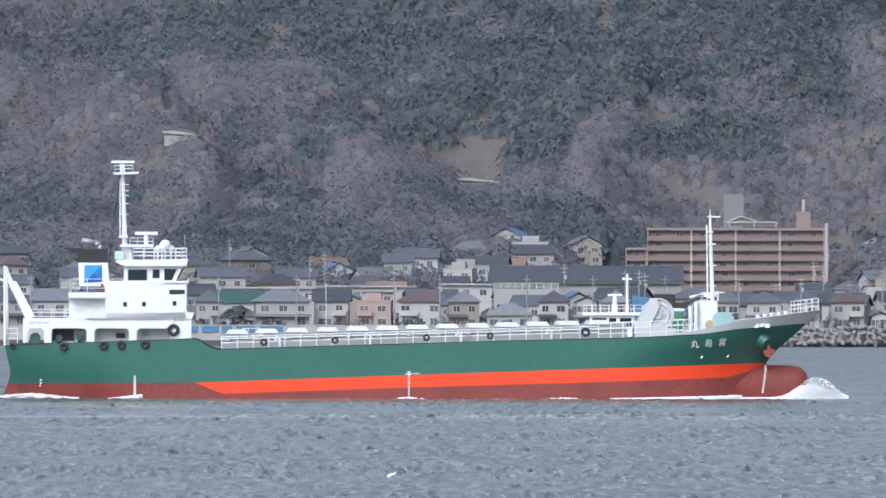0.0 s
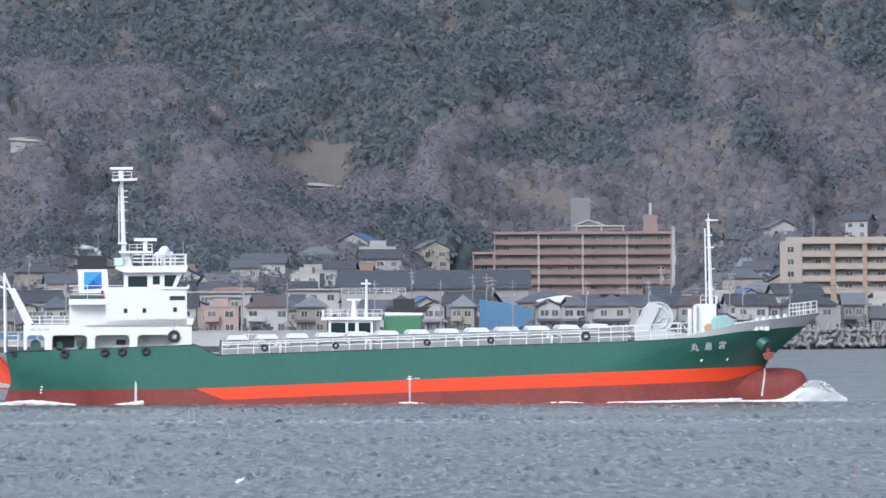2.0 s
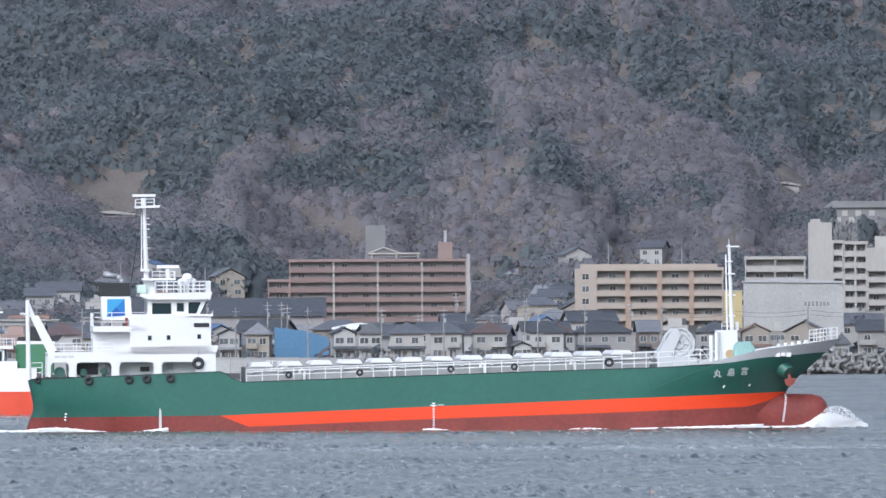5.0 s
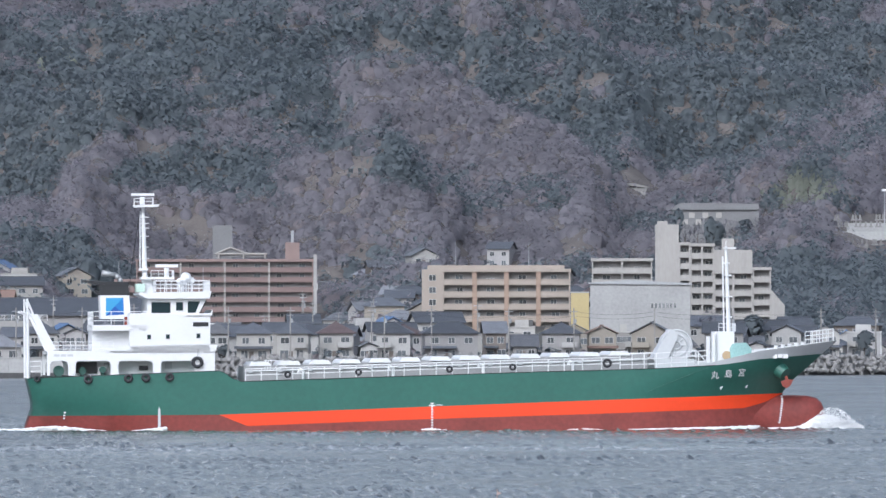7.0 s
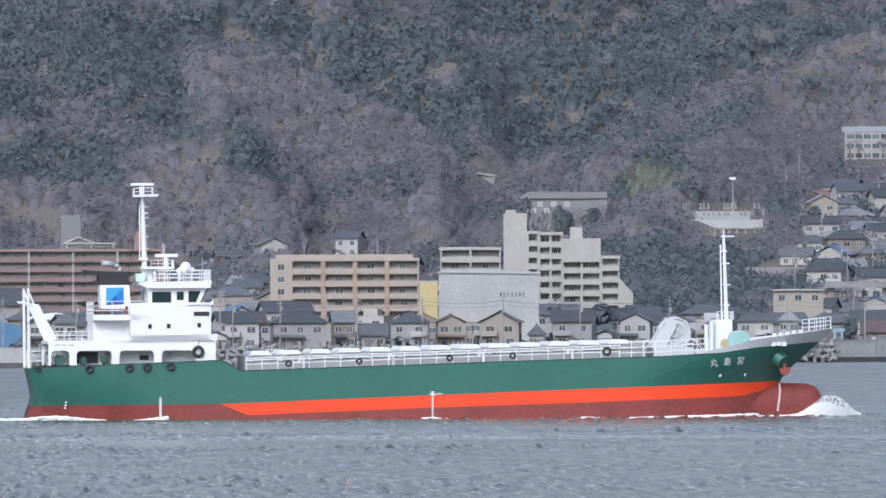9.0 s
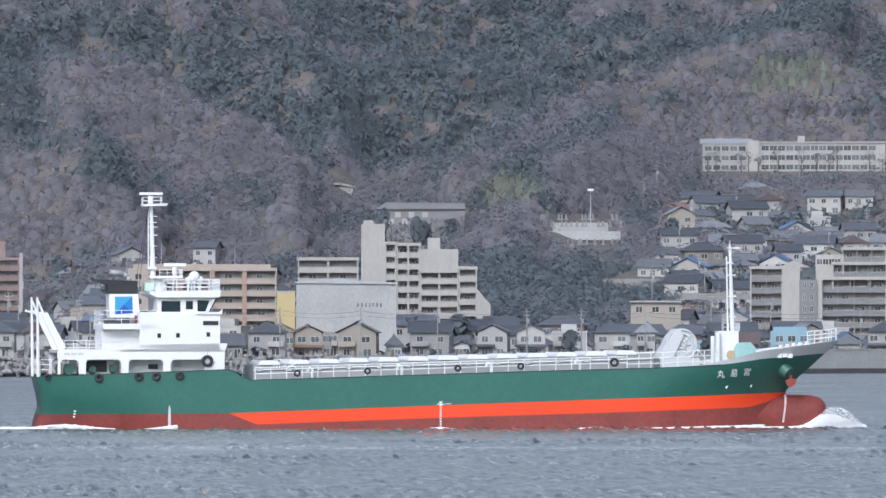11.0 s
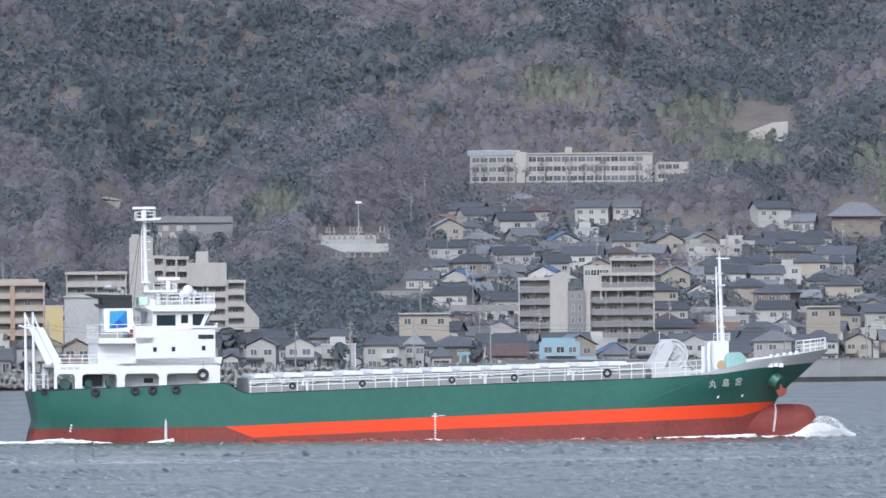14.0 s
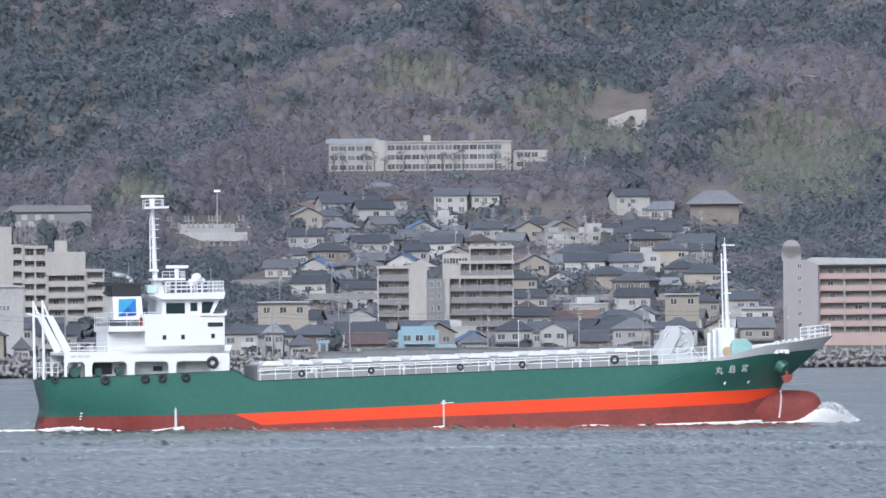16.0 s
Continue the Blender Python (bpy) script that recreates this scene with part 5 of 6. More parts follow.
def plain_box(ob, x0, x1, y0, y1, z0, z1, body, name="wall", label=""):
    bm = bmesh.new()
    bm_box(bm, x0, x1, y0, y1, z0, z1)
    p = part(name, bm, body, ob, label)
    return p


def grid_windows(ob, x0, x1, y, z0, floors, fh, n, w=1.5, h=1.3):
    for f in range(floors):
        for i in range(n):
            window(ob, x0 + (x1 - x0) * (i + 0.5) / n, y, z0 + f * fh + 0.9, w, h)


def build_blocks_of_flats():
    # brown flats
    d = 2330
    ob, w, h = block("apartment_building", "long brown-tiled apartment building with seven storeys of balconies", 1107, 1460, 137, d)
    fh, s = h / 7.3, d / F
    balcony_front(ob, 38 * s, w - 0.3, 0, 7, fh, 4, M_BRICK, M_BRICK2, M_OFFW, pil_w=0.5)
    balcony_front(ob, 0, 38 * s - 0.05, 0, 5, fh, 1, M_BRICK, M_BRICK2, M_BRICK)
    plain_box(ob, w - 0.2, w + 0.7, -0.8, 1.2, -3, h + 1.2, M_GREYB, "stair_screen")
    plain_box(ob, 302 * s, 327 * s, 2, 6, h, h + 29 * s, M_BRICK, "stair_tower")
    p = plain_box(ob, 312 * s, 317 * s, 3.5, 4.2, h + 29 * s, h + 50 * s, M_STEEL, "aerial_mast")
    bm = bmesh.new()
    bm_prism(bm, [(178 * s, h + 0.4), (178 * s, h + 9 * s), (205 * s, h + 21 * s), (235 * s, h + 10 * s), (270 * s, h + 9 * s), (270 * s, h + 0.4)], 3, 9)
    part("roof_pavilion", bm, M_DARKB, ob, "dark gabled roof pavilion edged in white")
    for xa, za, xb, zb in ((178, 9, 205, 20), (205, 20, 235, 9), (178, 9, 270, 9), (184, 0.5, 184, 9), (228, 0.5, 228, 9), (266, 0.5, 266, 9)):
        bm = bmesh.new()
        bm_tube(bm, (xa * s, 2.7, h + za * s), (xb * s, 2.7, h + zb * s), 0.28, 6, 0.28)
        part("pavilion_edge", bm, M_OFFW, ob, "white pavilion edge")
    # beige flats
    d = 1985
    ob, w, h = block("apartment_building", "beige-tiled apartment building with five rows of balconies", 1650, 1913, 114, d)
    s, fh = d / F, 21.8 * d / F
    nf = int(h / fh)
    z0 = h - nf * fh - 0.1
    balcony_front(ob, 37 * s, w, z0, nf, fh, 4, M_BEIGE, M_BEIGE, M_BEIGE2, pil_w=1.1)
    plain_box(ob, 0, 37 * s - 0.02, 0, 11, -3, h + 0.5, M_BEIGE, "wall", "beige tiled stair bay")
    grid_windows(ob, 5 * s, 33 * s, 0, z0, nf, fh, 1)
    plain_box(ob, 10 * s, w - 10 * s, 1.0, 10, h, h + 1.5, M_BEIGE, "roof_parapet")
    for a in (60, 190):
        bm = bmesh.new()
        bm_tube(bm, (a * s, 5, h), (a * s, 5, h + 52 * s), 0.12, 6, 0.05)
        part("aerial", bm, M_STEEL, ob)
    # grey and white group beside it
    ob, w, h = block("hall_building", "blank pale grey hall with a low pitched metal roof", 1948, 2125, 92, 1930)
    plain_box(ob, 0, w, 0, 18, -3, h, M_CONC_L)
    bm = bmesh.new()
    bm_prism(bm, [(-0.4, h), (w + 0.4, h - 0.3), (w + 0.4, h + 0.1), (w * 0.4, h + 0.9), (-0.4, h + 0.3)], -0.4, 18)
    part("roof", bm, M_STEEL, ob)
    for i in range(7):
        window(ob, w * (0.62 + 0.038 * i), 0, h * 0.66, 0.5, 1.1)
    ob, w, h = block("shop_building", "small yellow rendered building", 1914, 1946, 76, 1960)
    plain_box(ob, 0, w, 0, 8, -3, h, M_YELL)
    plain_box(ob, -0.1, w + 0.1, -0.1, 8.1, h, h + 0.3, M_CONC_L, "roof")
    ob, w, h = block("apartment_building", "white flats with dark window rows", 1951, 2058, 132, 2010)
    balcony_front(ob, 0, w, h - 6 * 2.75, 6, 2.75, 2, M_OFFW, M_OFFW, M_OFFW)
    # white tower group
    d = 2060
    ob, w, h = block("apartment_building", "stepped off-white apartment tower with stair shaft", 2063, 2268, 117, d)
    s = d / F
    up = lambda v: EYE + d * v / F - ob.matrix_basis.translation.z
    plain_box(ob, 0, 42 * s, 0, 9, -3, up(197), M_OFFW, "stair_tower")
    box_part("tank_cap", (4 * s, 22 * s, 1, 6, up(197), up(203)), M_OFFW, ob)
    balcony_front(ob, 42 * s, 62 * s, up(160) - 7 * 2.8, 7, 2.8, 1, M_OFFW, M_OFFW, M_OFFW)
    balcony_front(ob, 62.5 * s, 104 * s, up(158) - 7 * 2.8, 7, 2.8, 2, M_OFFW, M_OFFW, M_OFFW)
    plain_box(ob, 104 * s, 172 * s, -0.5, 12, up(110), up(152), M_OFFW, "upper_wall")
    balcony_front(ob, 104.5 * s, 172 * s, up(112) - 5 * 2.8, 5, 2.8, 2, M_OFFW, M_OFFW, M_OFFW)
    balcony_front(ob, 172.5 * s, w, up(116) - 5 * 2.8, 5, 2.8, 1, M_OFFW, M_OFFW, M_OFFW)
    bm = bmesh.new()
    bm_prism(bm, [(w, -3), (w + 24 * s, -3), (w + 24 * s, up(54)), (w, up(82))], 0, 9)
    part("stair_ramp", bm, M_OFFW, ob)
    plain_box(ob, 118 * s, 140 * s, 2, 8, up(152), up(172), M_OFFW, "tank_house")
    # checkered hillside building
    ob, w, h = block("hillside_building", "grey hillside building with checkered front and flat roof", 2093, 2243, 230, 2500, 192)
    plain_box(ob, 0, w, 0, 14, -8, h - 1.2, M_DARKB)
    bm = bmesh.new()
    bm_prism(bm, [(-0.8, h - 1.2), (w + 0.8, h - 1.2), (w + 0.4, h + 0.6), (2.2, h + 0.8)], -0.8, 14)
    part("roof", bm, M_DARKB, ob)
    for i in range(6):
        for k in range(2):
            if (i + k) % 2:
                box_part("panel", (3 + i * 2.0, 4.7 + i * 2.0, -0.12, 0.02, h - 3.6 - k * 2.0, h - 2.0 - k * 2.0), M_OFFW, ob)
    plain_box(ob, w * 0.72, w * 0.9, -5, 0, -12, h * 0.45, M_DARKB, "annexe")
    plain_box(ob, w * 0.9, w * 1.02, -3, 3, -12, h * 0.72, M_DARKB, "annexe", "dark annexe wall")
    # grey flats with two wings
    d = 2075
    ob, w, h = block("apartment_building", "grey apartment building with two balcony wings and windowless core", 2751, 2992, 117, d)
    s, fh = d / F, 21.0 * d / F
    up = lambda v: EYE + d * v / F - ob.matrix_basis.translation.z
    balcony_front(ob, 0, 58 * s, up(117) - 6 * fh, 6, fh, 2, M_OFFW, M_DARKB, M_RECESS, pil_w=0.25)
    plain_box(ob, 58 * s, 88 * s, -1.0, 12, -3, up(120), M_OFFW, "core_wall", "pale windowless lift core")
    bm = bmesh.new()
    bm_prism(bm, [(52 * s, up(120)), (106 * s, up(120)), (80 * s, up(132)), (74 * s, up(132))], 0, 10)
    part("roof", bm, M_GREYB, ob)
    plain_box(ob, 87 * s, 118 * s, -1.6, 12, -3, up(98), M_DARKB, "core_wall", "dark grey stair block")
    grid_windows(ob, 90 * s, 115 * s, -1.6, up(98) - 5 * fh, 5, fh, 2, 0.7, 1.4)
    plain_box(ob, 118 * s, 127 * s, -1.0, 12, -3, up(98), M_OFFW, "core_wall")
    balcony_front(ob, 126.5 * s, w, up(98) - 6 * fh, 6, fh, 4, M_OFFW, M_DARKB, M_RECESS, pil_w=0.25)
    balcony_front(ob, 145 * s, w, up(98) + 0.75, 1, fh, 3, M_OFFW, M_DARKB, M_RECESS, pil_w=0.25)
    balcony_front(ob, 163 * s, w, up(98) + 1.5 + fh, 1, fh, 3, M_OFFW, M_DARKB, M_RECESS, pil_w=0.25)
    plain_box(ob, 116 * s, 163 * s, 4, 12, up(98), up(143), M_OFFW, "upper_wall")
    grid_windows(ob, 118 * s, 160 * s, 4, up(119), 1, fh, 4)
    # pale blue workshop
    d = float(shore(2838)) + 26
    ob, w, h = block("workshop", "pale blue two-storey workshop by the sea wall", 2787, 2890, 8, d)
    plain_box(ob, 0, w * 0.7, 0, 9, -3, h, M_SKYB)
    plain_box(ob, w * 0.7, w, 0, 9, -3, h * 0.5, M_SKYB)
    plain_box(ob, w * 0.05, w * 0.62, 1, 8, h, h + 0.9, M_SKYB, "roof_parapet")
    plain_box(ob, w * 0.1, w * 0.62, -1.4, 0, h * 0.52, h * 0.56, M_STEEL, "canopy")
    grid_windows(ob, w * 0.05, w * 0.68, 0, h * 0.5, 1, 3, 3, 1.7, 1.3)
    grid_windows(ob, w * 0.05, w * 0.98, 0, 0, 1, 3, 4, 1.7, 1.8)
    # salmon flats at the end of the bay
    d = 2090
    ob, w, h = block("apartment_building", "tall mauve and salmon apartment building with slate roof", 3469, 3760, 122, d)
    s, fh = d / F, 21.0 * d / F
    up = lambda v: EYE + d * v / F - ob.matrix_basis.translation.z
    plain_box(ob, 0, 62 * s, -1.2, 14, -3, up(126), M_LILAC, "end_wall", "mauve end wall with small windows")
    grid_windows(ob, 22 * s, 36 * s, -1.2, up(126) - 6 * fh, 6, fh, 1, 0.8, 1.0)
    plain_box(ob, -2 * s, 32 * s, 2, 12, up(126), up(150), M_LILAC, "lift_house")
    bm = bmesh.new()
    bm_tube(bm, (15 * s, 2, up(145)), (15 * s, 12, up(145)), 17 * s, 20)
    part("lift_house_roof", bm, M_LILAC, ob)
    balcony_front(ob, 62.5 * s, w, up(114) - 6 * fh, 6, fh, 5, M_PINKW, M_PINKW, M_LILAC)
    plain_box(ob, 62.5 * s, w, -1, 13, -3, up(114) - 6 * fh, M_PINKW)
    bm = bmesh.new()
    bm_prism(bm, [(40 * s, up(126)), (62 * s, up(117)), (w, up(117)), (w, up(124)), (70 * s, up(130)), (50 * s, up(130))], -1.3, 14)
    part("roof", bm, M_STEEL, ob)
    # warehouse with a long slate roof
    d = 2010
    ob, w, h = block("warehouse", "brown warehouse under a long blue-grey pitched roof", 872, 1205, 36, d)
    plain_box(ob, 0, w, 0, 20, -3, h, M_WALL_G)
    bm = roof_bm(w, 20, 31 * d / F, h, "gable_x", 0.8)
    bmesh.ops.translate(bm, vec=(w / 2, 10, 0), verts=bm.verts[:])
    part("roof", bm, M_ROOF_D, ob, "blue-grey pitched roof")
    # white clubhouse with roof rail
    ob, w, h = block("clubhouse", "white flat-roofed two-storey building with roof railing", 874, 988, 28, 1850)
    plain_box(ob, 0, w, 0, 10, -3, h, M_WALL_W)
    grid_windows(ob, 0, w, 0, 2.9, 1, 3, 5)
    grid_windows(ob, 0, w, 0, 0.0, 1, 3, 5)
    railing(ob, [(0, 0.1, h), (w, 0.1, h), (w, 9.9, h), (0, 9.9, h), (0, 0.1, h)], 1.2, 3, 1.6, 0.05)
    # white arched store, blue sheeting, long low blocks behind the wall
    ob, w, h = block("storehouse", "white storehouse with a sloping sheet roof", 1222, 1326, 12, 1880)
    plain_box(ob, 0, w, 0, 14, -3, h, M_WALL_W)
    bm = bmesh.new()
    bm_prism(bm, [(-0.3, h), (w + 0.3, h), (w + 0.3, h + 0.7), (w * 0.45, h + 1.5), (w * 0.3, h + 1.3), (-0.3, h + 0.5)], -0.5, 14)
    part("roof", bm, M_WHITE, ob, "white sheet roof")
    ob, w, h = block("covered_scaffold", "building site screened with bright blue sheeting", 1118, 1214, 10, 1790)
    bm = bmesh.new()
    bm_prism(bm, [(0, -3), (w, -3), (w, h * 0.78), (w * 0.55, h), (0, h * 1.12)], 0, 9)
    part("sheeting", bm, M_BLUESHEET, ob)
    for u0, u1, v1, dd, mt, nm in ((330, 560, 27, 1960, M_CONC_L, "low_block"), (560, 760, 30, 1950, M_CONC_L, "low_block"), (640, 700, 22, 1850, M_WALL_W, "low_block"), (780, 870, 34, 1930, M_WALL_W, "low_block"), (380, 465, 22, 1870, M_ROOF_T, "teal_block"), (60, 210, 20, 1850, M_ROOF_BL, "blue_roof_block"), (2540, 2628, 58, 1985, M_WALL_C, "flat_block"), (2630, 2990, 74, 2180, M_CONC, "viaduct"), (2950, 3330, 68, 2260, M_CONC, "viaduct"), (3395, 3450, 40, 2085, M_WALL_W, "flat_block"), (3260, 3320, 66, 2140, M_WALL_C, "flat_block")):
        label = {"low_block": "long low pale concrete building with dark window band", "teal_block": "house with a teal pitched roof", "blue_roof_block": "low shed with blue sheet roof", "flat_block": "cream flat-roofed two-storey building", "viaduct": "grey concrete road viaduct along the slope"}[nm]
        ob, w, h = block({"low_block": "terrace_building", "teal_block": "terrace_building", "blue_roof_block": "shed", "flat_block": "terrace_building", "viaduct": "viaduct"}[nm], label, u0, u1, v1, dd)
        if nm == "viaduct":
            plain_box(ob, 0, w, 0, 8, h - 1.6, h, M_CONC, "deck")
            for i in range(int(w / 14) + 1):
                box_part("pier", (i * 14 + 1, i * 14 + 2.4, 2, 6, -6, h - 1.6), M_CONC, ob)
        elif nm in ("teal_block", "blue_roof_block"):
            plain_box(ob, 0, w, 0, 9, -3, h - 2.6, M_WALL_W)
            bm = roof_bm(w, 9, 2.6, h - 2.6, "gable_x", 0.5)
            bmesh.ops.translate(bm, vec=(w / 2, 4.5, 0), verts=bm.verts[:])
            part("roof", bm, mt, ob)
            grid_windows(ob, 0, w, 0, 0, 1, 3, max(2, int(w / 4)))
        else:
            plain_box(ob, 0, w, 0, 9, -3, h, mt)
            plain_box(ob, -0.3, w + 0.3, -0.8, 9.2, h, h + 0.4, M_CONC_L, "roof")
            grid_windows(ob, 0, w, 0, h - 3.2, 1, 3, max(2, int(w / 3.6)))


build_blocks_of_flats()


def ground_d(u, v):
    """Distance at which the open slope reaches height v."""
    ds = np.arange(float(shore(u)) + 60, float(shore(u)) + 1500, 3.0)
    hit = np.where((land_z(np.full_like(ds, u), ds) - EYE) * F / ds >= v)[0]
    return float(ds[hit[0]]) if len(hit) else float(ds[-1])


def build_hillside():
    # school above the town
    d = 2960
    ob, w, h = block("school", "white three-storey school on a hillside terrace with window rows", 2667, 2990, 340, d, 288)
    s = d / F
    plain_box(ob, 0, w * 0.25, 0, 10, -8, h * 0.97, M_WALL_W)
    bm = roof_bm(w * 0.28, 10, 1.6, h * 0.97, "gable_x", 0.3)
    bmesh.ops.translate(bm, vec=(w * 0.13, 5, 0), verts=bm.verts[:])
    part("roof", bm, M_STEEL, ob)
    plain_box(ob, w * 0.25, w * 0.31, -1, 11, -8, h * 1.08, M_OFFW, "gable_tower")
    plain_box(ob, w * 0.31, w, 0, 10, -8, h, M_OFFW, "wall", "white painted front")
    plain_box(ob, w * 0.305, w * 1.005, -0.5, 10.5, h, h + 0.5, M_OFFW, "roof")
    fh = h / 3.1
    grid_windows(ob, 0.5, w * 0.24, 0, h * 0.97 - 3 * fh, 3, fh, 5, 2.4, 1.6)
    grid_windows(ob, w * 0.32, w * 0.95, 0, h - 3 * fh - 0.2, 3, fh, 14, 2.5, 1.7)
    box_part("water_tank", (w * 0.52, w * 0.56, 3, 6, h + 0.5, h + 2.6), M_OFFW, ob)
    plain_box(ob, w * 1.01, w * 1.2, 3, 12, -10, h * 0.72, M_OFFW, "annexe")
    grid_windows(ob, w * 1.03, w * 1.15, 3, h * 0.72 - 2 * fh, 2, fh, 3, 2.2, 1.6)
    # big retaining wall, terrace walls, huts
    ob, w, h = block("retaining_wall", "large pale concrete retaining wall cut into the hill", 3134, 3230, 376, 3080, 350)
    bm = bmesh.new()
    bm_prism(bm, [(0, -3), (w, -3), (w, h + 4), (w * 0.72, h + 3.6), (0, h - 1.5)], 0, 1.5)
    part("wall", bm, M_OFFW, ob)
    for u0, u1, v0, v1, dd in ((2386, 2522, 176, 184, 2440), (2402, 2500, 190, 199, 2452), (2366, 2440, 150, 160, 2415), (2420, 2520, 138, 146, 2405), (2490, 2590, 92, 100, 2300)):
        ob, w, h = block("terrace_wall", "pale stone terrace wall on the hillside", u0, u1, v1, dd, v0)
        bm = bmesh.new()
        bm_box(bm, 0, w, 0, 9, -1.2, h)
        part("wall", bm, M_CONC_L if v0 > 165 else M_CONC, ob)
    rr = random.Random(4)
    stone = mesh_stone()
    for i in range(70):
        u, row = rr.uniform(2375, 2525), rr.choice((0, 1, 2))
        if i % 3 == 0:
            continue
        dd = (2417, 2443, 2455)[row] + rr.uniform(0.5, 5)
        v = (160, 192, 204)[row]
        ob = new("gravestone", stone)
        ob.matrix_basis = facing(u, EYE + (2415, 2440, 2452)[row] * v / F, dd, rr.uniform(-8, 8))
        tagged(ob, "grey upright stone on the hillside terrace", "gravestone", "terrace stones")
    for u0, u1, v0, v1, dd, rm in ((810, 886, 206, 222, 2650, M_WALL_W), (2015, 2048, 254, 268, 2700, M_WALL_W), (290, 350, 288, 304, 2870, M_CONC_L), (1425, 1440, 400, 408, 3200, M_WALL_W), (3512, 3528, 446, 452, 3200, M_WALL_W)):
        dd = ground_d((u0 + u1) / 2, v0)
        ob, w, h = block("hill_hut", "pale flat sheet-roofed shed among the trees", u0, u1, v1, dd, v0)
        bm = bmesh.new()
        bm_box(bm, 0, w, 0, 7, -1.5, h * 0.6)
        part("wall", bm, M_GREYB, ob)
        bm = bmesh.new()
        bm_prism(bm, [(-0.6, h * 0.9), (w + 0.6, h * 0.55), (w + 0.6, h * 0.68), (w * 0.3, h * 1.15), (-0.6, h * 1.1)], -0.8, 8)
        part("roof", bm, rm, ob)
    # lamp pole on the terrace, masts on the flats behind
    ob = thing("lamp_pole", "tall grey floodlight pole on a terrace", "pole", facing(2469, EYE + 2446 * 195 / F, 2446))
    bm = bmesh.new()
    bm_tube(bm, (0, 0, 0), (0, 0, 60 * 2446 / F), 0.22, 8, 0.14)
    part("pole", bm, M_STEEL, ob)
    box_part("lamp_head", (-0.9, 0.9, -0.2, 0.2, 60 * 2446 / F, 60 * 2446 / F + 0.7), M_WHITE, ob)
    # grey tower block on the slope behind the brown flats
    ob, w, h = block("water_tower", "plain grey concrete tower behind flats", 1280, 1315, 196, 2480)
    plain_box(ob, 0, w, 0, 6, -4, h, M_DARKB)
    # temple with a great hip roof
    d = 2640
    ob, w, h = block("temple", "temple hall with a great dark hipped roof", 3306, 3392, 226, d, 212)
    plain_box(ob, 0, w, 0, 12, -4, h, M_WALL_B)
    bm = roof_bm(w, 12, 24 * d / F, h, "hip", 1.6)
    bmesh.ops.translate(bm, vec=(w / 2, 6, 0), verts=bm.verts[:])
    part("roof", bm, M_ROOF_G, ob)
    # gate posts by the sea wall
    d = float(shore(2652)) + 14
    ob = thing("gate", "small pale blue gate frame by the sea wall", "gate", facing(2645, float(land_z(2650, d)[0]), d))
    for x in (0.1, 1.7):
        box_part("post", (x, x + 0.5, 0, 0.5, 0, 3.7), M_SKYB, ob)
    box_part("lintel", (-0.2, 2.6, -0.1, 0.6, 3.7, 4.3), M_SKYB, ob)


def mesh_stone():
    bm = bmesh.new()
    bm_box(bm, -0.5, 0.5, -0.5, 0.5, 0, 0.4)
    bm_box(bm, -0.25, 0.25, -0.25, 0.25, 0.4, 1.7)
    return mesh_of("gravestone", bm, M_CONC)


build_hillside()

# ---- the town behind ----
FOREST_U = [-900, 0, 300, 560, 640, 1060, 1130, 1460, 1900, 1960, 1990, 2250, 2290, 2500, 2560, 2620, 3250, 3330, 3380, 3700, 4600]
FOREST_V = [70, 70, 60, 70, 100, 100, 110, 122, 128, 122, 112, 110, -12, -12, 60, 238, 238, 120, 60, 30, 30]


def forest_v(u):
    return np.interp(u, FOREST_U, FOREST_V)


TOWN_SPOTS = []


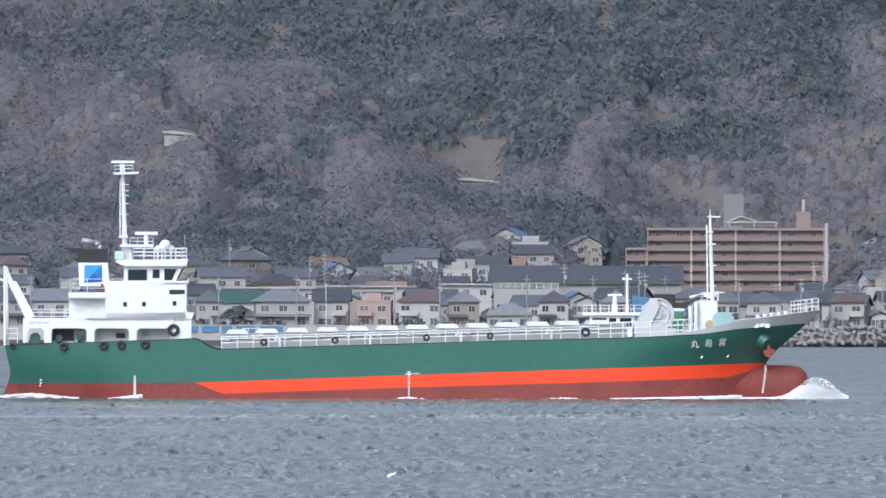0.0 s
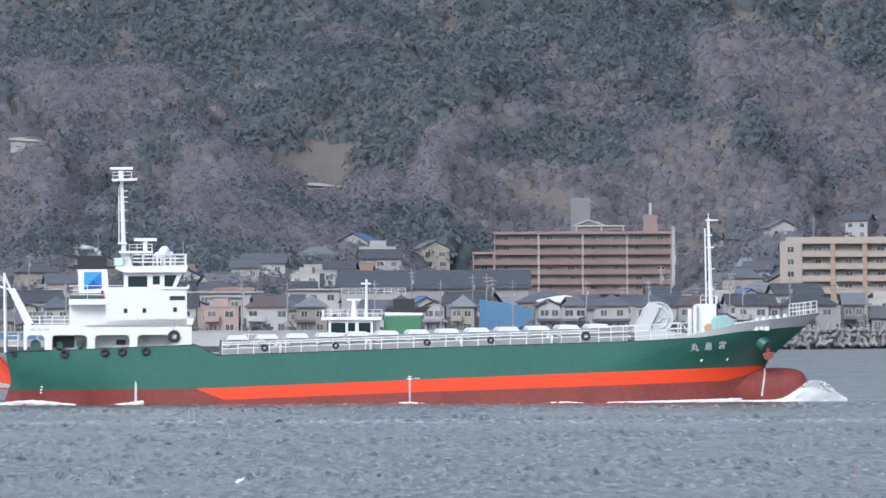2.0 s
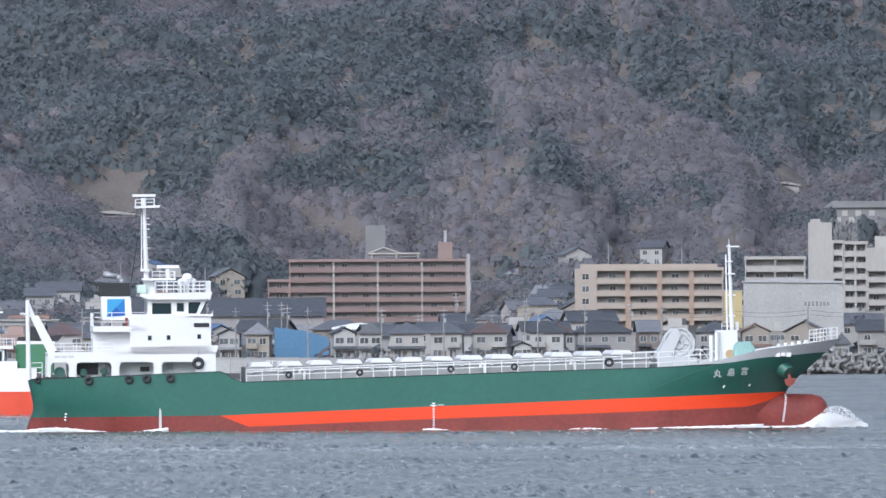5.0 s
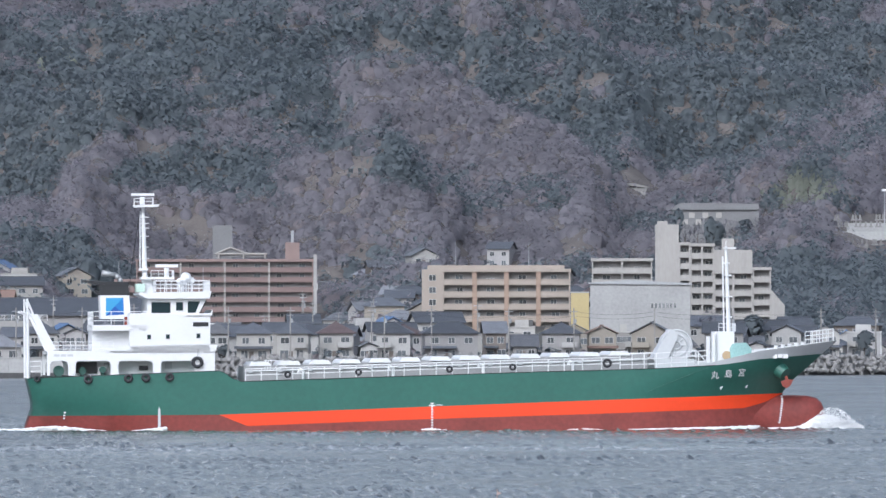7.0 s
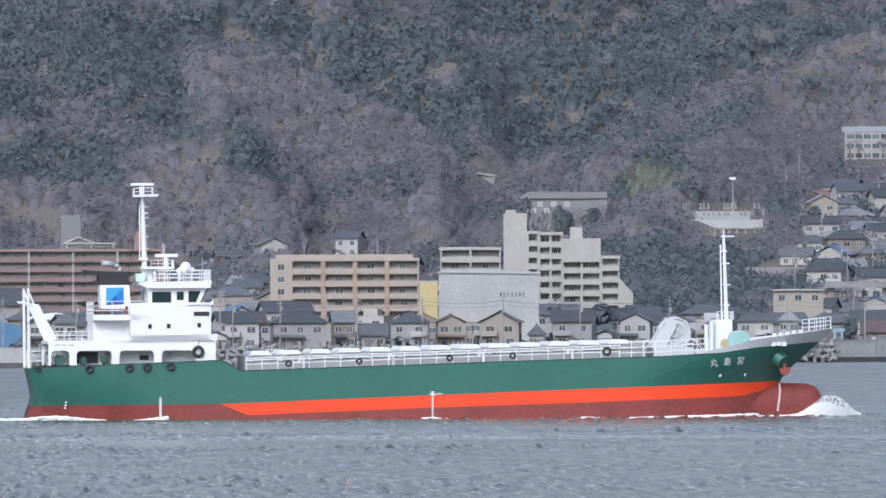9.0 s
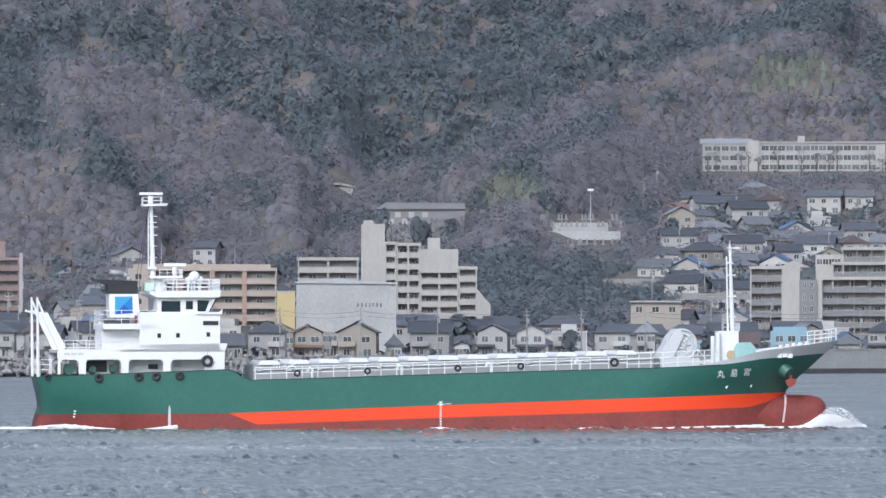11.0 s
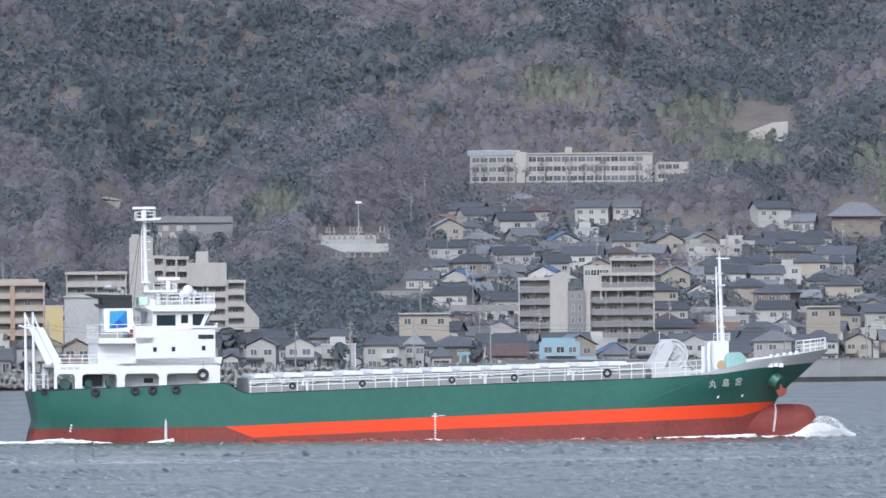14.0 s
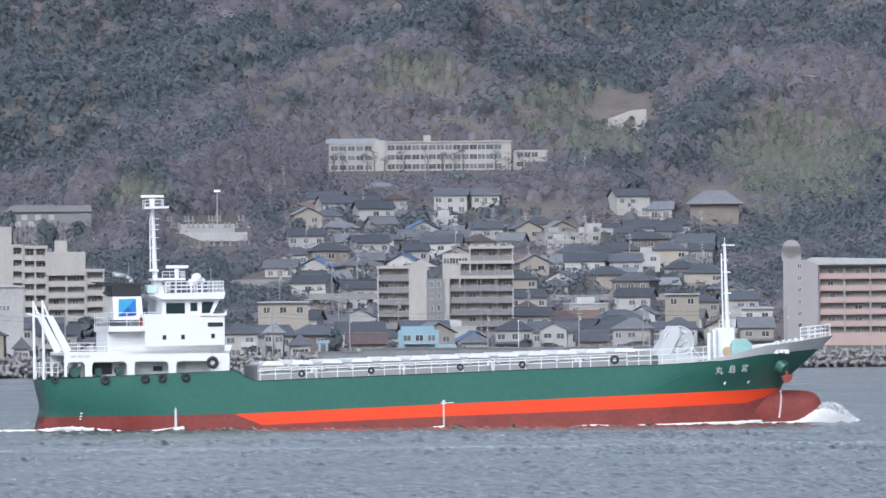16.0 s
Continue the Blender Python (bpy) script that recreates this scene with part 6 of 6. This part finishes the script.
def build_town():
    rr = random.Random(21)
    kinds = []
    walls = [M_WALL_W, M_WALL_W, M_WALL_W, M_WALL_C, M_WALL_G, M_WALL_W, M_WALL_B]
    roofs = [M_ROOF_G, M_ROOF_D, M_ROOF_G, M_ROOF_D, M_ROOF_G, M_ROOF_B, M_ROOF_G, M_ROOF_G, M_ROOF_D, M_ROOF_D]
    forms = ["hip", "gable_x", "gable_y", "hip", "gable_x"]
    for i in range(22):
        w, dd = rr.uniform(6.8, 11.0), rr.uniform(6.5, 8.5)
        kinds.append(("flat" if i in (7, 15) else forms[i % 5], w, dd, 2 if i % 2 else 1, walls[i % 7], {4: M_ROOF_O, 12: M_ROOF_BL}.get(i, roofs[i % 10]), i))
    first, made = {}, 0
    spots = TOWN_SPOTS
    for back0, back1, step, us, ue, gap in ((62, 440, 34, -100, 2000, 130), (60, 230, 34, 2150, 2560, 120), (64, 470, 30, 2600, 3440, 90), (470, 1150, 36, 2540, 3400, 80), (440, 820, 42, 1450, 1980, 116), (440, 620, 42, 560, 1080, 130)):
        back = back0
        while back < back1:
            u = us + rr.uniform(0, gap)
            while u < ue:
                d = float(shore(u)) + back + rr.uniform(-7, 7)
                gz = float(land_z(u, d)[0])
                gv = (gz - EYE) * F / d
                kind, w, dd, fl, wm, rm, i = rr.choice(kinds)
                hw = w * F / d / 2 + 4
                busy = any(a < u + hw and u - hw < b and c - 4 < d < e for a, b, c, e in taken)
                if gv < forest_v(u) + rr.uniform(-12, 12) and not busy and rr.random() < 0.84:
                    m = facing(u, gz - 0.9, d, rr.uniform(-22, 22))
                    if i not in first:
                        first[i] = house(w, dd, fl, kind, wm, rm, 500 + i, 1 if i % 2 else 2, "in the hillside town")
                        first[i].matrix_basis = m
                    else:
                        copy_thing(first[i], m)
                    made += 1
                    spots.append((m.translation.x, m.translation.y))
                u += gap * rr.uniform(0.82, 1.25) * 2150 / d
            back += step


build_town()


def build_poles():
    rr = random.Random(8)
    bm = bmesh.new()
    bm_tube(bm, (0, 0, -1), (0, 0, 11.5), 0.2, 8, 0.13)
    pole = mesh_of("pole", bm, M_WOODP)
    bm = bmesh.new()
    bm_box(bm, -0.9, 0.9, -0.06, 0.06, 10.6, 10.75)
    bm_box(bm, -0.7, 0.7, -0.06, 0.06, 9.7, 9.82)
    bm_tube(bm, (0.35, 0, 8.2), (0.35, 0, 9.1), 0.25, 8)
    arm = mesh_of("crossarm", bm, M_STEEL)
    tops = []
    spots = [(u + rr.uniform(-30, 30), 19.5) for u in range(-100, 3500, 128)] + [(rr.uniform(300, 1950), rr.uniform(90, 400)) for _ in range(26)] + [(rr.uniform(2560, 3350), rr.uniform(80, 800)) for _ in range(34)]
    for u, back in spots:
        d = float(shore(u)) + back
        if any(a < u < b and c - 2 < d < e for a, b, c, e in taken):
            continue
        ob = thing("utility_pole", "grey concrete utility pole with crossarms", "utility pole", facing(u, float(land_z(u, d)[0]), d, rr.uniform(-30, 30)), "utility poles")
        part("pole", pole, None, ob)
        part("crossarm", arm, None, ob)
        if back < 20:
            tops.append(ob.matrix_basis @ Vector((0, 0, 10.7)))
    for a, b in zip(tops[:-1], tops[1:]):
        for k in (0, -0.9):
            bm = bmesh.new()
            bm_path(bm, [a.lerp(b, i / 8) + Vector((0, 0, k - 0.7 * (1 - (2 * i / 8 - 1) ** 2))) for i in range(9)], 0.025, 4)
            ob = new("power_line", mesh_of("power_line", bm, M_BLACK))
            tagged(ob, "thin black sagging power line between poles", "cable", "power lines")


build_poles()

# ---- woods ----


def crown_template(seed, n, spread=1.0, tall=0.8, leaf=0.34, slim=1.0, low=0.0, radial=0.0):
    """An uneven crown of leaf sprays lying on a few lobes, about one metre in radius; low: how far the crown stops short of its underside; radial: how far the sprays point outwards, as bare twigs do."""
    r = np.random.RandomState(seed)
    lobes = r.normal(0, 0.34, (5, 3)) * np.array([spread, spread, tall]) + np.array([0, 0, 0.05])
    out = r.normal(0, 1, (n, 3)) + np.array([0, 0, 0.45])
    out[:, 2] = np.where(r.rand(n) < low, np.abs(out[:, 2]), out[:, 2])
    out /= np.linalg.norm(out, axis=1, keepdims=True)
    c = lobes[r.randint(0, 5, n)] + out * r.uniform(0.5, 0.72, (n, 1)) * np.array([spread, spread, tall])
    nrm = out + r.normal(0, 0.2, (n, 3)) + np.array([0, 0, 0.25])
    nrm /= np.linalg.norm(nrm, axis=1, keepdims=True)
    e1 = np.cross(nrm, np.cross(np.array([0, 0, 1.0]) + r.normal(0, 0.35, (n, 3)), nrm))
    e1 /= np.linalg.norm(e1, axis=1, keepdims=True)
    e2 = np.cross(nrm, e1)
    e1 = e1 * (1 - radial) - (out + np.array([0, 0, 0.6])) * radial
    k = leaf * r.uniform(0.6, 1.35, (n, 1))
    p = [c + e1 * k * -1.0, c + (e1 * 0.55 + e2 * 0.9 * slim) * k, c + (e1 * 0.7 - e2 * 0.8 * slim) * k]
    p[1], p[2] = p[2], p[1]
    q = np.stack(p, 1)
    flip = np.einsum("ij,ij->i", np.cross(q[:, 1] - q[:, 0], q[:, 2] - q[:, 0]), nrm) < 0
    q[flip] = q[flip][:, ::-1]
    return q.reshape(-1, 3)


def crown_mass(seed, spread, tall):
    """The dense inside of a crown: a lumpy dome, open below."""
    r = np.random.RandomState(seed)
    seg = 6
    rings = []
    for h, rad in ((-1.1, 0.48), (-0.1, 0.55), (0.32, 0.38)):
        a = (np.arange(seg) + r.uniform(-0.25, 0.25, seg)) * 2 * math.pi / seg
        k = rad * r.uniform(0.72, 1.22, seg)
        rings.append(np.stack([np.cos(a) * k * spread, np.sin(a) * k * spread, (h + r.uniform(-0.12, 0.12, seg)) * tall], 1))
    top = np.array([r.uniform(-0.15, 0.15), r.uniform(-0.15, 0.15), 0.54 * tall])
    tris = []
    for lo, hi in zip(rings[:-1], rings[1:]):
        for i in range(seg):
            j = (i + 1) % seg
            tris += [lo[i], lo[j], hi[j], lo[i], hi[j], hi[i]]
    for i in range(seg):
        tris += [rings[-1][i], rings[-1][(i + 1) % seg], top]
    return np.array(tris)


def forest_object(name, label, material, pos, size, templates, seed):
    r = np.random.RandomState(seed)
    vs, ns = [], []
    which = r.randint(0, len(templates), len(pos))
    rot = r.uniform(0, 2 * math.pi, len(pos))
    for k, t in enumerate(templates):
        m = which == k
        if not m.any():
            continue
        c, s = np.cos(rot[m])[:, None], np.sin(rot[m])[:, None]
        tx, ty = t[None, :, 0] * c - t[None, :, 1] * s, t[None, :, 0] * s + t[None, :, 1] * c
        tz = np.repeat(t[None, :, 2], m.sum(), 0)
        h = size[m][:, None]
        vs.append(np.stack([tx * h + pos[m][:, 0:1], ty * h + pos[m][:, 1:2], tz * h * 0.95 + pos[m][:, 2:3] + h * 0.12], 2).reshape(-1, 3))
        nn = np.stack([tx, ty, tz + 1.0], 2).reshape(-1, 3)
        nn /= np.maximum(np.linalg.norm(nn, axis=1, keepdims=True), 1e-4)
        tri = vs[-1].reshape(-1, 3, 3)
        g = np.cross(tri[:, 1] - tri[:, 0], tri[:, 2] - tri[:, 0])
        g = np.repeat(g / np.maximum(np.linalg.norm(g, axis=1, keepdims=True), 1e-6), 3, 0)
        nn = nn + g * 0.4
        ns.append(nn / np.maximum(np.linalg.norm(nn, axis=1, keepdims=True), 1e-4))
    v = np.concatenate(vs)
    me = raw_mesh(name, v, np.arange(len(v)).reshape(-1, 3), material, True)
    soft_normals(me, np.concatenate(ns))
    tagged(new(name, me), label, "woods", kind="stuff")


CLEAR = [(800, 258, 60, 30), (1230, 196, 60, 16), (850, 214, 48, 14), (2455, 186, 80, 34), (2840, 282, 215, 20), (3180, 372, 60, 24), (2535, 96, 60, 14), (3350, 225, 70, 40), (2170, 212, 80, 13), (2470, 140, 50, 14), (300, 175, 60, 10)]
GREEN = [(2080, 430, 130, 120), (540, 110, 110, 70), (1060, 118, 66, 60), (745, 190, 75, 40), (30, 170, 130, 110), (2420, 70, 150, 60), (2570, 70, 70, 45), (3560, 200, 200, 150), (2300, 60, 60, 60), (980, 250, 60, 40), (2370, 230, 90, 35), (600, 420, 260, 100), (1100, 430, 230, 90), (1600, 300, 140, 60), (3300, 400, 200, 60)]
BROWN = [(350, 380, 240, 60), (200, 240, 170, 50), (700, 240, 160, 40), (1150, 330, 190, 60), (1500, 240, 200, 70), (1800, 190, 170, 60), (2560, 300, 150, 60), (2900, 240, 240, 20), (1080, 200, 130, 40)]
BAMBOO = [(2830, 455, 120, 40), (3080, 390, 110, 50), (2330, 250, 70, 30), (3500, 300, 180, 110), (3150, 330, 90, 30)]


def spur_side(u, v):
    """Height over (+) or under (-) the nearest crest line."""
    side = np.full_like(v, 999.0)
    for bump, run, fall, crest in SPURS:
        cu, cv = np.array(crest, float).T
        q = np.where((u > cu[0]) & (u < cu[-1]), v - np.interp(u, cu, cv), 999.0)
        side = np.where(np.abs(q) < np.abs(side), q, side)
    return side


def build_woods():
    r = np.random.RandomState(17)
    n = 78000
    u = r.uniform(-330, 3960, n)
    back = r.uniform(40, 1500, n)
    d = shore(u) + back
    z = land_z(u, d)
    v = (z - EYE) * F / d
    rise = ((land_z(u, d + 8) - EYE) * F / (d + 8) - v) / 8
    keep = (v > forest_v(u) + r.normal(0, 7, n)) & (v < 650)
    keep &= r.rand(n) < np.clip(0.26 + rise * 0.38, 0.26, 0.95)
    # trees that stand among the houses
    sx_, sy_ = np.array(TOWN_SPOTS).T
    gx, gy = d * np.sin(bearing(u)), d * np.cos(bearing(u))
    inner = np.where((v < forest_v(u)) & (v > 20) & (back > 130) & (r.rand(n) < 0.30))[0]
    far = np.array([np.min((sx_ - gx[i]) ** 2 + (sy_ - gy[i]) ** 2) for i in inner]) > 8.5 ** 2
    keep[inner[far]] = True
    for a, b, c, e in CLEAR:
        keep &= ((u - a) / c) ** 2 + ((v - b) / e) ** 2 > r.uniform(0.7, 1.1, n)
    for a, b, c, e in taken:
        keep &= ~((u > a + 6) & (u < b - 6) & (d > c + 8) & (d < e))
    u, d, z, v = u[keep], d[keep], z[keep], v[keep]
    n = len(u)
    x, y = d * np.sin(bearing(u)), d * np.cos(bearing(u))
    score = 0.9 * waves2(x, y, 31, 16, 60, 260) + 0.5 * waves2(x, y, 32, 16, 15, 50) + r.normal(0, 0.6, n)
    for group, gain in ((GREEN, 1.7), (BROWN, -1.7)):
        for a, b, c, e in group:
            score += gain * np.exp(-((u - a) / c) ** 2 - ((v - b) / e) ** 2)
    score += np.clip((v - 330) / 260, 0, 0.5)
    # leafless woods on the spurs, evergreens in the folds behind them
    side = spur_side(u, v)
    score -= 1.3 * np.exp(-((side + 50) / 52) ** 2)
    score += 1.4 * np.exp(-((side - 55) / 50) ** 2)
    bam = np.zeros(n)
    for a, b, c, e in BAMBOO:
        bam = np.maximum(bam, np.exp(-((u - a) / c) ** 2 - ((v - b) / e) ** 2))
    kind = np.where(score > 0.45, 1, 0)
    kind = np.where(bam + r.normal(0, 0.15, n) > 0.55, 2, kind)
    kind = np.where((kind == 0) & (r.rand(n) < 0.06), 3, kind)
    pos = np.stack([x, y, z], 1)
    size = r.uniform(2.8, 5.2, n) * np.interp(v, [0, 150, 600], [0.9, 1.0, 1.2])
    both = lambda mass, sprays: np.concatenate([mass, sprays])
    bare = [both(crown_mass(140 + i, 1.1, 0.85), crown_template(40 + i, 46, 1.2, 1.0, 0.17, 0.5, 0.95, 0.2)) for i in range(10)]
    ever = [both(crown_mass(160 + i, 1.05, 0.95), crown_template(60 + i, 42, 1.15, 1.05, 0.175, 0.8, 0.95)) for i in range(10)]
    tall = [both(crown_mass(180 + i, 0.7, 1.3), crown_template(80 + i, 40, 0.85, 1.35, 0.14, 0.5, 0.9, 0.4)) for i in range(5)]
    forest_object("bare_woods", "leafless grey-brown winter woods covering the hillside, haze in their colour", M_BARE, pos[kind == 0], size[kind == 0], bare, 1)
    # a close stand of great evergreens above the town
    stand, span = [], []
    for su, sv, lift, rad in ((1036, 64, 2.5, 5.5), (1078, 64, 3.5, 6.5), (1060, 66, 8.0, 5.5), (1108, 66, 2.0, 5.0), (1012, 66, 1.0, 4.5), (1092, 66, 7.0, 4.5)):
        sd = ground_d(su, sv)
        stand.append((sd * math.sin(bearing(su)), sd * math.cos(bearing(su)), float(land_z(su, sd)[0]) + lift))
        span.append(rad)
    epos, esize = np.concatenate([pos[kind == 1], np.array(stand)]), np.concatenate([size[kind == 1], np.array(span)])
    forest_object("evergreen_woods", "dark evergreen trees mixed into the hillside woods, haze in their colour", M_EVER, epos, esize, ever, 2)
    forest_object("bamboo_grove", "yellow-green bamboo groves on the hillside, haze in their colour", M_BAMB, pos[kind == 2], size[kind == 2], tall, 3)
    forest_object("russet_woods", "russet-leaved trees scattered over the hillside, haze in their colour", M_RUSTY, pos[kind == 3], size[kind == 3], bare, 4)


build_woods()


def tree(u, back, height, radius, material, label, shape=0.9, seed=0, name="tree"):
    """A garden tree with trunk, limbs and a crown of clumps."""
    d = float(shore(u)) + back
    ob = thing(name, label, "tree", facing(u, float(land_z(u, d)[0]), d))
    bm = bmesh.new()
    bm_tube(bm, (0, 0, -0.5), (0.1, 0, height * 0.7), 0.22, 8, 0.08)
    rr = random.Random(seed)
    for k in range(5):
        a = rr.uniform(0, 6.28)
        bm_tube(bm, (0.05, 0, height * (0.3 + 0.07 * k)), (radius * 0.7 * math.cos(a), radius * 0.7 * math.sin(a), height * (0.5 + 0.08 * k)), 0.08, 6, 0.03)
    part("trunk", bm, M_TRUNK, ob)
    t = crown_template(200 + seed, 260, 0.85, shape, 0.16, 0.22, 0.0, 0.6) if material is M_BARE else crown_template(200 + seed, 420, 0.85, shape, 0.18)
    v = t * np.array([radius, radius, height * 0.42]) + np.array([0, 0, height * 0.6])
    me = raw_mesh("crown", v, np.arange(len(v)).reshape(-1, 3), material, True)
    nn = t + np.array([0, -0.5, 0.8])
    soft_normals(me, nn / np.maximum(np.linalg.norm(nn, axis=1, keepdims=True), 1e-4))
    part("crown", me, None, ob)


for i, (u, back, hh, rad, mt, lb) in enumerate(((420, 24, 4.6, 3.0, M_EVER, "rounded dark evergreen garden tree"), (2432, 20, 6.5, 2.2, M_EVER, "dense upright dark green cypress by the sea wall"), (930, 150, 9, 3.2, M_EVER, "dark evergreen tree between houses"), (750, 180, 7, 2.6, M_EVER, "dark evergreen tree between houses"), (730, 22, 2.6, 2.0, M_BARE, "leafless shrub by a garden wall"), (2160, 130, 9, 4.5, M_BARE, "leafless tree beside the white flats"), (2240, 120, 9, 4.0, M_EVER, "dark tree beside the white flats"), (2680, 26, 6, 2.2, M_EVER, "dark pine by the sea wall"), (3010, 24, 4.5, 2.6, M_EVER, "dark garden tree by the sea wall"), (1300, 22, 3.5, 1.8, M_EVER, "garden shrub beside white houses"), (2190, 22, 2.5, 1.8, M_EVER, "low garden shrub by the sea wall"), (2360, 22, 2.6, 1.6, M_EVER, "low garden shrub by the sea wall"), (2700, 300, 8, 3.6, M_BARE, "leafless tree between hillside houses"), (2880, 420, 8, 3.6, M_EVER, "dark tree between hillside houses"), (3120, 330, 9, 4.0, M_BARE, "leafless tree between hillside houses"), (3000, 600, 8, 4.0, M_BARE, "leafless tree between hillside houses"), (2620, 560, 8, 3.6, M_EVER, "dark tree between hillside houses"), (3210, 700, 8, 3.8, M_EVER, "dark tree between hillside houses"))):
    tree(u, back, hh, rad, mt, lb, 0.9, i)


# trees in front of the checkered building
for i, u in enumerate((2096, 2116, 2138, 2160, 2182, 2204, 2226, 2246)):
    d = 2478.0 + 4 * (i % 3)
    base = (float(land_z(u, d)[0]) - EYE) * F / d
    tall = max(5.0, (203 + 5 * (i % 2) - base) * d / F)
    tree(u, d - float(shore(u)), tall, 3.4, M_BARE if i % 3 else M_EVER, "leafless tree below a hillside building" if i % 3 else "dark evergreen tree below a hillside building", 0.9, 60 + i)


# leafless trees before the school, bamboo before the great retaining wall
for i, u in enumerate((2676, 2692, 2735, 2748, 2765, 2800, 2842, 2868, 2890, 2905, 2962, 2985, 3010)):
    d = 2940.0 - 4 * (i % 3)
    tree(u, d - float(shore(u)), 6.5 + 2.2 * ((i * 7) % 4) / 3, 2.4 + 0.5 * (i % 3), M_BARE, "leafless tree before a hillside school", 0.9, 80 + i)
for i, u in enumerate((3124, 3150, 3200, 3236)):
    d = 3062.0 - 3 * (i % 3)
    tree(u, d - float(shore(u)), 5.0 + 1.2 * (i % 3), 2.4, M_BAMB if i % 3 else M_EVER, "bamboo clump before a retaining wall" if i % 3 else "dark evergreen tree before a retaining wall", 0.9, 100 + i)


def build_shrubs():
    """Hedges and scrub between the houses."""
    r = np.random.RandomState(23)
    n = 6500
    u = r.uniform(-250, 3460, n)
    back = r.uniform(18, 1000, n)
    d = shore(u) + back
    z = land_z(u, d)
    v = (z - EYE) * F / d
    keep = v < forest_v(u)
    for a, b, c, e in taken:
        keep &= ~((u > a + 6) & (u < b - 6) & (d > c + 4) & (d < e))
    x, y = d * np.sin(bearing(u)), d * np.cos(bearing(u))
    pos, size = np.stack([x, y, z], 1)[keep], r.uniform(0.9, 2.8, n)[keep]
    half_n = len(pos) // 2
    tm = [crown_template(90 + i, 36, 0.9, 0.8, 0.3) for i in range(4)]
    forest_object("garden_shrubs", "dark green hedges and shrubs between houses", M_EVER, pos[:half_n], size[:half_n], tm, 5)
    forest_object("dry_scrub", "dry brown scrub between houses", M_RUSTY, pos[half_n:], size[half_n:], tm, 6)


build_shrubs()

# ---- along the wall ----
for u0, u1 in ((232, 262), (268, 300), (306, 334), (338, 351), (357, 387), (393, 411), (418, 452), (460, 503)):
    dd = float(shore(u0)) - 0.25
    ob = thing("sheet_panel", "blue sheeting panel fixed to the sea wall", "sheeting", facing(u0, 2.75, dd), "blue sheets on the wall")
    ww = (u1 - u0) * dd / F
    bm = bmesh.new()
    bm_box(bm, 0, ww, -0.12, 0.06, 0, 1.25)
    part("sheet", bm, M_BLUESHEET, ob)
for u0, top in ((577, 9.5), (2462, 6.5), (3000, 8.5)):
    dd = float(shore(u0)) + 4
    ob = thing("flagpole", "slim white flagpole behind the sea wall", "pole", facing(u0, float(land_z(u0, dd)[0]), dd))
    bm = bmesh.new()
    bm_tube(bm, (0, 0, -1), (0, 0, top), 0.11, 8, 0.06)
    part("pole", bm, M_WHITE, ob)
    bm = bmesh.new()
    bmesh.ops.create_uvsphere(bm, u_segments=10, v_segments=6, radius=0.2, matrix=Matrix.Translation((0, 0, top)))
    part("finial", bm, M_WHITE, ob)

# ---- on the water ----
d = 419.0
p = at(693, 0, d)
ob = thing("float", "small white float bobbing on the water", "float", Matrix.Translation((p.x, p.y, 0.05)))
bm = bmesh.new()
bmesh.ops.create_uvsphere(bm, u_segments=16, v_segments=10, radius=1)
bmesh.ops.transform(bm, matrix=Matrix.Rotation(radians(-20), 4, "Y") @ Matrix.Diagonal((0.24, 0.16, 0.17, 1)), verts=bm.verts[:])
part("body", bm, M_WHITE, ob, smooth=True)
bm = bmesh.new()
bm_tube(bm, (0.12, 0, 0.1), (0.22, 0, 0.24), 0.06, 8, 0.04)
part("neck", bm, M_WHITE, ob)
for u, d, top, flag in ((1905, 362, 1.0, True), (1783, 362, 1.95, False)):
    p = at(u, 0, d)
    ob = thing("marker_buoy", "fishing marker pole with a red flag" if flag else "thin fishing marker pole with faded pennant", "marker buoy", Matrix.Translation((p.x, p.y, 0)))
    bm = bmesh.new()
    bm_tube(bm, (0, 0, -0.6), (0, 0, top + 0.1), 0.02, 6)
    part("pole", bm, M_WALL_P, ob)
    bm = bmesh.new()
    bmesh.ops.create_uvsphere(bm, u_segments=12, v_segments=8, radius=0.18)
    part("float_ball", bm, M_RUST, ob, smooth=True)
    bm = bmesh.new()
    if flag:
        bm_prism(bm, [(0.02, top + 0.1), (0.62, top - 0.28), (0.02, top - 0.5)], -0.01, 0.01)
        part("flag", bm, M_FLAG, ob)
    else:
        bm_prism(bm, [(0.02, top), (0.2, top - 0.08), (0.02, top - 0.16)], -0.01, 0.01)
        part("flag", bm, M_WALL_P, ob)


def motions():
    """The coaster steams to the right, the smaller vessel passes beyond it to the left."""
    psi = radians(1.5)
    c, s = math.cos(psi), math.sin(psi)
    ox, oy = -24.78 - 15.27 * c - 6 * s, 769 - 15.27 * s + 6 * c
    rows = [(t, pose(ox + 6.96 * t * c, oy + 6.96 * t * s, 0, 0, 0, 1.5)) for t in (0, 4, 8, 12, 16)]
    walk(SHIP, rows)
    walk(WAKE, rows)
    rows = []
    for t in (0, 4, 8, 12, 16):
        p = at(1085 - 96 * t, 0, 950)
        rows.append((t, pose(p.x + 9, p.y, 0, 0, 0, 178)))
    walk(SHIP2, rows)


motions()
